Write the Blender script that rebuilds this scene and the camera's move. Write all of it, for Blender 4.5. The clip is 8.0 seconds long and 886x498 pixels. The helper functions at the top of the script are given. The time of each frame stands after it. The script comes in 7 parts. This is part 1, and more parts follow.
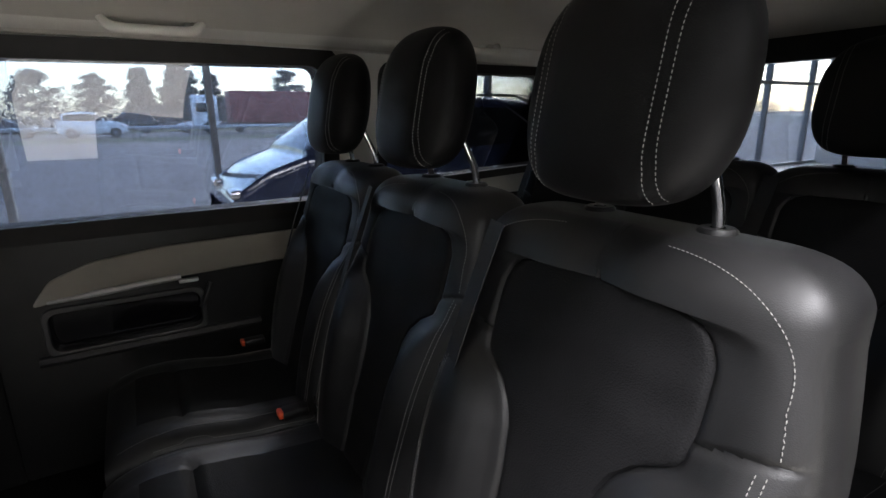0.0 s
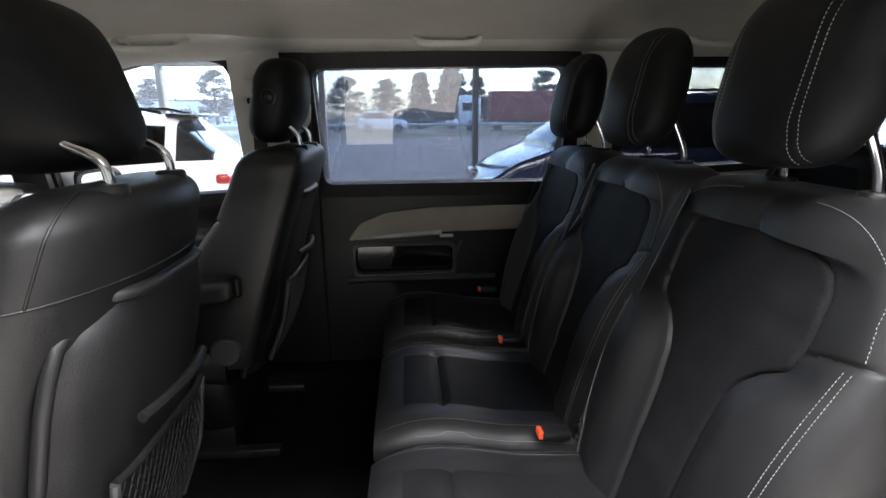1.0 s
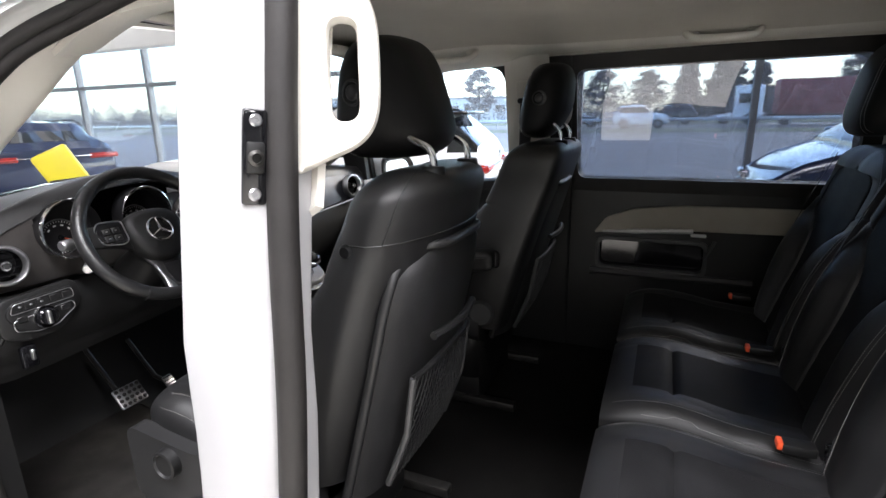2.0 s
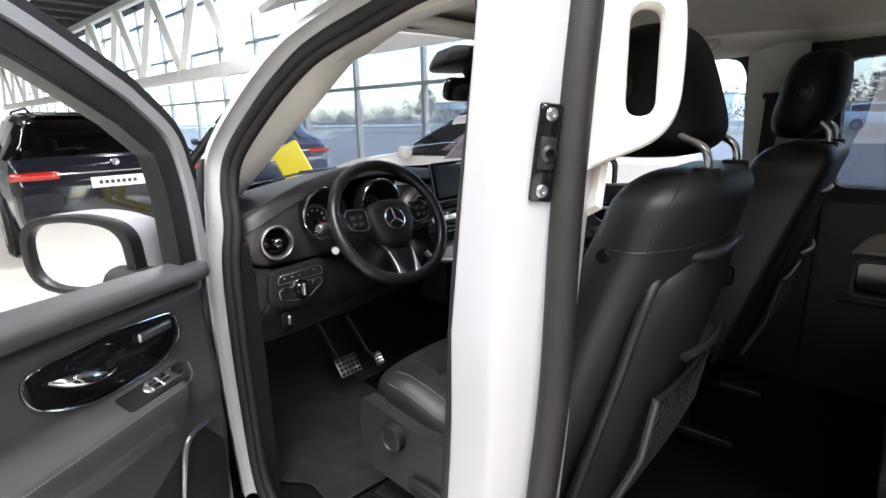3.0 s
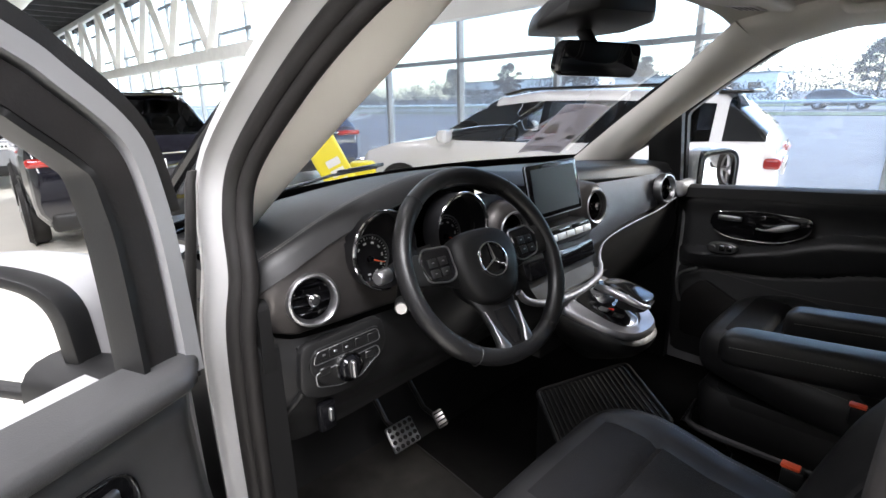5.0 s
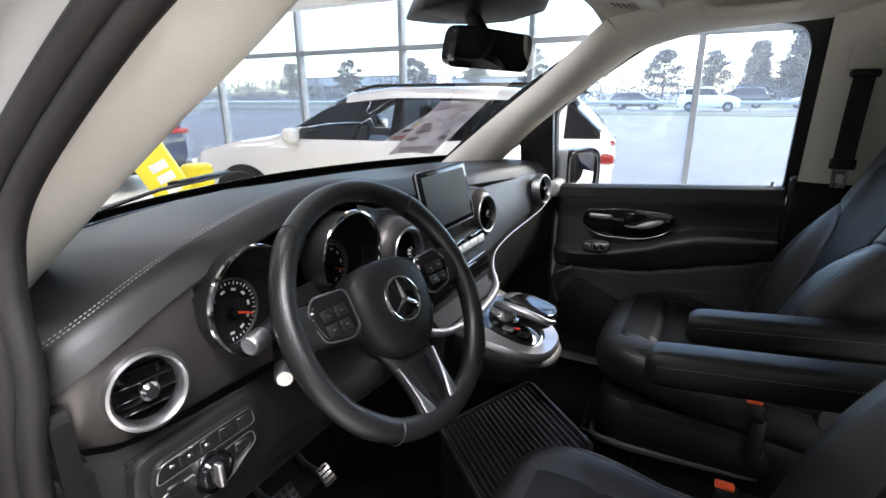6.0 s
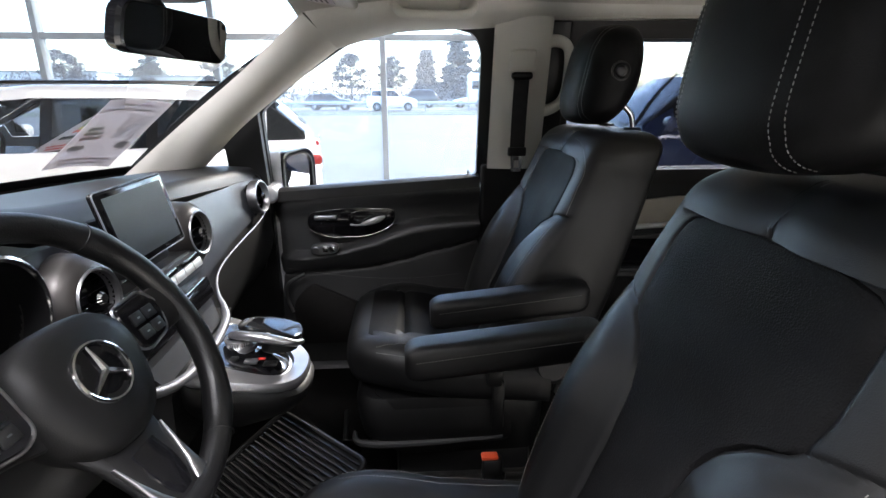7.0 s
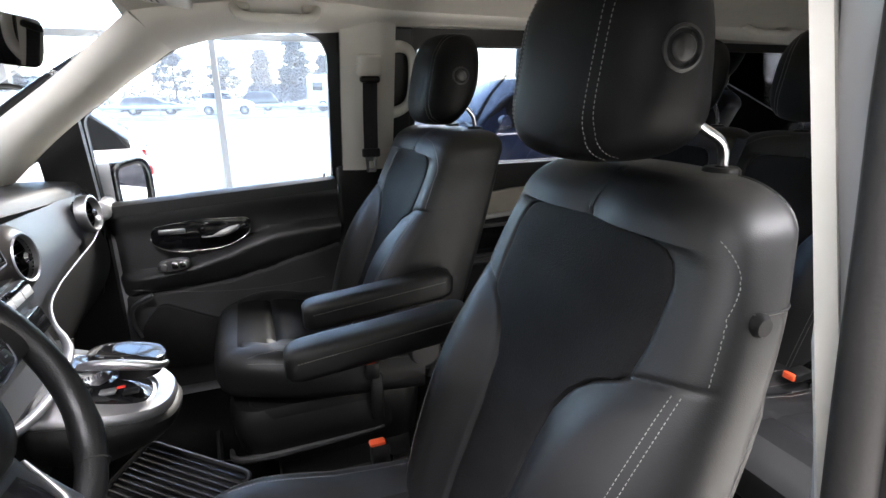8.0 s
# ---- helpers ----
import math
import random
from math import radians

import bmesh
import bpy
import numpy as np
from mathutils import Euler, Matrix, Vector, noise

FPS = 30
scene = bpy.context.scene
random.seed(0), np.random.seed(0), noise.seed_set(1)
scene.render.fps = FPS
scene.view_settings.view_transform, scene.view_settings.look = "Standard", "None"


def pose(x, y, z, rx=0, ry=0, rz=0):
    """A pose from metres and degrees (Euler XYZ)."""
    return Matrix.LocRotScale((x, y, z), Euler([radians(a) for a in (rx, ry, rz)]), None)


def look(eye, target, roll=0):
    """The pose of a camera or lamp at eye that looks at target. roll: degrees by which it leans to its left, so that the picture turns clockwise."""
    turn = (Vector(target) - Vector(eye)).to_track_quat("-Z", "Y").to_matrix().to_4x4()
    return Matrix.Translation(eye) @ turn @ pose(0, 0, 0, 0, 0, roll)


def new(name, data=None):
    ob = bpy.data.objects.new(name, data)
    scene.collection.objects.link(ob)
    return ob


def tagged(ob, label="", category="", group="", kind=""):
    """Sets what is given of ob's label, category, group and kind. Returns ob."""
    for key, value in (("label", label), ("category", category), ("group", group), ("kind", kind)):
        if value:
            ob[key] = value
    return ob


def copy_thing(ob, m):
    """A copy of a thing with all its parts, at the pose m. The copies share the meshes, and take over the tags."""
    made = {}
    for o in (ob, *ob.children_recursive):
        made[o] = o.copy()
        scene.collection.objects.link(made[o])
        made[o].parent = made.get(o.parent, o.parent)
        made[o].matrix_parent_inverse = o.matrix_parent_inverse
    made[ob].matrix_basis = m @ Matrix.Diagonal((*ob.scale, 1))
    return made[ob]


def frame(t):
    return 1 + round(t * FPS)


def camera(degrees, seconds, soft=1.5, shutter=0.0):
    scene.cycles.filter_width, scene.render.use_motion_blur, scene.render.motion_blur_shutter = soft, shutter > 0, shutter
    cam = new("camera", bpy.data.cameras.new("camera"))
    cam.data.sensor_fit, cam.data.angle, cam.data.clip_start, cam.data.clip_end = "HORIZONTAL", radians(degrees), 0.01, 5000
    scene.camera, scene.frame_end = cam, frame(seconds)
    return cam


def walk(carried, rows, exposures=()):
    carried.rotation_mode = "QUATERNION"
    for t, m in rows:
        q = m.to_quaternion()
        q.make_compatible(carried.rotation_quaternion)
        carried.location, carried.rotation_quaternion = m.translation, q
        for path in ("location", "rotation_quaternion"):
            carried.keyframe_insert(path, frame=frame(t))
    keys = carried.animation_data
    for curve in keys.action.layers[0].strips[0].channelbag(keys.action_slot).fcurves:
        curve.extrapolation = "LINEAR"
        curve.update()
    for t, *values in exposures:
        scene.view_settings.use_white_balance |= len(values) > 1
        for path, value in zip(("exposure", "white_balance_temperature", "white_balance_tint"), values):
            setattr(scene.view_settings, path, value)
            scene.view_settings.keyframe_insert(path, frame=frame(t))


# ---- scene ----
cam = camera(82.0, 8.0)
PATH = [
    (0, (1.202, -0.853, 1.452), (2.197, 0.805, 0.94), -0.6),
    (0.5, (1.171, -1.003, 1.432), (1.703, 0.855, 0.918), -0.9),
    (1, (1.152, -1.138, 1.427), (1.282, 0.793, 0.92), -0.5),
    (1.5, (1.164, -1.226, 1.42), (0.826, 0.68, 0.915), -0.5),
    (2, (1.154, -1.299, 1.436), (0.385, 0.475, 0.925), -1.2),
    (2.2, (1.128, -1.319, 1.416), (0.236, 0.399, 0.914), -0.1),
    (3.3, (0.958, -1.346, 1.436), (-0.436, -0.003, 0.933), -2.0),
    (3.5, (0.906, -1.325, 1.436), (-0.51, -0.008, 0.923), -1.8),
    (4, (0.794, -1.266, 1.419), (-0.624, 0.038, 0.882), -1.8),
    (4.2, (0.736, -1.227, 1.399), (-0.687, 0.072, 0.862), -2.7),
    (5.3, (0.484, -1.045, 1.452), (-0.832, 0.34, 0.863), -0.2),
    (5.5, (0.441, -1.023, 1.452), (-0.801, 0.429, 0.861), -0.1),
    (6, (0.355, -0.968, 1.438), (-0.552, 0.716, 0.856), -0.4),
    (6.5, (0.323, -0.92, 1.44), (-0.059, 0.951, 0.848), -0.3),
    (7, (0.301, -0.888, 1.429), (0.431, 1.021, 0.846), -0.1),
    (7.5, (0.296, -0.926, 1.429), (0.785, 0.932, 0.852), -0.4),
    (8, (0.268, -0.936, 1.434), (0.943, 0.855, 0.853), -0.5),
]
walk(cam, [(t, look(eye, target, roll)) for t, eye, target, roll in PATH],
     exposures=[(0, 3.65), (0.6, 3.75), (1.2, 3.8), (2, 3.6), (4, 3.08), (5.5, 3.65), (6.5, 3.8), (7.5, 4.3), (8, 4.5)])

# ---- world, sun, large lights ----
world = bpy.data.worlds.new("sky")
scene.world = world
world.use_nodes = True
wn = world.node_tree
sky = wn.nodes.new("ShaderNodeTexSky")
sky.sky_type = "NISHITA"
sky.sun_disc = False
sky.sun_elevation = radians(38)
sky.sun_rotation = radians(60)
sky.air_density, sky.dust_density = 1.0, 1.5
wn.links.new(sky.outputs["Color"], wn.nodes["Background"].inputs["Color"])
wn.nodes["Background"].inputs["Strength"].default_value = 0.15


def lamp(name, kind, m, energy, colour, **more):
    data = bpy.data.lights.new(name, kind)
    data.energy, data.color = energy, colour
    if kind == "SUN":
        data.angle = more["angle"]
    if kind == "AREA":
        data.shape, data.size, data.size_y = "RECTANGLE", more["sx"], more["sy"]
    ob = new(name, data)
    ob.matrix_world = m
    return ob


lamp("sun", "SUN", look((30, 60, 40), (0, 0, 0)), 0.65, (1.0, 0.94, 0.86), angle=radians(14))
LAMP = 25.0
for lx, ly, share in ((-9.0, -3.4, 0.8), (-9.0, -7.5, 0.6), (-0.9, -2.5, 0.8), (-3.0, -7.5, 0.5), (0.9, -2.5, 1.75), (3.0, -7.5, 0.5), (3.2, -2.5, 1.1), (7.0, -2.6, 1.3), (-9.0, 3.0, 0.9), (-3.0, 3.0, 0.15)):
    tagged(lamp("ceiling_lamp", "AREA", pose(lx, ly, 4.75), LAMP * share, (0.975, 0.955, 1.0), sx=2.4, sy=1.1),
           "long white showroom ceiling lamp", "lamp", "ceiling lamps")

SPOT_GLOW = bpy.data.materials.new("spot_glow")
SPOT_GLOW.use_nodes = True
SPOT_GLOW.node_tree.nodes["Principled BSDF"].inputs["Emission Color"].default_value = (0.98, 0.97, 1.0, 1)
SPOT_GLOW.node_tree.nodes["Principled BSDF"].inputs["Emission Strength"].default_value = 11.0

# ---- materials ----


def mat(name, colour, rough=0.5, metal=0.0, var=0.12, scale=8.0, bump=0.0, bscale=200.0, bdist=0.001, coat=0.0, spec=0.5, fine=0.0, vor=False, rvar=0.0):
    m = bpy.data.materials.new(name)
    m.use_nodes = True
    nt = m.node_tree
    b = nt.nodes["Principled BSDF"]
    b.inputs["Roughness"].default_value = rough
    b.inputs["Metallic"].default_value = metal
    b.inputs["Coat Weight"].default_value = coat
    b.inputs["Coat Roughness"].default_value = 0.06
    b.inputs["Specular IOR Level"].default_value = spec
    co = nt.nodes.new("ShaderNodeTexCoord")
    n1 = nt.nodes.new("ShaderNodeTexNoise")
    n1.inputs["Scale"].default_value = scale
    n1.inputs["Detail"].default_value = 5
    nt.links.new(co.outputs["Object"], n1.inputs["Vector"])
    r = nt.nodes.new("ShaderNodeValToRGB")
    r.color_ramp.elements[0].position, r.color_ramp.elements[1].position = 0.3, 0.7
    r.color_ramp.elements[0].color = (*[c * (1 - var) for c in colour], 1)
    r.color_ramp.elements[1].color = (*[min(1, c * (1 + var)) for c in colour], 1)
    nt.links.new(n1.outputs["Fac"], r.inputs["Fac"])
    out = r.outputs["Color"]
    if fine:
        n3 = nt.nodes.new("ShaderNodeTexNoise")
        n3.inputs["Scale"].default_value = bscale * 0.5
        nt.links.new(co.outputs["Object"], n3.inputs["Vector"])
        mx = nt.nodes.new("ShaderNodeMix")
        mx.data_type, mx.blend_type = "RGBA", "MULTIPLY"
        mx.inputs["Factor"].default_value = fine
        nt.links.new(out, mx.inputs[6])
        nt.links.new(n3.outputs["Color"], mx.inputs[7])
        out = mx.outputs[2]
    nt.links.new(out, b.inputs["Base Color"])
    if rvar:
        mr = nt.nodes.new("ShaderNodeMapRange")
        mr.inputs["To Min"].default_value, mr.inputs["To Max"].default_value = rough - rvar, rough + rvar
        nt.links.new(n1.outputs["Fac"], mr.inputs["Value"])
        nt.links.new(mr.outputs["Result"], b.inputs["Roughness"])
    if bump:
        n2 = nt.nodes.new("ShaderNodeTexVoronoi" if vor else "ShaderNodeTexNoise")
        n2.inputs["Scale"].default_value = bscale
        nt.links.new(co.outputs["Object"], n2.inputs["Vector"])
        bp = nt.nodes.new("ShaderNodeBump")
        bp.inputs["Strength"].default_value, bp.inputs["Distance"].default_value = bump, bdist
        nt.links.new(n2.outputs["Distance" if vor else "Fac"], bp.inputs["Height"])
        nt.links.new(bp.outputs["Normal"], b.inputs["Normal"])
    return m


def glass_mat(name, tint, gloss=0.5, rough=0.0, veil=0.0):
    """A thin pane: tinted see-through, with a mirror's share by Fresnel."""
    m = bpy.data.materials.new(name)
    m.use_nodes = True
    nt = m.node_tree
    nt.nodes.remove(nt.nodes["Principled BSDF"])
    tr, gl = nt.nodes.new("ShaderNodeBsdfTransparent"), nt.nodes.new("ShaderNodeBsdfGlossy")
    fr, mu, mx = nt.nodes.new("ShaderNodeFresnel"), nt.nodes.new("ShaderNodeMath"), nt.nodes.new("ShaderNodeMixShader")
    tr.inputs["Color"].default_value = (*tint, 1)
    gl.inputs["Roughness"].default_value = rough
    fr.inputs["IOR"].default_value = 1.5
    mu.operation = "MULTIPLY"
    mu.inputs[1].default_value = gloss
    nt.links.new(fr.outputs[0], mu.inputs[0])
    nt.links.new(mu.outputs[0], mx.inputs[0])
    nt.links.new(tr.outputs[0], mx.inputs[1])
    nt.links.new(gl.outputs[0], mx.inputs[2])
    last = mx
    if veil:
        # translucent share that puts a pale haze into the pane by scattering daylight
        tl, dm = nt.nodes.new("ShaderNodeBsdfTranslucent"), nt.nodes.new("ShaderNodeMixShader")
        tl.inputs["Color"].default_value = (0.86, 0.88, 0.92, 1)
        dm.inputs[0].default_value = veil
        nt.links.new(mx.outputs[0], dm.inputs[1])
        nt.links.new(tl.outputs[0], dm.inputs[2])
        last = dm
    nt.links.new(last.outputs[0], nt.nodes["Material Output"].inputs["Surface"])
    return m


LEATHER = mat("black_leather", (0.0072, 0.0072, 0.0076), 0.47, spec=0.46, var=0.2, scale=14, bump=0.22, bscale=750, bdist=0.0005, vor=True, rvar=0.06)
LEATHER_SOFT = mat("matt_black_leather", (0.0060, 0.0060, 0.0064), 0.50, spec=0.12, var=0.2, scale=12, bump=0.25, bscale=700, bdist=0.0005, vor=True, rvar=0.05)
LEATHER_PANEL = mat("perforated_leather", (0.0095, 0.0095, 0.0100), 0.52, spec=0.07, var=0.2, scale=10, bump=0.55, bscale=480, bdist=0.0008, vor=True)
PLASTIC = mat("black_plastic", (0.0085, 0.0085, 0.0087), 0.44, spec=0.38, var=0.15, scale=12, bump=0.3, bscale=500, bdist=0.0004)
PLASTIC_GREY = mat("dark_grey_plastic", (0.038, 0.0382, 0.039), 0.46, var=0.12, scale=9, bump=0.3, bscale=500, bdist=0.0004)
SEAT_PLASTIC = mat("grained_seat_plastic", (0.013, 0.013, 0.0135), 0.45, spec=0.4, var=0.15, scale=12, bump=0.4, bscale=600, bdist=0.0004, vor=True)
DASH_SOFT = mat("soft_dash_skin", (0.0145, 0.0145, 0.015), 0.50, spec=0.42, var=0.12, scale=9, bump=0.25, bscale=520, bdist=0.0004, vor=True)
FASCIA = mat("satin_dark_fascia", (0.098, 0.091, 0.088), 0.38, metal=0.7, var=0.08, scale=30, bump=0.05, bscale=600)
GLOSS = mat("gloss_black", (0.006, 0.006, 0.007), 0.08, var=0.1, scale=5)
RUBBER = mat("rubber_seal", (0.0125, 0.0112, 0.0108), 0.6, spec=0.36, var=0.2, scale=20, bump=0.3, bscale=250)
CARPET = mat("dark_carpet", (0.009, 0.0085, 0.008), 0.95, var=0.3, scale=18, bump=1.0, bscale=900, bdist=0.003, spec=0.1, fine=0.5)
MATTE_GREY = mat("floor_mat_felt", (0.03, 0.028, 0.026), 0.95, var=0.25, scale=16, bump=1.0, bscale=1100, bdist=0.002, spec=0.1, fine=0.5)
LINER = mat("beige_headliner", (0.56, 0.535, 0.48), 0.9, var=0.06, scale=4, bump=0.25, bscale=900, bdist=0.0006, spec=0.2)
TRIM = mat("beige_plastic_trim", (0.62, 0.60, 0.55), 0.55, var=0.05, scale=5, bump=0.15, bscale=600, bdist=0.0003)
BEIGE_FABRIC = mat("beige_door_fabric", (0.34, 0.315, 0.275), 0.85, var=0.08, scale=9, bump=0.4, bscale=800, bdist=0.0006)
PAINT = mat("white_van_paint", (0.33, 0.33, 0.335), 0.42, var=0.03, scale=3, coat=0.25, bump=0.02, bscale=300)
PAINT_SILL = mat("white_sill_paint", (0.40, 0.40, 0.395), 0.35, var=0.06, scale=6, bump=0.02, bscale=300)
FRAME_GREY = mat("satin_grey_frame", (0.24, 0.24, 0.245), 0.4, var=0.06, scale=6, bump=0.02, bscale=300)
CHROME = mat("chrome", (0.75, 0.75, 0.76), 0.1, metal=1.0, var=0.04, scale=30)
SILVER = mat("satin_silver", (0.42, 0.42, 0.43), 0.36, metal=1.0, var=0.06, scale=40)
# same skin as FASCIA, with shade and blue sky sheen put into the colour
FASCIA_SHADED = mat("satin_fascia_shaded", (0.036, 0.037, 0.044), 0.42, metal=0.25, spec=0.3, var=0.08, scale=30, bump=0.05, bscale=600)
STRIP_METAL = mat("brushed_strip_metal", (0.22, 0.22, 0.24), 0.5, metal=0.7, var=0.06, scale=40)
PALE_METAL = mat("pale_satin_metal", (0.55, 0.55, 0.55), 0.42, metal=0.45, var=0.06, scale=40)
DECK_METAL = mat("satin_deck_metal", (0.42, 0.42, 0.44), 0.33, metal=0.85, var=0.05, scale=40)
STEEL = mat("dark_steel", (0.06, 0.058, 0.055), 0.4, metal=0.8, var=0.3, scale=30, bump=0.2, bscale=120)
THREAD = mat("pale_thread", (0.22, 0.215, 0.205), 0.8, var=0.1, scale=40)
ORANGE = mat("orange_plastic", (0.72, 0.09, 0.03), 0.4, var=0.08, scale=30)
YELLOW = mat("yellow_plastic", (0.80, 0.68, 0.02), 0.4, var=0.05, scale=4)
WHITE = mat("white_plastic", (0.75, 0.75, 0.74), 0.45, var=0.05, scale=6)
PAPER = mat("paper", (0.78, 0.76, 0.77), 0.8, var=0.03, scale=20)
pn_ = PAPER.node_tree
tl_, pm_x = pn_.nodes.new("ShaderNodeBsdfTranslucent"), pn_.nodes.new("ShaderNodeMixShader")
tl_.inputs["Color"].default_value = (0.75, 0.72, 0.74, 1)
pm_x.inputs[0].default_value = 0.55
pn_.links.new(pn_.nodes["Principled BSDF"].outputs[0], pm_x.inputs[1])
pn_.links.new(tl_.outputs[0], pm_x.inputs[2])
pn_.links.new(pm_x.outputs[0], pn_.nodes["Material Output"].inputs["Surface"])
DOOR_PLASTIC = mat("grained_door_plastic", (0.052, 0.052, 0.053), 0.40, var=0.12, scale=9, bump=0.35, bscale=600, bdist=0.0004, vor=True)
WEBBING = mat("belt_webbing", (0.014, 0.014, 0.015), 0.75, var=0.2, scale=60, bump=0.6, bscale=700)
RIM_LEATHER = mat("perforated_rim_leather", (0.0075, 0.0075, 0.008), 0.34, spec=0.45, var=0.15, scale=14, bump=0.5, bscale=520, bdist=0.0004, vor=True)
SCREEN = mat("screen_glass", (0.016, 0.018, 0.023), 0.3, spec=0.12, var=0.1, scale=3)
HUB_SKIN = mat("soft_airbag_skin", (0.0065, 0.0065, 0.0068), 0.48, spec=0.26, var=0.12, scale=10, bump=0.3, bscale=600, bdist=0.0003, vor=True)
DIAL = mat("dial_face", (0.008, 0.008, 0.009), 0.4, var=0.1, scale=30)
RED = mat("red_paint", (0.55, 0.03, 0.02), 0.4, var=0.1, scale=8)
MIRROR = mat("mirror_silver", (0.9, 0.9, 0.9), 0.01, metal=1.0, var=0.01)
GLASS = glass_mat("clear_glass", (0.87, 0.875, 0.885), 0.5)
TINTED = glass_mat("privacy_glass", (0.44, 0.45, 0.48), 1.8)
TINTED_REAR = glass_mat("dark_privacy_glass", (0.27, 0.28, 0.30), 1.8)
WINDSCREEN = glass_mat("windscreen_glass", (0.83, 0.835, 0.84), 0.4)
CAR_GLASS = mat("dark_car_glass", (0.012, 0.013, 0.015), 0.06, var=0.1, scale=2)
SHOW_FLOOR = mat("polished_cream_floor", (0.70, 0.67, 0.60), 0.3, var=0.06, scale=1.2, bump=0.02, bscale=40)
STRUCT = mat("grey_steel_frame", (0.22, 0.24, 0.26), 0.45, var=0.1, scale=6)
TRUSS = mat("white_steel", (0.78, 0.77, 0.73), 0.5, var=0.05, scale=5)
CEIL = mat("dark_ceiling", (0.05, 0.05, 0.05), 0.8, var=0.2, scale=3)
WALL = mat("white_wall", (0.72, 0.71, 0.68), 0.8, var=0.05, scale=2)
ASPHALT = mat("asphalt", (0.088, 0.082, 0.089), 0.85, var=0.25, scale=0.6, bump=0.4, bscale=60, bdist=0.004, fine=0.3)
ROAD = mat("road_asphalt", (0.10, 0.10, 0.105), 0.8, var=0.15, scale=0.3, bump=0.3, bscale=60)
GRASS = mat("grass", (0.055, 0.075, 0.03), 0.95, var=0.35, scale=1.5, bump=1.0, bscale=30, bdist=0.05)
# leaf colour lightened to blue-grey, with distance haze painted in
HEDGE = mat("hazed_hedge_leaf", (0.12, 0.125, 0.13), 0.9, var=0.35, scale=6)
BARK = mat("bark", (0.06, 0.05, 0.04), 0.9, var=0.3, scale=12)

# ---- mesh helpers ----


def mesh_of(name, bm, smooth=True, angle=40):
    bmesh.ops.recalc_face_normals(bm, faces=bm.faces)
    me = bpy.data.meshes.new(name)
    for e in bm.edges:
        e.smooth = len(e.link_faces) == 2 and e.calc_face_angle(0) < radians(angle)
    for f in bm.faces:
        f.smooth = smooth
    bm.to_mesh(me)
    bm.free()
    return me


def part(name, bm, material, parent=None, label="", smooth=True, angle=40):
    me = mesh_of(name, bm, smooth, angle)
    me.materials.append(material)
    ob = new(name, me)
    if parent:
        ob.parent = parent
    if label:
        ob["label"] = label
    return ob


def thing(name, m, label, category, group="", kind=""):
    ob = new(name)
    ob.empty_display_size = 0.05
    ob.matrix_world = m
    return tagged(ob, label, category, group, kind)


def setting(name, bm, material, label, category, smooth=True):
    return tagged(part(name, bm, material, None, "", smooth), label, category, kind="structure")


def add_box(bm, c, s, bevel=0.0, seg=2, m=None):
    """A box of size s about c, rounded by bevel."""
    t = bmesh.new()
    bmesh.ops.create_cube(t, size=1.0)
    bmesh.ops.scale(t, vec=s, verts=t.verts)
    if bevel:
        bmesh.ops.bevel(t, geom=t.edges[:], offset=min(bevel, min(s) * 0.49), segments=seg, affect="EDGES", profile=0.5)
    bmesh.ops.translate(t, vec=c, verts=t.verts)
    return merge(bm, t, m)


def merge(bm, t, m=None):
    if m is not None:
        bmesh.ops.transform(t, matrix=m, verts=t.verts)
    me = bpy.data.meshes.new("tmp")
    t.to_mesh(me)
    t.free()
    bm.from_mesh(me)
    bpy.data.meshes.remove(me)
    return bm


def box(c, s, bevel=0.0, seg=2, m=None):
    return add_box(bmesh.new(), c, s, bevel, seg, m)


def add_tube(bm, pts, r, sides=10, closed=False, caps=True):
    """A tube along points; r is one radius or one for each point."""
    pts = [Vector(p) for p in pts]
    n = len(pts)
    rs = r if isinstance(r, (list, tuple)) else [r] * n
    rings, up = [], None
    for i, p in enumerate(pts):
        a = pts[(i - 1) % n] if closed or i else p
        b = pts[(i + 1) % n] if closed or i < n - 1 else p
        d = (b - a).normalized()
        if up is None:
            up = Vector((0, 0, 1)) if abs(d.z) < 0.9 else Vector((1, 0, 0))
        side = d.cross(up).normalized()
        up = side.cross(d).normalized()
        rings.append([bm.verts.new(p + rs[i] * (math.cos(q) * side + math.sin(q) * up)) for q in [2 * math.pi * k / sides for k in range(sides)]])
    for i in range(n if closed else n - 1):
        a, b = rings[i], rings[(i + 1) % n]
        for k in range(sides):
            bm.faces.new((a[k], a[(k + 1) % sides], b[(k + 1) % sides], b[k]))
    if caps and not closed:
        bm.faces.new(rings[0][::-1])
        bm.faces.new(rings[-1])
    return bm


def tube(pts, r, sides=10, closed=False, caps=True):
    return add_tube(bmesh.new(), pts, r, sides, closed, caps)


def add_ring_strip(bm, rings, closed=True, caps=False):
    """Skin between rings of points with equal counts."""
    vs = [[bm.verts.new(p) for p in ring] for ring in rings]
    n = len(vs[0])
    for a, b in zip(vs, vs[1:]):
        for k in range(n if closed else n - 1):
            bm.faces.new((a[k], a[(k + 1) % n], b[(k + 1) % n], b[k]))
    if caps:
        bm.faces.new(vs[0][::-1])
        bm.faces.new(vs[-1])
    return bm


def loft(rings, closed=True, caps=True):
    return add_ring_strip(bmesh.new(), rings, closed, caps)


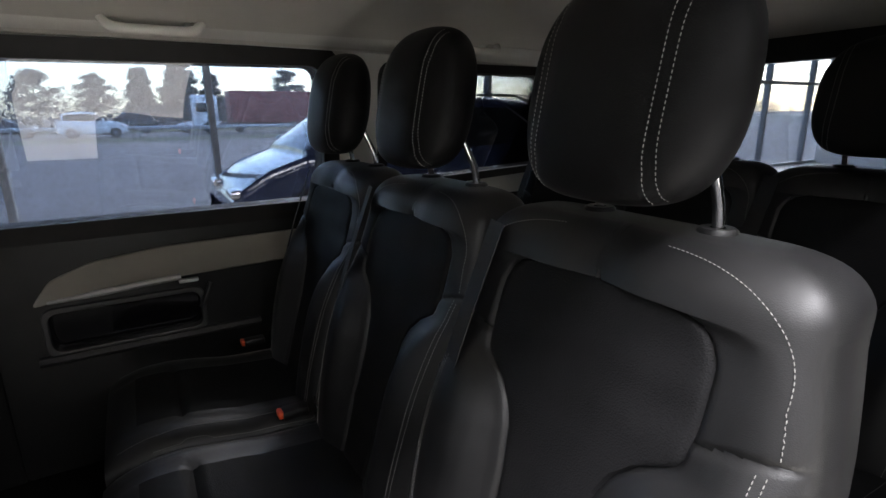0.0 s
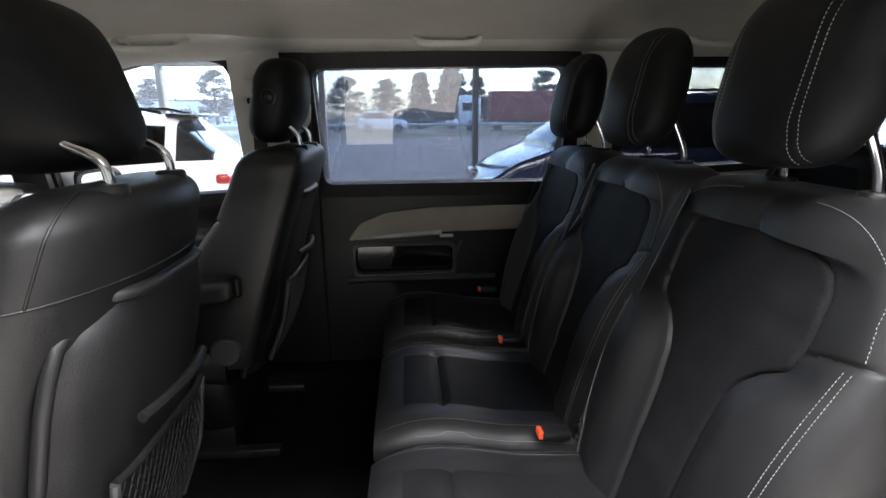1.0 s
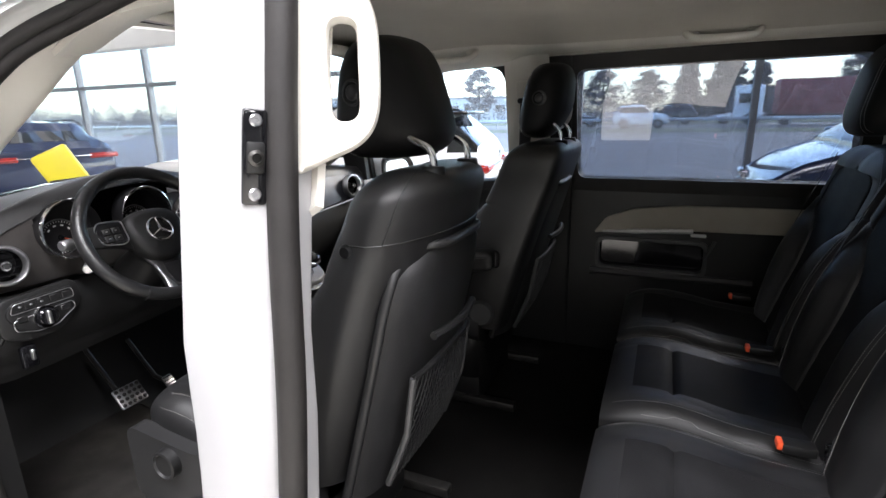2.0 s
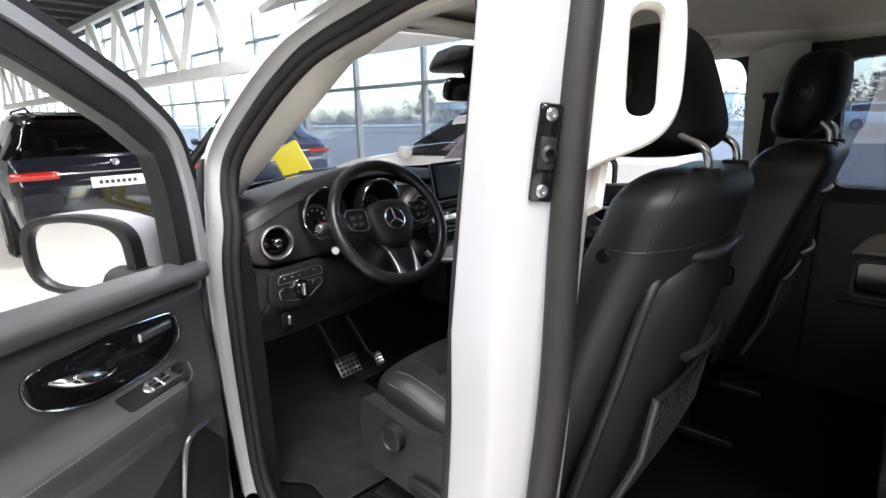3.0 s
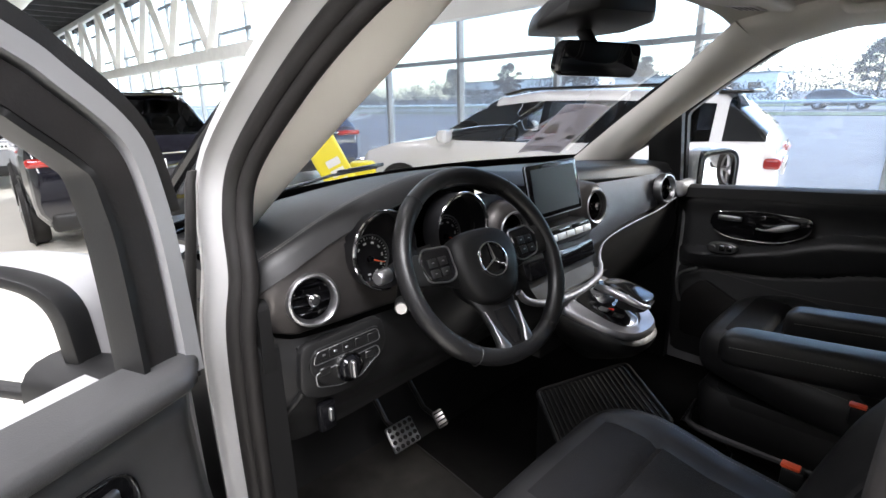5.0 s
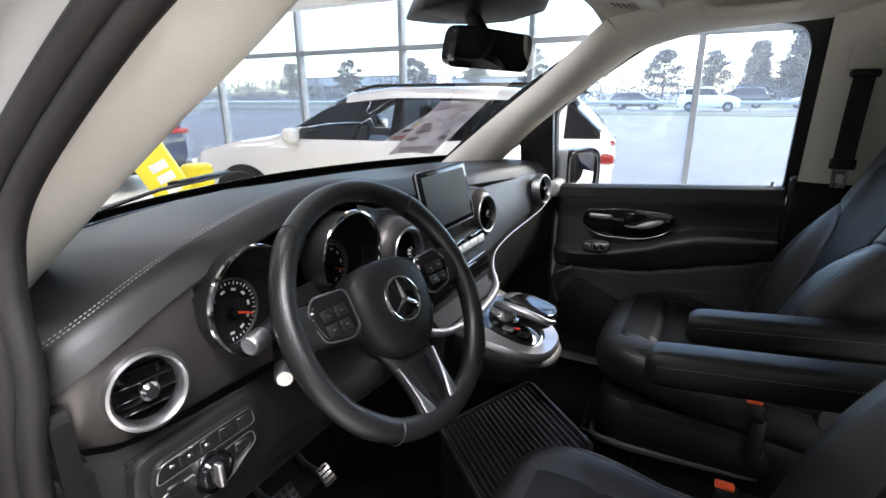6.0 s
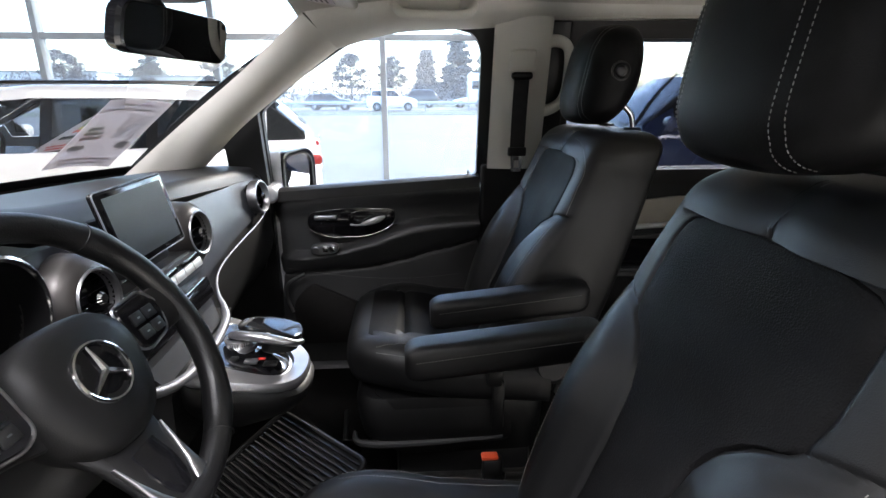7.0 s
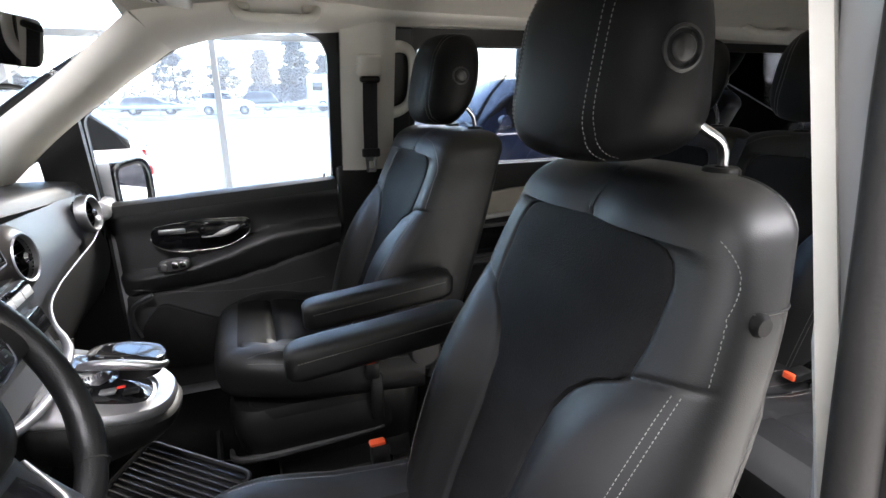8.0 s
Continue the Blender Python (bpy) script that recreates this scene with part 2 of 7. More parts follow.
def lathe(profile, m, sides=40, closed=False):
    """Profile points (radius, height) turned about the local z of m."""
    rings = [[m @ Vector((r * math.cos(q), r * math.sin(q), h)) for q in [2 * math.pi * k / sides for k in range(sides)]] for r, h in profile]
    if closed:
        rings.append(rings[0])
    bm = loft(rings, True, False)
    bmesh.ops.remove_doubles(bm, verts=bm.verts, dist=1e-5)
    return bm


def sheet(fn, nu, nv, thick=0.0):
    """A grid of fn(u, v) for u, v in 0..1."""
    bm = bmesh.new()
    vs = [[bm.verts.new(fn(i / nu, j / nv)) for i in range(nu + 1)] for j in range(nv + 1)]
    for j in range(nv):
        for i in range(nu):
            bm.faces.new((vs[j][i], vs[j][i + 1], vs[j + 1][i + 1], vs[j + 1][i]))
    if thick:
        bmesh.ops.recalc_face_normals(bm, faces=bm.faces)
        bmesh.ops.solidify(bm, geom=bm.faces[:], thickness=thick)
    return bm


def smooth_path(pts, n=8, closed=False):
    """Catmull-Rom through points."""
    pts = [Vector(p) for p in pts]
    out = []
    m = len(pts)
    for i in range(m if closed else m - 1):
        p0 = pts[(i - 1) % m] if closed or i else pts[0]
        p1, p2 = pts[i], pts[(i + 1) % m]
        p3 = pts[(i + 2) % m] if closed or i < m - 2 else pts[-1]
        for k in range(n):
            t = k / n
            out.append(0.5 * ((2 * p1) + (p2 - p0) * t + (2 * p0 - 5 * p1 + 4 * p2 - p3) * t * t + (3 * p1 - p0 - 3 * p2 + p3) * t ** 3))
    if not closed:
        out.append(pts[-1])
    return out


def round_poly(pts, r, seg=5):
    """A 2D outline with its corners rounded; r is one radius or one for each corner."""
    out, n = [], len(pts)
    for i, p in enumerate(pts):
        p = Vector(p)
        a, b = Vector(pts[i - 1]) - p, Vector(pts[(i + 1) % n]) - p
        q = r[i] if isinstance(r, (list, tuple)) else r
        la, lb = min(q, a.length * 0.49), min(q, b.length * 0.49)
        s, e = p + a.normalized() * la, p + b.normalized() * lb
        out += [(s * (1 - t) ** 2 + p * 2 * t * (1 - t) + e * t * t) for t in [k / seg for k in range(seg + 1)]]
    return out


def superring(w, hd, n, power):
    """Points of a rounded rectangle, half width w across and half depth hd."""
    out = []
    for k in range(n):
        q = 2 * math.pi * k / n
        c, s = math.cos(q), math.sin(q)
        out.append((math.copysign(abs(c) ** (2 / power), c) * w, math.copysign(abs(s) ** (2 / power), s) * hd))
    return out


def slab(outline, holes, place, thick, bevel=0.0):
    """A plate from a 2D outline with holes; place(a, b, d) gives the point at depth d."""
    bm = bmesh.new()
    loops = []
    for loop in [outline] + list(holes):
        vs = [bm.verts.new((p[0], p[1], 0)) for p in loop]
        loops.append([bm.edges.new((vs[i], vs[(i + 1) % len(vs)])) for i in range(len(vs))])
    bmesh.ops.triangle_fill(bm, use_beauty=True, edges=[e for lo in loops for e in lo])
    if min(p[1] for p in outline) < 1.1 and max(p[1] for p in outline) > 1.2:
        bmesh.ops.bisect_plane(bm, geom=bm.verts[:] + bm.edges[:] + bm.faces[:], plane_co=(0, 1.14, 0), plane_no=(0, 1, 0))
    front = bm.faces[:]
    got = bmesh.ops.extrude_face_region(bm, geom=front)
    back = [v for v in got["geom"] if isinstance(v, bmesh.types.BMVert)]
    bmesh.ops.translate(bm, vec=(0, 0, thick), verts=back)
    bmesh.ops.recalc_face_normals(bm, faces=bm.faces)
    if bevel:
        sharp = [e for e in bm.edges if len(e.link_faces) == 2 and e.calc_face_angle(0) > 1.0]
        bmesh.ops.bevel(bm, geom=sharp, offset=bevel, segments=2, affect="EDGES", profile=0.5)
    for v in bm.verts:
        v.co = place(v.co.x, v.co.y, v.co.z)
    return bm


def stitch_bm(paths, length=0.0034, gap=0.0020, r=0.00062):
    """Short threads laid along polylines."""
    bm = bmesh.new()
    for pts in paths:
        pts = [Vector(p) for p in pts]
        run, start = 0.0, None
        step = length + gap
        d = [0.0]
        for a, b in zip(pts, pts[1:]):
            d.append(d[-1] + (b - a).length)

        def at(s):
            for i in range(len(d) - 1):
                if s <= d[i + 1]:
                    return pts[i].lerp(pts[i + 1], (s - d[i]) / max(d[i + 1] - d[i], 1e-9))
            return pts[-1]
        while run + length < d[-1]:
            add_tube(bm, [at(run), at(run + length / 2), at(run + length)], [r * 0.6, r, r * 0.6], 4)
            run += step
    return bm

# ---- the van's shell (its nose points along -x, its passenger side is +y) ----
FLOOR = 0.42


def side_y(z):
    """How far the side walls stand from the middle at a height."""
    return 0.875 - max(0.0, z - 1.14) * 0.22


def lerp_table(table, q):
    """Values between the rows (key, ...) of a table."""
    if q <= table[0][0]:
        return table[0][1:]
    for a, b in zip(table, table[1:]):
        if q <= b[0]:
            t = (q - a[0]) / (b[0] - a[0])
            t = t * t * (3 - 2 * t) * 0.5 + t * 0.5
            return tuple(p + (r - p) * t for p, r in zip(a[1:], b[1:]))
    return table[-1][1:]


setting("floor", box((1.62, 0.015, FLOOR - 0.03), (2.95, 1.78, 0.06), 0.01), CARPET, "dark carpeted floor of the van cabin", "floor")
setting("floor_front", box((-0.28, 0.03, FLOOR - 0.045), (1.0, 1.76, 0.06), 0.01), CARPET, "dark carpeted front footwell floor", "floor")
setting("bulkhead", sheet(lambda u, v: Vector((-0.62 - 0.16 * v + (0.12 * (1 - v) ** 3), -0.78 + 1.66 * u, FLOOR - 0.06 + 0.72 * v)), 12, 10, 0.02), PLASTIC, "black carpeted bulkhead ahead of the footwells", "wall")


def liner(u, v):
    x = 0.02 + 3.03 * u
    y = -0.70 + 1.40 * v
    k = abs(y) / 0.70
    z = 1.725 - 0.075 * k ** 5 - 0.065 * max(0, 1 - u * 6) ** 2 - 0.05 * max(0, u * 8 - 7)
    return Vector((x, y, z))


setting("ceiling", sheet(liner, 50, 28, 0.01), LINER, "beige fabric headliner", "ceiling")
setting("roof", sheet(lambda u, v: liner(u, v) * 1.0 + Vector((-0.02, (v - 0.5) * 0.14, 0.07)), 30, 20, 0.012), PAINT, "white painted van roof", "roof")
# seam across the headliner behind the front seats
setting("trim_roof_seam", tube([liner(0.225, v / 20) + Vector((0, 0, -0.001)) for v in range(21)], 0.003, 6), LINER, "seam across the beige headliner", "trim")

for s, nm in ((1, "right"), (-1, "left")):
    # rails between ceiling and side openings
    rail = [((0.04, 0.57, 1.632), (0.10, 0.715, 1.565)), ((0.25, 0.60, 1.668), (0.28, 0.735, 1.612)), ((0.55, 0.62, 1.682), (0.55, 0.745, 1.628)),
            ((0.80, 0.64, 1.69), (0.80, 0.757, 1.655)), ((1.9, 0.64, 1.69), (1.9, 0.757, 1.655)), ((3.0, 0.64, 1.66), (3.0, 0.757, 1.63))]
    post = [((-0.60, 0.745, 1.16), (-0.41, 0.80, 1.16)), ((-0.35, 0.69, 1.345), (-0.22, 0.765, 1.335)), ((-0.15, 0.645, 1.488), (-0.04, 0.735, 1.468)), rail[0]]
    if s < 0:
        post = [((-0.60, 0.745, 1.16), (-0.34, 0.855, 1.18)), ((-0.36, 0.715, 1.295), (-0.215, 0.815, 1.33)), ((-0.23, 0.712, 1.365), (-0.172, 0.792, 1.392)), ((-0.10, 0.708, 1.442), (-0.105, 0.775, 1.452)), ((-0.010, 0.698, 1.500), (-0.035, 0.765, 1.497)), ((0.06, 0.66, 1.572), (0.06, 0.752, 1.560)), ((0.04, 0.57, 1.632), (0.14, 0.745, 1.596))]
    for rows, name, lab in ((post, "pillar_front_trim_" + nm, "beige plastic windscreen pillar trim"), (rail, "roof_rail_trim_" + nm, "beige roof rail trim over the side doors")):
        a = smooth_path([p for p, _ in rows], 6)
        b = smooth_path([q for _, q in rows], 6)

        def fn(u, v, a=a, b=b, s=s):
            i = min(int(v * (len(a) - 1)), len(a) - 2)
            f = v * (len(a) - 1) - i
            p, q = a[i].lerp(a[i + 1], f), b[i].lerp(b[i + 1], f)
            w = p.lerp(q, u) + Vector((0.012, -0.030, -0.012)) * math.sin(math.pi * u) ** 0.7
            return Vector((w.x, w.y * (s if s > 0 else -0.925), w.z))
        setting(name, sheet(fn, 10, len(a) - 1, 0.012), TRIM, lab, "trim")

for s, nm in ((1, "right"), (-1, "left")):
    setting("wall_kick_" + nm, slab(round_poly([(-0.62, 0.36), (-0.17, 0.36), (-0.17, 1.08), (-0.40, 1.10), (-0.62, 1.04)], 0.02), [], lambda a, b, k, s=s: Vector((a, s * (0.872 if s > 0 else 0.755) + s * k, b)), 0.04), PLASTIC, "black kick panel beside the footwell", "wall", False)

# airbag mark on the passenger pillar
setting("trim_airbag_mark", tube(smooth_path([(-0.075 + 0.035 * math.cos(q) * 0.9, 0.646 + 0.016 * math.sin(q) - 0.005 * math.cos(q), 1.512 + 0.022 * math.cos(q) + 0.010 * math.sin(q)) for q in [k * math.pi / 5 for k in range(10)]], 3, True), 0.0012, 5, True), TRIM, "raised oval mark on the pillar trim", "trim")


def wall_place(s, lift=0.0):
    def place(a, b, d):
        return Vector((a, s * (side_y(b) - lift + d), b))
    return place


RWIN = round_poly([(0.825, 1.165), (1.765, 1.165), (1.745, 1.605), (0.815, 1.595)], 0.04)
QWIN = round_poly([(1.98, 1.20), (2.80, 1.24), (2.70, 1.60), (1.96, 1.60)], 0.06)
for s, nm in ((1, "right"), (-1, "left")):
    outline = [(1.80 if s < 0 else 0.775, 1.125), (3.05, 1.125), (3.02, 1.67), (1.80 if s < 0 else 0.775, 1.67)]
    holes = [QWIN] if s < 0 else [RWIN, QWIN]
    setting("wall_" + nm, slab(outline, holes, wall_place(s), 0.045), TRIM, "beige upper side wall trim of the cabin", "wall", False)
    low = [(1.86 if s < 0 else 1.80, FLOOR - 0.02), (3.05, FLOOR - 0.02), (3.05, 1.125), (1.86 if s < 0 else 1.80, 1.125)]
    setting("wall_low_" + nm, slab(low, [], wall_place(s, 0.01), 0.06), PLASTIC, "black lower side trim of the rear cabin", "wall", False)
    setting("wall_outer_" + nm, slab([(1.80 if s < 0 else 0.775, 0.30), (3.08, 0.30), (3.06, 1.74), (1.80 if s < 0 else 0.775, 1.74)], holes, wall_place(s, -0.06), 0.02), PAINT, "white painted outer side of the van", "wall", False)


def window(name, outline, place, tint, frame_mat, label, border=0.055, proud=0.012):
    w = tagged(new(name), label, "window", kind="structure")
    cx = sum(p[0] for p in outline) / len(outline)
    cz = sum(p[1] for p in outline) / len(outline)
    wide = [(cx + (p[0] - cx) * (1 + border / 0.45), cz + (p[1] - cz) * (1 + border / 0.22)) for p in outline]
    part("window_frame", slab(wide, [[(cx + (p[0] - cx) * 0.985, cz + (p[1] - cz) * 0.97) for p in outline]], lambda a, b, d: place(a, b, d - proud), 0.10), frame_mat, w, smooth=False)
    pane = part("pane", slab(outline, [], lambda a, b, d: place(a, b, d + 0.012), 0.004), tint, w, smooth=False)
    return w


window("window_1", RWIN, wall_place(1), TINTED, RUBBER, "tinted sliding-door window with a black rubber surround", 0.045)
window("window_2", QWIN, wall_place(1), TINTED_REAR, RUBBER, "tinted rear quarter window with a black surround", 0.03)
window("window_3", QWIN, wall_place(-1), TINTED_REAR, RUBBER, "tinted rear quarter window with a black surround", 0.03)

# tailgate
gate = tagged(new("tailgate"), "black-trimmed closed tailgate with a wide tinted window", "tailgate", kind="structure")
GWIN = round_poly([(-0.66, 1.19), (0.66, 1.19), (0.60, 1.60), (-0.60, 1.60)], 0.07)
gplace = lambda a, b, d: Vector((3.06 - 0.12 * max(0, b - 1.1) + d, a, b))
part("gate_panel", slab([(-0.84, 0.40), (0.84, 0.40), (0.74, 1.69), (-0.74, 1.69)], [GWIN], gplace, 0.05), PLASTIC, gate, smooth=False)
part("pane", slab(GWIN, [], lambda a, b, d: gplace(a, b, d + 0.02), 0.004), TINTED, gate, smooth=False)

# windscreen


def screen_pt(u, v):
    y = -0.79 + 1.58 * u
    base = Vector((-0.84 + 0.42 * y * y, y, 1.185))
    top = Vector((0.0 + 0.10 * y * y, y * 0.83, 1.655 - 0.06 * y * y))
    p = base.lerp(top, v)
    p.z += 0.03 * math.sin(math.pi * v)
    return p


ws = setting("windscreen", sheet(screen_pt, 24, 12), WINDSCREEN, "clear laminated windscreen", "window")
setting("windscreen_seal", tube([screen_pt(u / 24, 0.0) + Vector((0, 0, 0.004)) for u in range(25)], 0.012, 8), GLOSS, "black band along the windscreen base", "trim")
setting("windscreen_frit", sheet(lambda u, v: screen_pt(u, 0.055 * v) + Vector((0.004, 0, 0.003)), 30, 2, 0.002), GLOSS, "black printed band along the windscreen base", "trim")
for u, nm in ((0.0, "left"), (1.0, "right")):
    setting("windscreen_edge_" + nm, tube([screen_pt(u, v / 12) + Vector((-0.012, 0.05 * (u - 0.5), 0.004)) for v in range(13)], 0.012, 8), GLOSS, "black printed windscreen edge", "trim")

# side pillars of the driver's side
SEAL = [(0.40, -0.824, 0.40), (0.05, -0.824, 0.39), (-0.14, -0.822, 0.46), (-0.187, -0.818, 0.76), (-0.190, -0.815, 1.07), (-0.194, -0.795, 1.19), (-0.208, -0.785, 1.285), (-0.186, -0.770, 1.368), (-0.067, -0.741, 1.481), (0.05, -0.722, 1.556), (0.13, -0.708, 1.590), (0.24, -0.69, 1.622),
        (0.42, -0.712, 1.645), (0.54, -0.740, 1.625), (0.579, -0.772, 1.55), (0.576, -0.790, 1.43), (0.572, -0.806, 1.30), (0.570, -0.822, 1.15), (0.564, -0.830, 0.98), (0.53, -0.830, 0.70), (0.49, -0.828, 0.46)]
seal_path = smooth_path(SEAL, 8, True)
seal = tagged(new("door_seal"), "black double rubber seal round the driver's door opening", "seal", kind="structure")
part("outer_lip", tube(seal_path, 0.0140, 10, True), RUBBER, seal)
sc = Vector((0.2, -0.80, 1.1))
part("inner_lip", tube([p + (sc - p).normalized() * 0.018 + Vector((0, 0.012, 0)) for p in seal_path], 0.0125, 10, True), RUBBER, seal)


def jamb(u, v):
    """White painted frame outside the seal along the windscreen pillar."""
    i = v * (len(JPATH) - 1)
    k = min(int(i), len(JPATH) - 2)
    p = JPATH[k].lerp(JPATH[k + 1], i - k)
    out = Vector((-0.020, -0.046, 0.020 * v)) * u + Vector((-0.012, 0.0, 0.008)) * math.sin(math.pi * u)
    if u > 0.85:
        out += Vector((-0.040, 0.016, 0.02 * v)) * (u - 0.85) * 6
    return p + out


JPATH = [Vector(p) for p in smooth_path(SEAL[2:14], 6)]
setting("pillar_front_left", sheet(jamb, 14, 44, 0.006), PAINT_SILL, "white painted windscreen pillar at the driver's door", "pillar")
setting("pillar_weatherstrip", loft([[Vector((x + q[0], y + q[1], z)) for q in superring(w, 0.007, 12, 3.0)] for x, y, z, w in ((-0.234, -0.822, 1.352, 0.002), (-0.233, -0.828, 1.335, 0.007), (-0.228, -0.842, 1.25, 0.009), (-0.220, -0.862, 1.14, 0.010), (-0.215, -0.872, 1.05, 0.010))]), RUBBER, "black tapered rubber strip on the windscreen pillar", "trim")
setting("sill_left", box((0.2, -0.85, 0.36), (0.95, 0.14, 0.06), 0.015), PAINT_SILL, "white painted door sill", "sill")
setting("sill_rear_left", box((1.28, -0.86, 0.33), (1.05, 0.16, 0.08), 0.015), PLASTIC_GREY, "dark step sill at the sliding door opening", "sill")


def pillar_ring(z, pts):
    inn = max(0.0, z - 1.14) * 0.145
    return [Vector((x + (0.0 if z > 1.05 else -0.05 * min(1, (1.05 - z) / 0.5) ** 1.3), y + inn, z)) for x, y in pts]


BSEC = round_poly([(0.586, -0.828), (0.590, -0.872), (0.668, -0.880), (0.690, -0.862), (0.712, -0.830), (0.724, -0.815), (0.722, -0.765), (0.60, -0.760)], 0.010, 3)
setting("pillar_mid_left", loft([pillar_ring(z, BSEC) for z in [0.36 + 0.066 * k for k in range(22)]]), PAINT, "white painted door pillar between the open doors", "pillar")
setting("sliding_door_seal", tube(smooth_path([(0.688, -0.832, 0.42), (0.70, -0.832, 0.75), (0.728, -0.828, 1.08), (0.722, -0.804, 1.30), (0.718, -0.770, 1.52), (0.722, -0.750, 1.63), (0.77, -0.735, 1.672), (0.95, -0.730, 1.68), (1.82, -0.730, 1.68)], 6), 0.020, 10), RUBBER, "black rubber seal of the sliding door opening", "seal")
striker = thing("striker_plate", pose(0.7015, -0.8185, 1.39, 0, 0, -30), "dark steel lock plate with bolts on the door pillar", "lock plate")
tiltm = pose(0, 0, 0, -7, 0, 0)
part("plate", box((0, 0, 0), (0.008, 0.030, 0.114), 0.004, 2, tiltm), GLOSS, striker)
part("guide", box((0.004, 0, 0), (0.006, 0.022, 0.038), 0.004, 2, tiltm), PLASTIC, striker)
part("hole", lathe([(0.010, 0), (0.010, 0.004), (0.006, 0.006), (0.006, 0.002), (0.0, 0.002)], tiltm @ pose(0.005, 0, 0, 0, 90, 0), 16), STEEL, striker)
for dz in (0.044, -0.044):
    part("bolt", lathe([(0.008, 0), (0.008, 0.001), (0.006, 0.003), (0.003, 0.003), (0.002, 0.0015), (0, 0.0015)], tiltm @ pose(0.003, 0, dz, 0, 90, 0), 12), SILVER, striker, "bright steel bolt")

# inner trims and grab loops of both mid pillars
for s, nm in ((1, "right"), (-1, "left")):
    def ptrim(u, v, s=s):
        z = 1.195 + 0.47 * v if s > 0 else 0.98 + 0.685 * v
        x = (0.565 if s > 0 else 0.592) + (0.165 if s > 0 else 0.142 if z > 1.29 else 0.075) * u
        y = side_y(z) - 0.045 - 0.035 * math.sin(math.pi * min(max(u, 0.04), 0.96)) ** 0.35 - (0.022 if s < 0 else 0)
        return Vector((x, s * y, z))
    setting("pillar_mid_trim_" + nm, sheet(ptrim, 14, 16, 0.012), TRIM, "beige plastic trim on the door pillar", "pillar")
    if s < 0:
        continue
    grab = thing("grab_handle", pose(0.735 if s < 0 else 0.738, s * (0.712 if s < 0 else 0.755), 1.505 if s < 0 else 1.468, s * 12, 0, 0), "beige looped grab handle on the door pillar", "grab handle", "pillar grab handles")
    loop = smooth_path([(-0.02, 0, 0.145), (0.025, 0, 0.150), (0.058, 0, 0.115), (0.064, 0, 0.0), (0.055, 0, -0.075), (0.025, 0, -0.112), (-0.02, 0, -0.128)], 6)
    if s > 0:
        loop = [Vector((p.x, p.y, p.z * 0.76)) for p in loop]
    part("loop", tube(loop, [0.020 - 0.005 * math.sin(math.pi * k / (len(loop) - 1)) for k in range(len(loop))], 12), TRIM, grab)
    part("backing", box((-0.015, 0, 0.005), (0.03, 0.034, 0.30 if s < 0 else 0.22), 0.012), TRIM, grab)
dgrab = thing("grab_handle", Matrix.Translation((0.748, -0.722, 1.485)) @ Matrix.Rotation(radians(31), 4, "Z") @ pose(0, 0, 0, -8, 0, 0), "thick beige looped grab handle on the driver's door pillar", "grab handle", "pillar grab handles")
part("loop", slab(round_poly([(-0.050, -0.125), (-0.006, -0.106), (0.040, -0.088), (0.064, -0.055), (0.068, 0.02), (0.066, 0.075), (0.052, 0.108), (-0.050, 0.118)], [0.004, 0.02, 0.03, 0.03, 0.04, 0.03, 0.03, 0.004], 6), [round_poly([(0.002, -0.058), (0.038, -0.056), (0.040, 0.068), (0.004, 0.068)], 0.020, 7)], lambda a, b, d: Vector((a, d - 0.017 + 0.10 * a * a, b)), 0.034, 0.011), TRIM, dgrab)
setting("pillar_mid_low_right", slab([(0.552, FLOOR), (0.81, FLOOR), (0.81, 1.195), (0.552, 1.195)], [], wall_place(1, 0.018), 0.08, 0.01), PLASTIC, "black lower door pillar trim", "pillar", False)
setting("pillar_mid_back_right", slab([(0.715, 1.196), (0.808, 1.196), (0.808, 1.64), (0.715, 1.64)], [], wall_place(1, 0.018), 0.03, 0.006), PLASTIC, "black rear edge of the door pillar", "pillar", False)
setting("pillar_mid_outer_right", slab([(0.555, 0.36), (0.80, 0.36), (0.80, 1.68), (0.555, 1.68)], [], wall_place(1, -0.03), 0.05), PAINT, "white outer skin of the door pillar", "pillar", False)

# trim strip with a buckle clip at the foot of the driver's pillar
strip = thing("pillar_trim_strip", pose(0.692, -0.755, 1.315, -10), "narrow beige pillar trim strip with a black clip", "trim")
part("strip", box((0, 0, 0), (0.050, 0.022, 0.125), 0.007), TRIM, strip)
part("clip", box((0.016, -0.004, 0.020), (0.022, 0.020, 0.022), 0.003), GLOSS, strip, "small black clip")

# belt on the passenger's pillar
belt = thing("seat_belt", pose(0.647, 0.697, 1.51), "black seat belt hanging from a beige guide", "seat belt")
part("guide_cover", box((0, 0.012, 0.01), (0.080, 0.038, 0.066), 0.010, 3, pose(0, 0, 0, 12)), TRIM, belt, "beige belt guide cover")
part("guide_slot", box((0, 0.002, -0.030), (0.062, 0.03, 0.020), 0.008, 3), PLASTIC, belt)
part("slot_rail", slab(round_poly([(-0.055, -0.14), (0.055, -0.14), (0.055, 0.055), (-0.055, 0.055)], 0.01), [round_poly([(-0.05, -0.135), (0.05, -0.135), (0.05, 0.05), (-0.05, 0.05)], 0.01)], lambda a, b, d: Vector((a, 0.034 + d - b * 0.22, b)), 0.004), TRIM, belt)
part("webbing", sheet(lambda u, v: Vector((-0.022 + 0.046 * u - 0.006 * v, 0.004 + 0.012 * v + 0.004 * math.sin(4 * v), -0.02 - 0.245 * v)), 4, 14, 0.0016), WEBBING, belt)
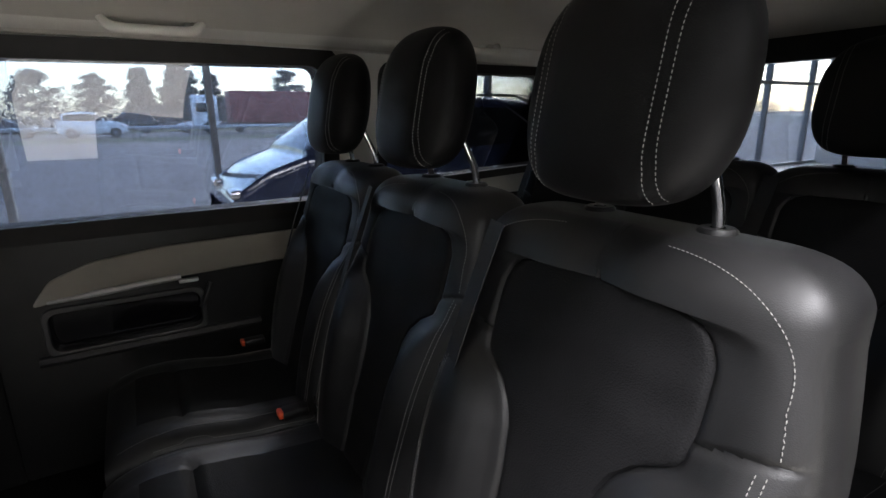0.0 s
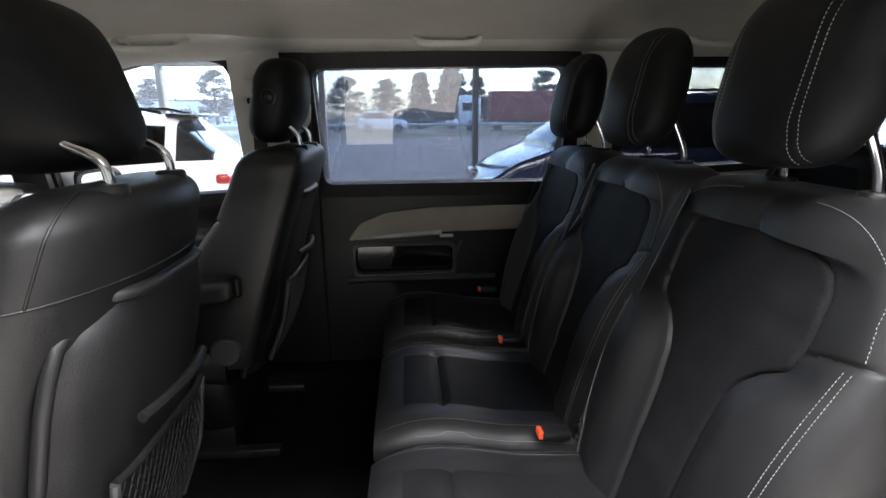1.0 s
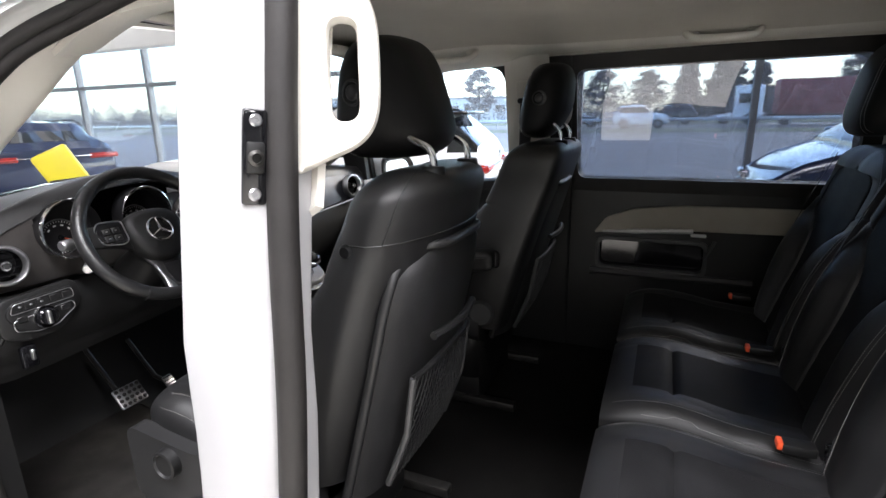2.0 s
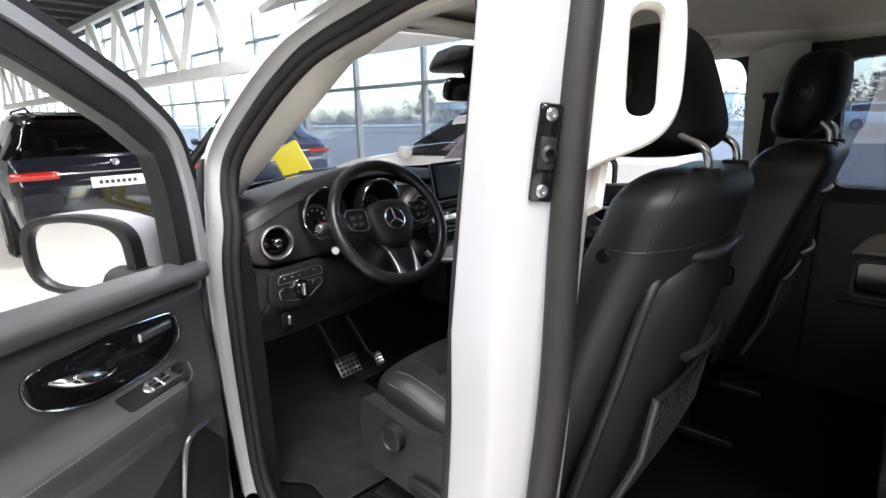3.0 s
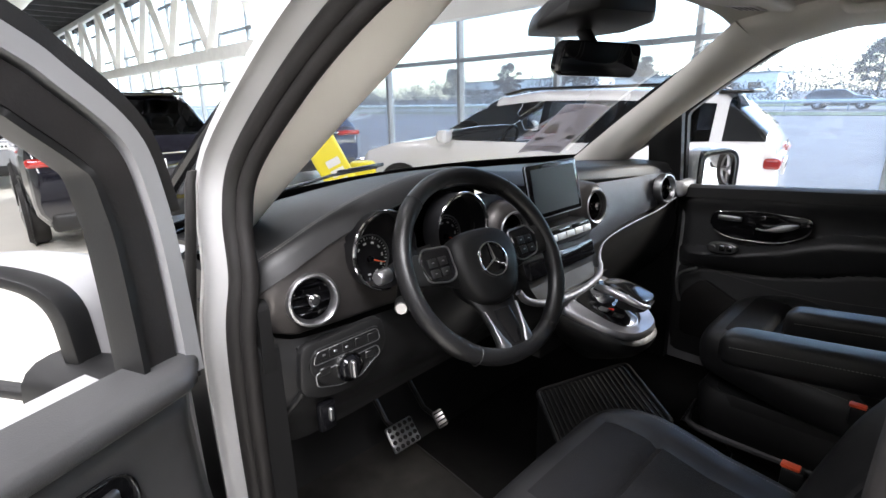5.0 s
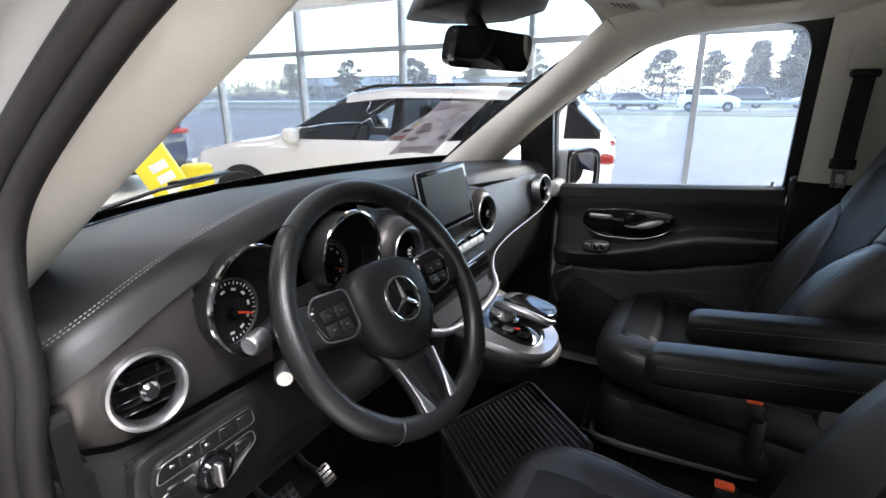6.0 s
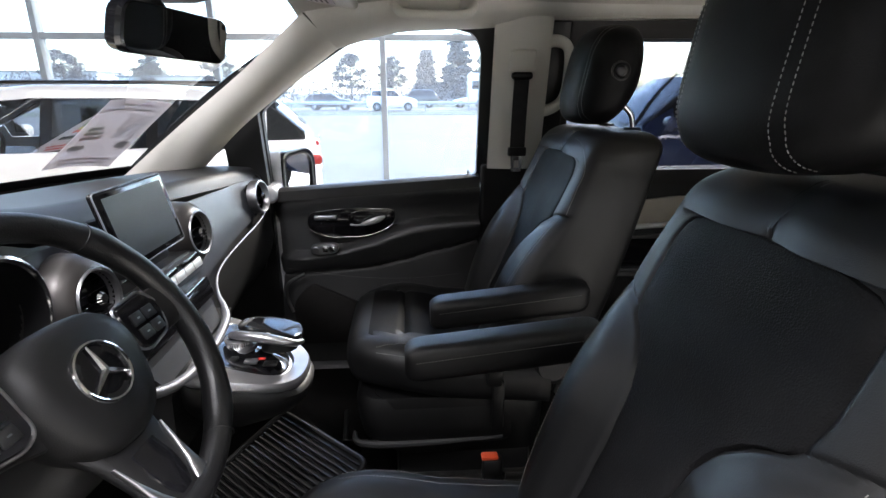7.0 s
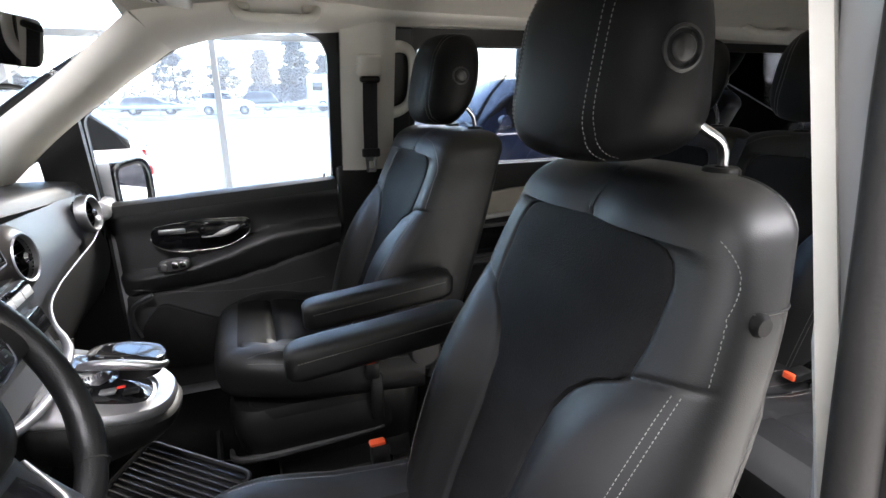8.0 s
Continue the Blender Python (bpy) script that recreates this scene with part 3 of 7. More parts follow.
part("stopper", box((-0.005, 0.012, -0.255), (0.058, 0.016, 0.028), 0.005), PLASTIC, belt)
part("tongue", slab(round_poly([(-0.016, -0.03), (0.016, -0.03), (0.02, 0.03), (-0.02, 0.03)], 0.004), [round_poly([(-0.008, -0.018), (0.008, -0.018), (0.008, 0.006), (-0.008, 0.006)], 0.003)], lambda a, b, d: Vector((-0.005 + a, 0.014 + d, -0.288 + b)), 0.003), CHROME, belt, "steel belt tongue")

# ceiling handles, vents and lamps
for hx, hy, hz, s in ((0.38, 0.585, 1.645, 1), (1.29, 0.625, 1.668, 1), (2.2, 0.625, 1.668, 1)):
    h = thing("ceiling_grab_handle", pose(hx, hy, hz, -32 * s), "beige folding grab handle on the roof rail", "grab handle", "roof grab handles")
    part("bar", tube(smooth_path([(-0.105, 0, 0.012), (-0.098, -0.012, -0.014), (-0.075, -0.022, -0.036), (0, -0.024, -0.040), (0.075, -0.022, -0.036), (0.098, -0.012, -0.014), (0.105, 0, 0.012)], 5), 0.012, 10), TRIM, h)
    for q in (-0.09, 0.09):
        part("mount", box((q, 0.0, 0.008), (0.05, 0.022, 0.028), 0.009), TRIM, h)
for vx in (0.95, 1.95):
    v = thing("roof_vent", pose(vx, 0.655, 1.672, -28), "beige roof vent with a reading lamp", "vent", "roof vents")
    part("vent_frame", slab(round_poly([(-0.12, -0.022), (0.12, -0.022), (0.12, 0.022), (-0.12, 0.022)], 0.01), [round_poly([(-0.112, -0.015), (-0.045, -0.015), (-0.045, 0.015), (-0.112, 0.015)], 0.004), round_poly([(-0.035, -0.015), (0.112, -0.015), (0.112, 0.015), (-0.035, 0.015)], 0.004)], lambda a, b, d: Vector((a, b, d)), 0.012, 0.002), TRIM, v)
    part("slat", box((0.04, 0, 0.008), (0.145, 0.028, 0.006), 0.002), TRIM, v)
    part("lens", box((-0.078, 0, 0.006), (0.06, 0.026, 0.008), 0.003), WHITE, v)

# sun visor, overhead console and inner mirror
for s in (1, -1):
    vz = thing("sun_visor", pose(0.10, 0.34 * s, 1.655, 0, 8, 0), "beige sun visor folded against the ceiling", "sun visor", "sun visors")
    part("flap", box((0, 0, 0), (0.17, 0.40, 0.022), 0.010, 3), TRIM, vz)
    part("label", box((0.0, 0.10 * s, -0.0125), (0.07, 0.10, 0.002)), PAPER, vz, "white printed warning label")
    for q in range(4):
        part("print_bar", box((-0.02 + 0.013 * q, 0.10 * s, -0.0142), (0.004, 0.07, 0.001)), PLASTIC_GREY, vz)
mir = thing("inner_mirror", pose(-0.066, 0.013, 1.522, 0, 9, -16), "black interior mirror on a windscreen stem", "mirror")
part("housing", loft([[Vector((0.012 - 0.05 * k, q[0] * w, q[1] * w)) for q in round_poly([(-0.128, -0.036), (0.122, -0.042), (0.128, 0.034), (-0.118, 0.036)], 0.025, 5)] for k, w in ((0, 0.96), (0.1, 1.0), (0.5, 0.96), (0.85, 0.75), (1.0, 0.4))]), GLOSS, mir)
part("mirror_glass", slab([p * 0.93 for p in round_poly([(-0.128, -0.036), (0.122, -0.042), (0.128, 0.034), (-0.118, 0.036)], 0.025, 5)], [], lambda a, b, d: Vector((0.0125 + d, a, b)), 0.002), MIRROR, mir, smooth=False)
part("stem", tube(smooth_path([(-0.02, 0, 0.02), (-0.05, -0.01, 0.06), (-0.045, -0.01, 0.10)], 5), [0.016] * 10 + [0.02], 10), PLASTIC, mir)
part("sensor_cover", loft([[Vector((-0.07 + 0.13 * k, -0.01 + q[0] * w, 0.075 + 0.035 * k + q[1] * w)) for q in round_poly([(-0.14, -0.028), (0.14, -0.028), (0.12, 0.03), (-0.12, 0.03)], 0.025, 4)] for k, w in ((-0.9, 0.35), (-0.3, 0.8), (0.2, 1.0), (0.8, 0.95), (1.1, 0.6))]), PLASTIC, mir)

# ---- seats ----
BASE = Vector((0.45, 0.0, FLOOR))


def sp(name, bm, material, parent, label="", smooth=True):
    bmesh.ops.translate(bm, vec=-BASE, verts=bm.verts)
    return part(name, bm, material, parent, label, smooth)


PANEL = [(0.0, 0.052), (0.30, 0.062), (0.45, 0.066), (0.54, 0.074), (0.585, 0.086), (0.625, 0.108), (0.645, 0.128), (0.660, 0.146), (0.675, 0.153), (0.74, 0.158), (0.83, 0.157), (0.865, 0.148), (0.885, 0.134), (0.896, 0.112), (0.9015, 0.08), (0.903, 0.004)]


def panel_half(t):
    return lerp_table(PANEL, t)[0] if t < 0.903 else 0.004


def back_lines(spec, z):
    """Front line and depth of a backrest at a height."""
    t = (z - spec["z0"]) / (spec["z1"] - spec["z0"])
    return spec["xf0"] + spec["kf"] * (z - 0.8), spec["depth"] * (1.0 - spec["taper"] * t), t


def seat_back(spec, parent):
    z0, z1, half, r, seam = spec["z0"], spec["z1"], spec["half"], 0.048, spec["seam"]
    h = z1 - z0
    zs = [z0 + (z1 - r - z0) * k / 54 for k in range(55)] + [z1 - r + r * math.sin(k * math.pi / 24) for k in range(1, 13)]
    zs += [z0 + seam * h + q for q in (-0.026, -0.021, -0.017, -0.013, -0.009, -0.006, -0.003, 0, 0.003, 0.006, 0.010)] + [z0 + h * q for q in (0.886, 0.893, 0.897, 0.900, 0.903)]
    zs = sorted(zs)
    zs = [z for i, z in enumerate(zs) if i == 0 or z - zs[i - 1] > 0.0006]
    power = spec["power"]
    rear = spec.get("rear", power)
    rows = []
    for z in zs:
        xf, d, t = back_lines(spec, z)
        over = max(0.0, z - (z1 - r)) / r
        ws = r * 1.5 * (1 - math.sqrt(max(0.0, 1 - over * over)))
        hd = d / 2 - r * 0.9 * (1 - math.sqrt(max(0.0, 1 - over * over)))
        w = half * (0.93 + 0.09 * math.sin(math.pi * min(1, t * 1.05 + 0.08)) - 0.16 * max(0, t - 0.72) ** 1.2 - spec.get("slope", 0.0) * max(0.0, (t - 0.74) / 0.26) ** 2.5) - ws
        ph = min(panel_half(t), w * 0.8)
        xc = xf + d / 2
        offs = [0.0, 0.0035, 0.007, 0.012, 0.020]
        outer = [ph + q for q in offs] + [ph + 0.02 + (w - ph - 0.02) * math.sin(k * math.pi / 2 / 14) for k in range(1, 15)]
        inner = [ph * (1 - q) for q in (0.03, 0.06, 0.12, 0.25, 0.40, 0.55, 0.70, 0.85)]
        half_ys = outer[::-1] + inner
        ys = [-y for y in half_ys] + [0.0] + half_ys[::-1]
        ring = []
        for y in ys:
            u = abs(y)
            bulge = max(0.0, 1 - (u / w) ** power) ** (1 / power) if w > 0 else 0
            x = xc - hd * bulge
            rise = 1 / (1 + math.exp(-(u - ph - 0.020) / 0.010))
            fade = bulge ** 2
            low = math.sin(math.pi * min(1.0, max(0.0, 1.0 - t * 0.97))) ** 0.7
            line = z0 + seam * h - 0.018 * max(0.0, 1 - (u - ph) / max(0.02, w - ph)) ** 2 * (u > ph)
            below = 1 / (1 + math.exp((z - line) / 0.0028))
            wing = min(1.0, max(0.0, (u - ph) / 0.07))
            wing = wing * wing * (3 - 2 * wing)
            grow = min(1.0, max(0.0, (seam - t) / 0.30))
            x -= (spec["bolster"] * wing * low * grow * (2 - grow) * below + 0.004 * wing * below + 0.010 * wing * (1 - below) - 0.014) * fade
            x += 0.0060 * math.exp(-((u - ph) / 0.0034) ** 2) * fade * (1 if t < 0.9035 else 0)
            if u > ph + 0.002:
                x -= 0.003 * fade * below
                x += 0.0055 * math.exp(-((z - line) / 0.0034) ** 2) * fade
            x += 0.0016 * noise.noise(Vector((y * 14, z * 9, parent["seed"]))) * fade
            x += 0.0030 * noise.noise(Vector((y * 5, z * 22, parent["seed"] + 4))) * fade * (u < ph)
            ring.append(Vector((x, y, z)))
        back = [w * math.cos(k * math.pi / 24) for k in range(1, 24)]
        for y in back:
            ring.append(Vector((xc + hd * max(0.0, 1 - abs(y / w) ** rear) ** (1 / rear), y, z)))
        rows.append(ring)
    n, nf = len(rows[0]), 2 * 27 + 1
    p0, p1 = len(half_ys) - 8 - 1, nf - (len(half_ys) - 8)
    shells = {True: bmesh.new(), False: bmesh.new()}
    for key, bm in shells.items():
        vs = {}

        def vert(j, k):
            if (j, k) not in vs:
                vs[j, k] = bm.verts.new(rows[j][k])
            return vs[j, k]
        for j in range(len(rows) - 1):
            tm = ((zs[j] + zs[j + 1]) / 2 - z0) / h
            for k in range(n):
                k2 = (k + 1) % n
                if (p0 <= k < p1 and tm < 0.903) == key:
                    bm.faces.new([vert(j, k), vert(j, k2), vert(j + 1, k2), vert(j + 1, k)])
        if not key:
            bm.faces.new([vert(len(rows) - 1, k) for k in range(n)])
            bm.faces.new([vert(0, k) for k in range(n)][::-1])
    sp("backrest", shells[False], LEATHER, parent)
    sp("centre_panel", shells[True], LEATHER_PANEL, parent, "perforated leather centre panel")

    def surf(y, z, lift=0.0012):
        """A point on the front skin."""
        def at_row(ring):
            for p, q in zip(ring, ring[1:]):
                if p.y <= y <= q.y:
                    return p.x + (q.x - p.x) * (y - p.y) / max(q.y - p.y, 1e-6)
            return ring[0].x if y < 0 else ring[-1].x
        j = max(i for i in range(len(zs) - 1) if zs[i] <= max(z, z0))
        f = (z - zs[j]) / (zs[j + 1] - zs[j])
        return Vector((at_row(rows[j][:nf]) * (1 - f) + at_row(rows[j + 1][:nf]) * f - lift, y, z))
    def reach(z):
        return max(p.y for p in rows[min(range(len(zs)), key=lambda i: abs(zs[i] - z))][:nf])
    for s in (-1, 1):
        e = half * 0.87
        paths = []
        for off in (0.0, 0.008):
            low = [surf(s * (e - off - 0.03 * (1 - q) ** 2), z0 + h * (0.04 + (seam - 0.05) * q)) for q in [k / 30 for k in range(31)]]
            paths.append(low)
        up = [surf(s * spec["edge"] * reach(z0 + h * (seam + 0.01 + (0.80 - seam) * q)), z0 + h * (seam + 0.01 + (0.80 - seam) * q)) for q in [k / 12 for k in range(13)]]
        e = spec["edge"] * reach(z0 + h * 0.81)
        up += [surf(s * min(e * math.cos(q) ** 0.55, 0.96 * reach(z0 + h * (0.81 + spec.get("rise", 0.155) * math.sin(q) ** 0.8))), z0 + h * (0.81 + spec.get("rise", 0.155) * math.sin(q) ** 0.8)) for q in [k / 30 * spec["arc"] for k in range(31)]]
        paths.append(up)
        ob = sp("stitching", stitch_bm(paths), THREAD, parent, "pale stitching")
        ob["kind"] = "stuff"
    # seams of the rear upper cover
    if spec.get("seams"):
        zq = z0 + h * 0.815
        ring = rows[min(range(len(zs)), key=lambda i: abs(zs[i] - zq))]
        path = [ring[k] for k in range(nf, n)] + [ring[0]] + [ring[k] for k in (1, 2, 3)]
        sp("cover_seam", tube(path, 0.0016, 6), LEATHER, parent)
        for k in (n - 3, nf + 2):
            sp("corner_seam", tube([r[k] for r, z in zip(rows, zs) if z >= zq], 0.0018, 6), LEATHER, parent)
    return surf


def head_rest(spec, parent):
    zc, xc, hw = spec["hz"], spec["hx"], spec["hw"]
    hh, hd = spec["hh"], spec["hd"]
    n, rows = 56, 36
    rings = []
    for j in range(rows + 1):
        a = -math.pi / 2 + math.pi * j / rows
        sz = math.copysign(abs(math.sin(a)) ** spec.get("dome", 0.62), math.sin(a))
        cs = max(0.02, abs(math.cos(a))) ** (spec.get("side", 0.55) if a > 0 else 0.52)
        z = zc + hh * sz
        t = (sz + 1) / 2
        w = hw * cs * (0.88 + 0.14 * math.sin(math.pi * (0.25 + 0.5 * t)))
        d = hd * cs * (1.0 - 0.18 * t)
        ring = []
        for yy, xx in superring(w, d, n, 2.45):
            if xx < 0 and spec.get("wedge"):
                sq = (z - zc) / hh
                xx *= 1.48 - spec["wedge"] * sq - 0.40 * max(0.0, -sq - 0.55) ** 1.3
                yy *= 1 - 0.10 * min(1.0, -xx / hd) ** 2
            elif xx < 0 and z < zc:
                xx *= 1 - spec["cut"] * ((zc - z) / hh) ** 1.6
            x = xc + spec["lean"] * (z - zc) - xx
            g = math.exp(-((abs(yy) - hw * 0.62) / 0.003) ** 2)
            x += math.copysign(0.0035, xx) * g * (1 if xx > 0 else 0.4)
            ring.append(Vector((x, yy, z)))
        rings.append(ring)
    sp("headrest", loft(rings), LEATHER_SOFT, parent)
    paths = []
    for s in (-1, 1):
        for off in (-0.006, 0.006):
            y = hw * 0.62 + off
            pts = []
            for ring in rings[2:-1]:
                fr = [p for p in ring if p.x <= xc + spec["lean"] * (p.z - zc)]
                fr.sort(key=lambda p: p.y)
                for p, q in zip(fr, fr[1:]):
                    if p.y <= s * y <= q.y:
                        f = (s * y - p.y) / max(q.y - p.y, 1e-6)
                        pts.append(p.lerp(q, f) + Vector((-0.0012, 0, 0)))
            if len(pts) > 3:
                paths.append(pts)
    for pair in (paths[:2], paths[2:]):
        sp("headrest_stitching", stitch_bm(pair), THREAD, parent, "pale twin stitching")["kind"] = "stuff"
    for s in (-1, 1):
        y = s * 0.083
        sp("headrest_post", tube(smooth_path([(xc + spec["bend"], y, zc - 0.03), (xc + spec["bend"] + 0.3 * (spec["px"] - xc - spec["bend"]), y, zc - 0.065), (spec["px"] - 0.004, y, spec["z1"] + 0.030), (spec["px"] + 0.002, y, spec["z1"] - 0.02)], 6), 0.0065, 12), CHROME, parent, "chrome headrest post")
        sp("post_collar", lathe([(0.008, 0.004), (0.018, 0.004), (0.021, 0.001), (0.022, -0.010)], Matrix.Translation((spec["px"], y, spec["z1"] + 0.001)), 20), PLASTIC, parent)
    if spec.get("button"):
        m = Matrix.Translation((xc - 0.002, -hw * 0.985, zc + 0.008)) @ pose(0, 0, 0, 90, 0, -8)
        sp("headrest_button", lathe([(0.0, 0.008), (0.010, 0.008), (0.0125, 0.006), (0.0135, 0.003), (0.017, 0.0025), (0.019, 0.006), (0.022, 0.005), (0.024, -0.01)], m, 32), LEATHER, parent, "round leather-covered side button")


def cushion(spec, parent):
    xa, xb, half, zt = spec["ca"], spec["cb"], spec["chalf"], spec["cz"]
    nx, n = 44, 72
    rings, inside = [], []
    for i in range(nx + 1):
        q = i / nx
        x = xa + (xb - xa) * q
        nose = math.sqrt(max(0.0, 1 - (1 - min(1, (q + 0.004) / (0.16 if spec["round"] < 0.2 else 0.09))) ** 2))
        h = spec["ch"] * (0.30 + 0.70 * nose)
        top = zt - 0.035 * (1 - nose) - 0.045 * max(0, q - 0.15) + 0.012 * math.sin(math.pi * min(1, q * 2))
        w = half * (1 - spec["round"] * (1 - math.sqrt(max(0.0, 1 - (1 - min(1, (q + 0.006) / spec.get("nose", 0.24))) ** 2))))
        ring, flags = [], []
        for yy, zz in superring(w, h / 2, n, 3.4):
            z = top - h / 2 + zz
            ins = False
            if zz > 0:
                u = abs(yy)
                ph = half * 0.58
                up = (zz / (h / 2)) ** 2
                z += spec["bolster"] * spec.get("cbol", 0.55) * up / (1 + math.exp(-(u - ph - 0.03) / 0.018)) * min(1, q * 4)
                z -= 0.007 * math.exp(-((u - ph) / 0.005) ** 2) * up * min(1, q * 8)
                z -= 0.010 * math.exp(-((x - (xa + 0.15)) / 0.007) ** 2) * up * (1 if u < ph else 0)
                z += 0.0025 * noise.noise(Vector((yy * 12, x * 10, parent["seed"] + 7)))
                ins = u < ph and q > 0.1 and up > 0.3
            ring.append(Vector((x, yy, z)))
            flags.append(ins)
        rings.append(ring)
        inside.append(flags)
    for key, name, material in ((False, "cushion", LEATHER), (True, "cushion_panel", LEATHER_PANEL)):
        bm = bmesh.new()
        vs = {}

        def vert(j, k):
            if (j, k) not in vs:
                vs[j, k] = bm.verts.new(rings[j][k])
            return vs[j, k]
        for j in range(nx):
            for k in range(n):
                k2 = (k + 1) % n
                if (inside[j][k] and inside[j][k2] and inside[j + 1][k] and inside[j + 1][k2]) == key:
                    bm.faces.new([vert(j, k), vert(j, k2), vert(j + 1, k2), vert(j + 1, k)])
        if not key:
            bm.faces.new([vert(nx, k) for k in range(n)])
            bm.faces.new([vert(0, k) for k in range(n)][::-1])
        sp(name, bm, material, parent)
    paths = []
    for s in (-1, 1):
        pts = []
        for ring in rings[7 if spec["round"] > 0.2 else 2:]:
            up = sorted([p for p in ring if s * p.y > 0 and p.z > zt - spec["ch"] * 0.5], key=lambda p: abs(abs(p.y) - half * 0.80))
            pts.append(up[0] + Vector((0, 0, 0.0012)))
        pts = [Vector((p.x, s * half * 0.80, p.z)) for p in pts]
        edge = [max((p for p in ring if s * p.y > 0 and p.z > zt - spec["ch"] * 0.45), key=lambda p: s * p.y * 0.9 + p.z * 0.9) for ring in rings[7:]]
        edge = [p + Vector((0, s * 0.0008, 0.0008)) for p in edge]
        sp("cushion_stitching", stitch_bm([pts, edge]), THREAD, parent, "pale stitching")["kind"] = "stuff"


def arm_rest(parent, y, x0, x1, z, name="armrest"):
    n = 32
    rings = []
    for j in range(37):
        q = 0.5 - 0.5 * math.cos(math.pi * j / 36)
        e = max(0.12, 1 - abs(2 * q - 1) ** 16) ** 0.5
        x = x0 + (x1 - x0) * q
        rings.append([Vector((x, y + yy, z + zz + 0.035 * q)) for yy, zz in superring(0.035 * (0.55 + 0.45 * e), 0.034 * (0.45 + 0.55 * e), n, 3.8)])
    sp(name, loft(rings), LEATHER, parent, "padded leather armrest")
    sp("armrest_stitching", stitch_bm([[Vector((x0 + 0.02 + (x1 - x0 - 0.04) * k / 20, y - 0.0352, z + 0.012 + 0.035 * k / 20)) for k in range(21)]]), THREAD, parent, "pale stitching")


FRONT = dict(army=0.285, z0=0.74, z1=1.345, xf0=0.368, kf=0.50, depth=0.255, taper=0.30, half=0.272, bolster=0.045, seam=0.70, hz=1.478, hh=0.116, hd=0.086, cut=0.6, edge=0.955, power=8.0, lean=0.10, hx=0.645, hw=0.134, px=0.775, arc=1.45, bend=0.018, arm=0.945, round=0.30,
             ca=0.085, cb=0.56, chalf=0.255, cz=0.825, ch=0.135, button=True)
DRIVER = dict(FRONT, half=0.246, rear=1.9, slope=0.12, power=3.2, edge=0.945, xf0=0.435, kf=0.405, depth=0.25, taper=0.34, chalf=0.245, cz=0.838, hz=1.466, hh=0.108, hw=0.128, hd=0.078, wedge=0.52, px=0.768, arc=0.75, bend=0.056, seams=True, arm=0.978, army=0.325)
PASSENGER = dict(FRONT, nose=0.44, round=0.52, chalf=0.264, xf0=0.403, kf=0.43, half=0.252, hx=0.715, hd=0.085, lean=0.14, hz=1.470, ca=0.06, cz=0.845, arm=0.962)
BENCH = dict(rise=0.178, dome=0.70, side=0.70, cut=0.2, edge=0.90, power=4.6, arc=1.45, bend=0.018, round=0.10, lean=0.16, z0=0.72, z1=1.325, xf0=0.405, kf=0.30, depth=0.18, taper=0.2, half=0.236, bolster=0.040, seam=0.74, hz=1.478, hh=0.122, hd=0.066, hx=0.590, hw=0.131, px=0.652,
             ca=-0.02, cb=0.54, chalf=0.226, cz=0.795, ch=0.13)


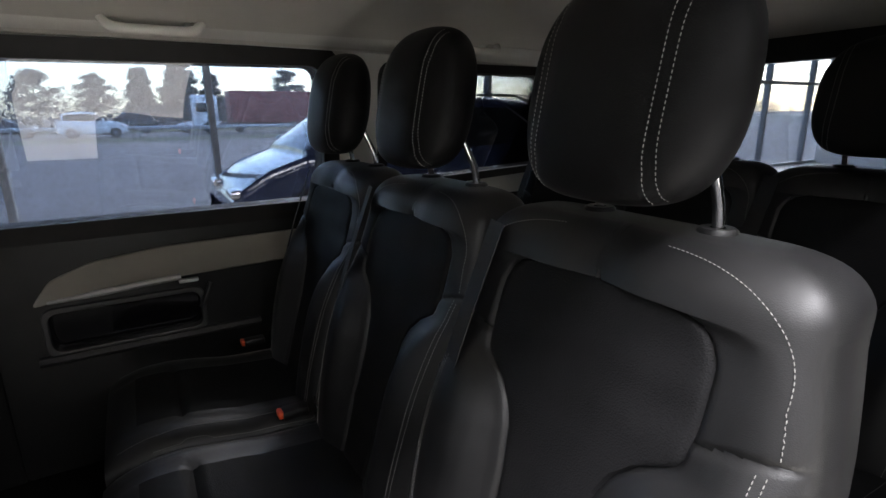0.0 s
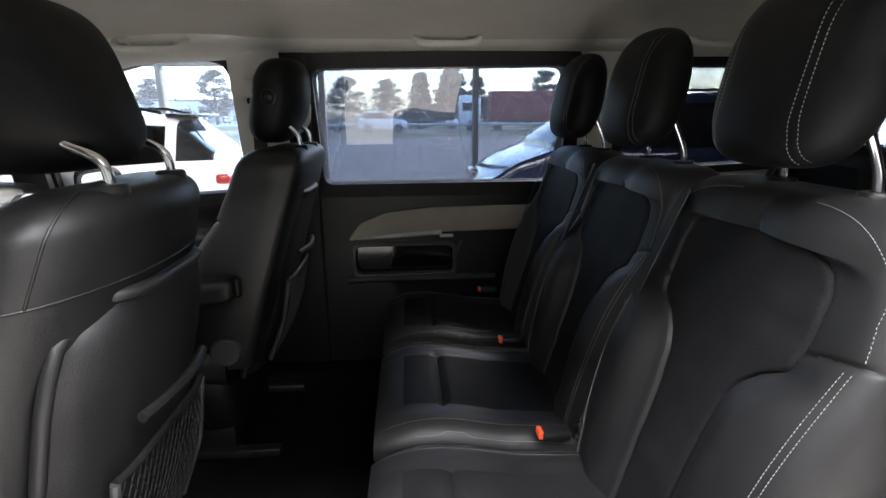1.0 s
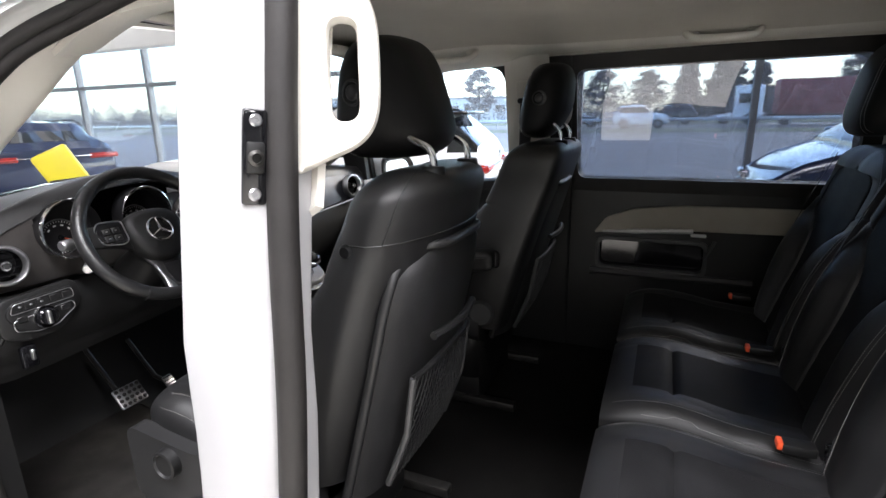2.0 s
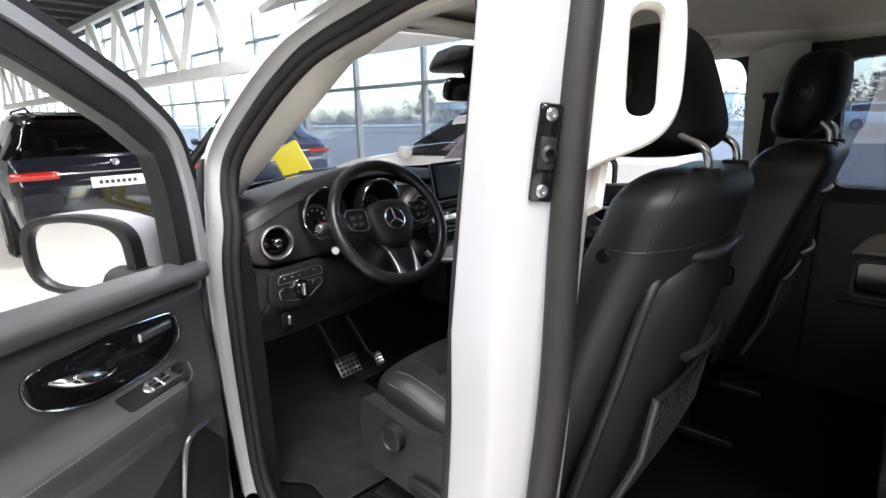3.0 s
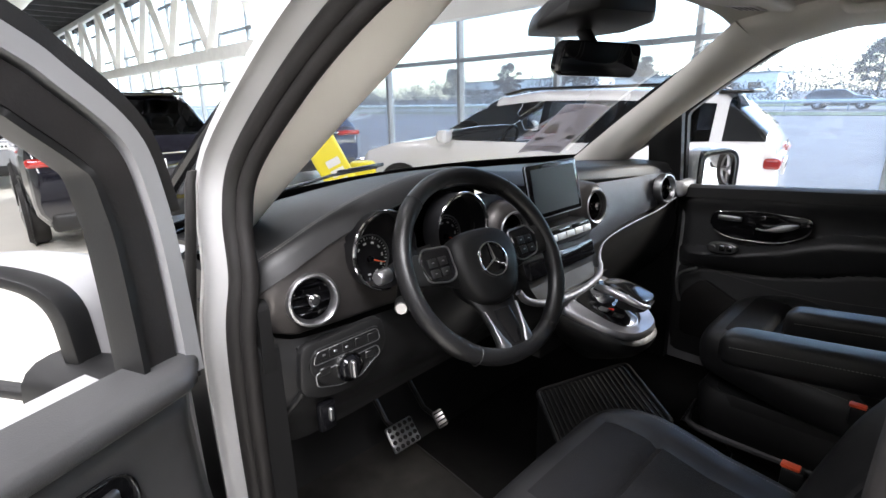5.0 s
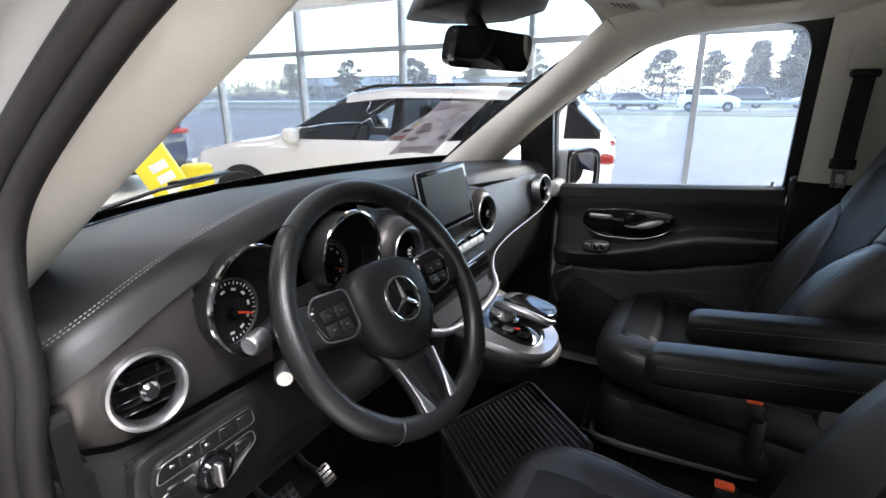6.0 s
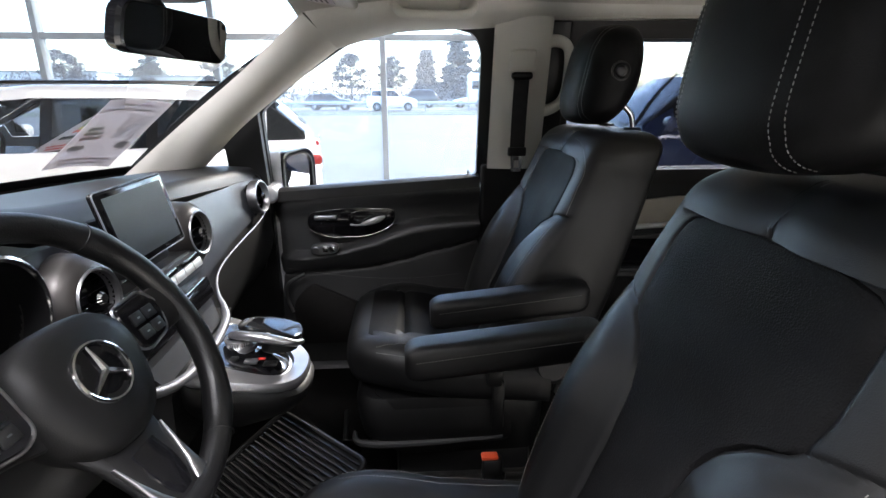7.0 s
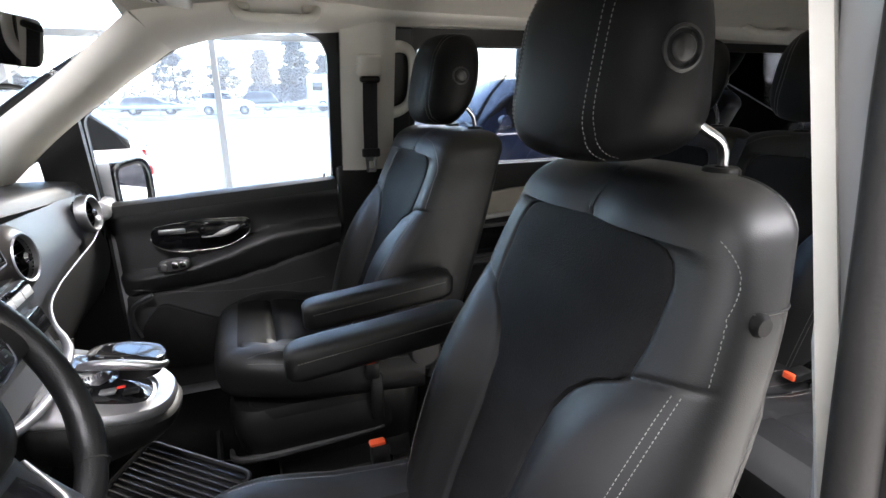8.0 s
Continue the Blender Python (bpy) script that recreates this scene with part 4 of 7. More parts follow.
def front_seat(name, m, label, outer, arms, spec):
    s = thing(name, m, label, "seat", "front seats")
    s["seed"] = 3.0 + outer
    seat_back(spec, s)
    head_rest(spec, s)
    cushion(spec, s)
    # hard shell behind the backrest
    def shell(u, v):
        z = 0.70 + 0.515 * v
        w = 0.208 - 0.075 * (1 - math.sqrt(1 - min(1.0, max(0.0, (v - 0.74) / 0.26)) ** 2))
        y = (u - 0.5) * 2 * w
        xf, dep, _ = back_lines(spec, z)
        x = xf + dep + 0.012 - 0.05 * abs(u * 2 - 1) ** 5 - 0.012 * v ** 6
        return Vector((x, y, z))
    sp("back_shell", sheet(shell, 18, 18, 0.012), SEAT_PLASTIC, s, "dark grey hard back shell")
    rim = [shell(0, v / 14) for v in range(15)] + [shell(u / 14, 1) for u in range(1, 14)] + [shell(1, 1 - v / 14) for v in range(15)]
    sp("shell_rim", tube([p + Vector((0.006, 0, 0)) for p in rim], 0.009, 10), SEAT_PLASTIC, s)
    net = lambda u, v: shell(0.16 + 0.68 * u, 0.04 + 0.48 * v) + Vector((0.018 + 0.014 * math.sin(math.pi * v), 0, 0))
    bm = bmesh.new()
    for k in range(-14, 17):
        for sgn in (1, -1):
            pts = []
            for q in range(15):
                v = q / 14
                u = k / 16 + sgn * 0.45 * v + (0.45 if sgn < 0 else 0)
                if 0 <= u <= 1:
                    pts.append(net(u, v))
            if len(pts) > 2:
                add_tube(bm, pts, 0.0013, 4)
    sp("net_pocket", bm, PLASTIC, s, "black net pocket")
    sp("net_hem", tube([net(u / 12, 1) for u in range(13)], 0.006, 8), PLASTIC, s)
    for u in (0.0, 1.0):
        sp("net_post", tube([net(u, 0), net(u, 0.5), net(u, 1)], 0.007, 8), PLASTIC_GREY, s)
    lp = lambda u: shell(u, 0.66) + Vector((0.020, 0, 0))
    sp("pull_loop", tube([lp(0.25 + 0.5 * k / 8) + Vector((0.012 * math.sin(math.pi * k / 8), 0, 0)) for k in range(9)], 0.008, 8), PLASTIC, s)
    # under-structure
    sp("side_cover", loft([[Vector((x, outer * (0.240 + yo), z)) for x, z in round_poly([(0.11, 0.62), (0.52, 0.60), (0.60, 0.70), (0.57, 0.80), (0.30, 0.776), (0.105, 0.800)], 0.035, 5)] for yo in (0, 0.024, 0.032, 0.036)]), SEAT_PLASTIC, s, "dark grey seat side cover")
    sp("height_knob", lathe([(0, 0.020), (0.024, 0.020), (0.027, 0.024), (0.031, 0.022), (0.034, 0.0)], Matrix.Translation((0.232, outer * 0.272, 0.742)) @ pose(0, 0, 0, -90 * outer, 0, 0), 28), PLASTIC, s, "round black adjuster knob")
    sp("recline_lever", box((0.36, outer * 0.285, 0.655), (0.16, 0.02, 0.03), 0.009), PLASTIC, s)
    # rounded front base cover
    sp("base_cover", loft([[Vector((x, outer * 0 + y, z)) for x, y in round_poly([(0.10 - f, -0.235 - g), (0.50, -0.235 - g), (0.50, 0.235 + g), (0.10 - f, 0.235 + g)], 0.075, 6)] for z, f, g in ((0.555, -0.055, -0.03), (0.575, -0.02, -0.005), (0.600, 0.004, 0.010), (0.640, 0.012, 0.014), (0.690, 0.018, 0.010), (0.712, 0.006, 0.0))]), PLASTIC, s, "black moulded seat base cover")
    sp("base_rim", tube(smooth_path([(0.075, -outer * 0.20, 0.60), (0.10, -outer * 0.240, 0.592), (0.25, -outer * 0.243, 0.590), (0.45, -outer * 0.243, 0.600)], 6), [0.004 + 0.006 * math.sin(math.pi * k / 18) for k in range(19)], 8), PLASTIC_GREY, s)
    sp("hinge_disc", lathe([(0, 0.016), (0.036, 0.016), (0.042, 0.010), (0.045, 0.0)], Matrix.Translation((0.565, -outer * 0.245, 0.80)) @ pose(0, 0, 0, 90 * outer, 0, 0), 28), PLASTIC_GREY, s, "round hinge cover")
    sp("base_skirt", loft([[Vector((x, y, z)) for x, y in round_poly([(0.14 - f, -0.225 - f), (0.56, -0.225 - f), (0.56, 0.225 + f), (0.14 - f, 0.225 + f)], 0.06, 5)] for z, f in ((0.53, -0.02), (0.60, 0.005), (0.69, 0.02), (0.715, 0.012))]), PLASTIC, s)
    sp("pedestal", box((0.36, 0, 0.475), (0.36, 0.38, 0.11), 0.02), PLASTIC, s)
    for y in (-0.19, 0.19):
        sp("seat_rail", box((0.36, y, 0.44), (0.62, 0.035, 0.03), 0.006), STEEL, s, "steel floor rail")
    sp("rail_lever", tube([(0.10, -0.14, 0.52), (0.04, -0.14, 0.525), (0.03, 0.0, 0.525)], 0.008, 8), PLASTIC, s)
    # buckle
    by = -outer * 0.272
    sp("buckle_stalk", box((0.43, by, 0.71), (0.03, 0.012, 0.13), 0.005, 2), PLASTIC, s)
    sp("buckle", box((0.42, by, 0.787), (0.036, 0.022, 0.045), 0.006, 2), PLASTIC, s)
    sp("buckle_button", box((0.415, by, 0.811), (0.030, 0.017, 0.008), 0.003, 2), ORANGE, s, "orange release button")
    for side in arms:
        arm_rest(s, side * spec["army"], 0.268, 0.62, spec["arm"])
        sp("armrest_hinge", box((0.60, side * (spec["army"] - 0.023), spec["arm"] + 0.03), (0.06, 0.03, 0.06), 0.02, 3), PLASTIC, s)
    if outer < 0:
        kb = Matrix.Translation((0.676, -0.221, 1.225)) @ pose(0, 0, 0, 90, 0, 0)
        sp("shoulder_knob", lathe([(0, 0.014), (0.009, 0.014), (0.0125, 0.010), (0.013, 0)], kb, 20), LEATHER_SOFT, s)
        sp("belt_bolt", lathe([(0, 0.012), (0.003, 0.012), (0.005, 0.008), (0.005, 0)], Matrix.Translation((0.672, -0.226, 1.165)) @ pose(0, 0, 0, 90, 0, 0), 14), CHROME, s, "bright steel bolt")
    return s


front_seat("driver_seat", pose(0.47, -0.406, FLOOR), "black leather driver's seat with pale stitching and headrest", -1, (1,), DRIVER)
front_seat("passenger_seat", pose(0.525, 0.44, FLOOR), "black leather passenger seat with a padded armrest", 1, (-1,), PASSENGER)


def bench_seat(m, label, spec):
    s = thing("rear_seat", m, label, "seat", "rear seats")
    s["seed"] = 9.0
    seat_back(spec, s)
    head_rest(spec, s)
    cushion(spec, s)
    sp("seat_frame", box((0.26, 0, 0.60), (0.44, 0.40, 0.12), 0.03), PLASTIC, s)
    for x in (0.10, 0.44):
        for y in (-0.16, 0.16):
            sp("leg", box((x, y, 0.48), (0.05, 0.04, 0.13), 0.008), PLASTIC, s)
    # buckle wheel and belt along the backrest edge
    sp("recline_wheel", lathe([(0, 0.012), (0.012, 0.012), (0.015, 0.018), (0.024, 0.018), (0.030, 0.010), (0.032, -0.02)], Matrix.Translation((0.425, 0.236, 0.775)) @ pose(0, 0, 0, 0, -90, 0), 24), GLOSS, s, "gloss black round belt reel cover")
    sp("belt", sheet(lambda u, v: Vector((0.405 + 0.30 * (0.80 + 0.50 * v - 0.8) - 0.012 * math.sin(3 * v) + 0.012 * u, 0.205 + 0.045 * u - 0.04 * v, 0.80 + 0.50 * v)), 3, 16, 0.0016), WEBBING, s, "black belt webbing")
    sp("belt_guide", box((0.50, 0.215, 1.06), (0.03, 0.06, 0.028), 0.008), PLASTIC, s)
    sp("buckle", box((0.36, 0.235, 0.785), (0.06, 0.035, 0.022), 0.006), PLASTIC, s)
    sp("buckle_button", box((0.327, 0.235, 0.787), (0.012, 0.028, 0.018), 0.004), ORANGE, s, "orange release button")
    return s


bench_seat(pose(0.45 + 1.085, -0.460, FLOOR), "black leather rear seat with pale stitching and belt", dict(BENCH, half=0.257, edge=0.92))
bench = bench_seat(pose(0.45 + 1.085, 0.0, FLOOR), "black leather rear seat with pale stitching and belt", BENCH)
copy_thing(bench, pose(0.45 + 1.085, 0.45, FLOOR))
for y in (-0.40, 0.03, 0.46):
    tagged(copy_thing(bench, pose(0.45 + 1.95, y, FLOOR)), "black leather third-row seat in shade", "seat", "third-row seats")

# ---- dashboard ----
CREST = [(-0.785, -0.205, 1.172), (-0.765, -0.182, 1.190), (-0.72, -0.170, 1.213), (-0.64, -0.172, 1.245), (-0.55, -0.168, 1.275), (-0.42, -0.172, 1.298), (-0.28, -0.185, 1.297), (-0.12, -0.215, 1.268), (0.05, -0.235, 1.248), (0.30, -0.24, 1.228), (0.60, -0.225, 1.205), (0.83, -0.20, 1.19)]
dash = thing("dashboard", pose(-0.25, 0, 1.0), "black dashboard with four round vents and a satin grey fascia", "dashboard")
DB = Vector((-0.25, 0, 1.0))


def dp(name, bm, material, parent=None, label="", smooth=True):
    bmesh.ops.translate(bm, vec=-DB, verts=bm.verts)
    return part(name, bm, material, parent or dash, label, smooth)


CREST_LINE = smooth_path(CREST, 14)


def crest(y):
    """Front edge of the pad: its place along the van and its height."""
    for p, q in zip(CREST_LINE, CREST_LINE[1:]):
        if y <= q.x:
            f = max(0.0, (y - p.x) / max(q.x - p.x, 1e-6))
            return p.y + (q.y - p.y) * f, p.z + (q.z - p.z) * f
    return CREST_LINE[-1].y, CREST_LINE[-1].z


def dash_top(u, v):
    y = -0.778 + 1.608 * u
    cx, cz = crest(y)
    b = Vector((-0.845 + 0.42 * y * y, y, 1.178))
    c = Vector((cx, y, cz))
    p = b.lerp(c, v)
    p.z += 0.017 * math.sin(math.pi * v) ** 0.8 + 0.006 * v
    if v > 0.955:
        k = (v - 0.955) / 0.045
        p.z -= 0.032 * k * k
        p.x += 0.006 * k
    return p


dp("top_pad", sheet(dash_top, 90, 66, 0.01), DASH_SOFT, None, "soft black dashboard top")
dp("pad_stitching", stitch_bm([[dash_top((y + 0.778) / 1.608, q) + Vector((0, 0, 0.0018)) for y in [-0.77 + 0.005 * k for k in range(96)]] for q in (0.935, 0.950)]), THREAD, None, "pale twin stitching")
# recessed brow under the pad


def brow(u, v):
    y = -0.64 + 1.47 * u
    cx, cz = crest(y)
    a = Vector((cx + 0.004, y, cz - 0.026))
    hood = max(0.0, 1 - abs((y + 0.43) / 0.25) ** 4)
    b = Vector((cx - 0.02 - 0.06 * hood, y, cz - 0.050 + 0.022 * hood))
    return a.lerp(b, v)


dp("pad_underside", sheet(brow, 60, 3, 0.004), DASH_SOFT)

# fascia, side to side, with the instrument recess left free
FTOP = [(-0.82, -0.134, 1.200), (-0.74, -0.138, 1.230), (-0.60, -0.165, 1.250), (-0.20, -0.205, 1.225), (0.0, -0.218, 1.205), (0.25, -0.218, 1.19), (0.60, -0.208, 1.178), (0.82, -0.19, 1.168)]
FLOW = [(-0.80, -0.225, 1.100), (-0.765, -0.202, 1.080), (-0.71, -0.190, 1.062), (-0.60, -0.184, 1.058), (-0.20, -0.165, 1.055), (0.14, -0.160, 1.050), (0.22, -0.155, 1.030), (0.30, -0.160, 1.042), (0.45, -0.165, 1.058), (0.70, -0.168, 1.072), (0.82, -0.163, 1.078)]


def fascia(y0, y1):
    def fn(u, v):
        y = y0 + (y1 - y0) * u
        a, b = lerp_table(FTOP, y), lerp_table(FLOW, y)
        return Vector((a[0] + (b[0] - a[0]) * v + (0.005 + 0.022 * max(0.0, min(1.0, (-0.60 - y) / 0.06))) * math.sin(math.pi * v), y, a[1] + (b[1] - a[1]) * v))
    return fn


GAUGES = ((-0.548, 1.186, 0.070, (135, 365)), (-0.350, 1.188, 0.071, (60, 265)))


def driver_fascia(u, v):
    """One skin from the pod of the outer vent to the centre, below the pad's edge."""
    y = -0.786 + 0.551 * u
    cx, cz = crest(max(y, -0.783))
    b = lerp_table(FLOW, y)
    pod = max(0.0, min(1.0, (-0.57 - y) / 0.10))
    pod = pod * pod * (3 - 2 * pod)
    x = (cx - 0.004) * (1 - v) + b[0] * v + (0.006 + 0.010 * pod) * math.sin(math.pi * v) ** 0.8
    z = (cz - 0.016) * (1 - v) + b[1] * v
    x -= 0.022 * max(0.0, (-0.752 - y) / 0.034) ** 2.0
    x -= 0.018 * max(0.0, (v - 0.93) / 0.07) ** 2
    dent = max(0.0, min(1.0, (0.0430 - math.hypot(y + 0.692, z - 1.132)) / 0.006))
    x -= 0.045 * dent * dent * (3 - 2 * dent)
    return Vector((x, y, z))


bm = sheet(driver_fascia, 150, 70)
gone = []
for f in bm.faces:
    c = f.calc_center_median()
    near = min(math.hypot(c.y - gy, (c.z - gz - 0.008)) / rad for gy, gz, rad, _ in GAUGES)
    corner = c.y < -0.692 and c.z < 1.132 and ((c.y + 0.692) / 0.093) ** 2 + ((c.z - 1.132) / 0.074) ** 2 > 1
    if corner or near < 0.985 or (-0.535 < c.y < -0.335 and c.z > 1.165) or (c.z > 1.205 and -0.54 < c.y):
        gone.append(f)
bmesh.ops.delete(bm, geom=gone, context="FACES")
dp("fascia", bm, FASCIA, None, "satin brown-grey fascia with the round pod of the outer vent")
# passenger and centre stretches take the shaded copy of the fascia
dp("fascia", sheet(fascia(0.13, 0.82), 40, 12, 0.008), FASCIA_SHADED, None, "satin passenger fascia with shade and blue sky sheen in its colour")
dp("fascia", sheet(fascia(-0.24, 0.13), 20, 12, 0.008), FASCIA_SHADED)
# instrument recess
dp("instrument_recess", sheet(lambda u, v: Vector((-0.255, -0.645 + 0.45 * u, min(1.285, crest(-0.645 + 0.45 * u)[1] - 0.030) * (1 - v) + 1.05 * v)), 24, 8, 0.006), GLOSS, None, "black instrument recess")
for gy, gz, rad, arc in GAUGES:
    axis = Matrix.Translation((-0.186, gy, gz)) @ pose(0, 0, 0, 0, 88, 0)
    g = dp("gauge", lathe([(rad * 0.99, 0.045), (rad, 0.0), (rad * 0.6, -0.012), (0, -0.012)], axis, 48), DIAL, None, "round black instrument dial")
    ring = [axis @ Vector((rad * 1.0 * math.cos(q), rad * 1.0 * math.sin(q), 0.046)) for q in [radians(a) for a in range(*arc, 5)]]
    dp("chrome_ring", tube(ring, [0.0015 + 0.003 * math.sin(math.pi * k / (len(ring) - 1)) for k in range(len(ring))], 8), CHROME, g, "open chrome dial ring").matrix_parent_inverse = Matrix.Identity(4)
    sub = axis @ pose(0.022, -0.006, -0.004)
    dp("dial_ring", lathe([(0.043, 0), (0.044, 0.003), (0.0455, 0.003), (0.046, 0)], sub, 40), SILVER, g)
    bm = bmesh.new()
    for k in range(28):
        q = radians(-40 + k * 9.3)
        add_box(bm, (0.039, 0, 0.001), (0.005 if k % 3 == 0 else 0.003, 0.0012, 0.001), 0, 1, sub @ Matrix.Rotation(q + math.pi * 0.2, 4, "Z"))
    dp("dial_marks", bm, WHITE, g, "white dial marks")
    bm = bmesh.new()
    for k in range(8):
        q = radians(-40 + k * 33)
        add_box(bm, (0.030, 0, 0.001), (0.0035, 0.0065, 0.001), 0, 1, sub @ Matrix.Rotation(q + math.pi * 0.2, 4, "Z"))
    dp("dial_figures", bm, WHITE, g)
    nd = sub @ Matrix.Rotation(radians(68), 4, "Z")
    dp("needle", box((0.017, 0, 0.006), (0.036, 0.0025, 0.002), 0.0006, 1, nd), ORANGE, g, "red needle")
    dp("needle_hub", lathe([(0, 0.009), (0.005, 0.009), (0.006, 0.002)], sub, 16), GLOSS, g)


def air_vent(y, x, z, rad, yaw, pod):
    axis = Matrix.Translation((x, y, z)) @ pose(0, 0, 0, 0, 84, yaw)
    if pod:
        dp("vent_pod", lathe([(rad * 1.56, -0.040), (rad * 1.46, -0.012), (rad * 1.36, -0.005), (rad * 1.22, 0.002), (rad * 1.08, 0.008), (rad * 1.0, 0.009)], axis, 44), FASCIA)
    wide = [(1.06, -0.016), (1.07, 0.004), (1.03, 0.011), (0.95, 0.012), (0.86, 0.007), (0.82, -0.006)]
    slim = [(1.0, -0.012), (1.02, 0.008), (0.98, 0.012), (0.90, 0.010), (0.87, -0.006)]
    v = dp("air_vent", lathe([(rad * q, h) for q, h in (slim if pod else wide)], axis, 44), SILVER, None, "round air vent with a silver ring")
    dp("vent_tunnel", lathe([(rad * 0.885, 0.002), (rad * 0.86, -0.028), (0, -0.030)], axis, 32), GLOSS, v)
    for k in (-1.5, -0.5, 0.5, 1.5):
        h = rad * 0.36 * k
        w = math.sqrt(max(0.0, (rad * 0.82) ** 2 - h * h))
        dp("vent_slat", box((h, 0, -0.010), (0.0016, 2 * w, 0.012), 0.0005, 1, axis), GLOSS, v)
    dp("vent_knob", lathe([(0, 0.016), (0.007, 0.016), (0.0105, 0.011), (0.0095, 0.002), (0.006, -0.006)], axis, 18), CHROME, v, "small chrome vent knob")
    dp("vent_divider", box((0, 0, -0.004), (rad * 0.30, 0.0035, 0.012), 0.001, 1, axis), PLASTIC, v)


air_vent(-0.692, -0.163, 1.132, 0.0425, -8, False)
air_vent(-0.172, -0.155, 1.146, 0.046, -4, True)
air_vent(0.195, -0.152, 1.146, 0.046, -4, True)
air_vent(0.690, -0.156, 1.128, 0.048, -8, False)

# floating screen
tabl = Matrix.Translation((-0.160, 0.002, 1.222)) @ pose(0, 0, 0, 0, -13, 0)
scr = dp("screen", box((0, 0, 0), (0.012, 0.222, 0.132), 0.006, 3, tabl), GLOSS, None, "black tablet-like display standing on the dashboard")
dp("screen_rim", tube(smooth_path([tabl @ Vector((0.004, q[0], q[1])) for q in round_poly([(-0.1105, -0.0655), (0.1105, -0.0655), (0.1105, 0.0655), (-0.1105, 0.0655)], 0.010, 4)], 1, True), 0.0013, 6, True), STRIP_METAL, scr, "thin silver rim")
dp("screen_glass", box((0.0065, 0, 0), (0.0012, 0.190, 0.108), 0, 1, tabl), SCREEN, scr)
dp("screen_foot", box((-0.03, 0, -0.06), (0.05, 0.12, 0.05), 0.01, 2, tabl), PLASTIC, scr)

# radio and control panels between the vents
cpan = Matrix.Translation((-0.128, -0.005, 1.104)) @ pose(0, 0, 0, 0, -16, 0)
dp("control_panel", box((-0.012, 0, 0), (0.02, 0.30, 0.040), 0.005, 2, cpan), FASCIA_SHADED, None, "grey control panel with silver keys")
for k in range(7):
    dp("key", box((0.002, -0.120 + 0.040 * k, 0.0), (0.006, 0.037, 0.017), 0.002, 2, cpan), PALE_METAL, None, "silver key")
for k in range(3):
    dp("key", box((0.002, -0.095 + 0.095 * k, 0.015), (0.005, 0.08, 0.010), 0.002, 2, cpan), GLOSS)
cdp = Matrix.Translation((-0.112, -0.005, 1.050)) @ pose(0, 0, 0, 0, -16, 0)
dp("disc_panel", box((-0.012, 0, 0), (0.02, 0.29, 0.044), 0.005, 2, cdp), GLOSS, None, "gloss black panel with disc slot and knobs")
dp("disc_slot", box((0.0, 0, 0.010), (0.003, 0.15, 0.005), 0.001, 1, cdp), CHROME)
dp("stack_panel", loft([[Vector((x, y, z)) for y, z in ((-w, z0), (w, z0))] + [Vector((x - 0.10, w, z0)), Vector((x - 0.10, -w, z0))] for x, w, z0 in ((-0.150, 0.155, 1.125), (-0.135, 0.152, 1.06), (-0.118, 0.145, 1.005), (-0.10, 0.13, 0.97))]), PLASTIC, None, "", False)

# silver strip that sweeps from the console round to the far vent
SWEEP = [(-0.165, 0.80, 1.080), (-0.150, 0.62, 1.066), (-0.148, 0.45, 1.058), (-0.148, 0.32, 1.048), (-0.142, 0.232, 1.034), (-0.128, 0.186, 1.008), (-0.112, 0.168, 0.985), (-0.095, 0.12, 0.970), (-0.086, 0.0, 0.962), (-0.094, -0.11, 0.968), (-0.112, -0.17, 0.985), (-0.125, -0.19, 1.01)]
sw = smooth_path(SWEEP, 8)
dp("silver_strip", tube([p + Vector((0.006, 0, 0)) for p in sw], [0.0024 + 0.0065 * max(0.0, min(1.0, (k / (len(sw) - 1) - 0.35) / 0.25)) for k in range(len(sw))], 10), STRIP_METAL, None, "satin silver trim strip")
# glove box side below the strip


def glove(u, v):
    y = 0.19 + 0.64 * u
    a = lerp_table(FLOW, y)
    return Vector((a[0] - 0.01 - 0.10 * v + 0.05 * math.sin(math.pi * v), y, a[1] - 0.008 - 0.30 * v))


dp("glove_box", sheet(glove, 18, 14, 0.012), PLASTIC, None, "black glove box panel")
# lower driver's panel


def knee(u, v):
    y = -0.775 + 0.615 * u
    a = lerp_table(FLOW, y)
    drop = 0.215 - 0.05 * u
    return Vector((a[0] - 0.012 * v + 0.034 * math.sin(math.pi * min(1, v * 1.3)) ** 0.7 - 0.05 * max(0, v - 0.85) * 6 * 0.3, y, a[1] - 0.004 - drop * v))


dp("knee_panel", sheet(knee, 24, 16, 0.014), PLASTIC, None, "black lower dashboard panel")
ridge = []
for y, z in ((-0.716, 1.050), (-0.716, 1.012), (-0.728, 0.974), (-0.750, 0.935), (-0.762, 0.90)):
    base = lerp_table(FLOW, y)[1] - 0.004
    u = (y + 0.775) / 0.615
    ridge.append(knee(u, (base - z) / (0.215 - 0.05 * u)) + Vector((0.001, 0, 0)))
dp("panel_ridge", tube(smooth_path(ridge, 6), 0.0065, 10), PLASTIC)
dp("side_end_panel", slab(round_poly([(-0.52, 0.88), (-0.20, 0.84), (-0.165, 1.06), (-0.165, 1.15), (-0.52, 1.16)], 0.02), [], lambda a, b, d: Vector((a, -0.785 + d, b)), 0.02), PLASTIC, None, "", False)
dp("end_panel_far", slab(round_poly([(-0.52, 0.88), (-0.20, 0.84), (-0.16, 1.06), (-0.19, 1.18), (-0.52, 1.17)], 0.02), [], lambda a, b, d: Vector((a, 0.815 + d, b)), 0.02), PLASTIC, None, "", False)
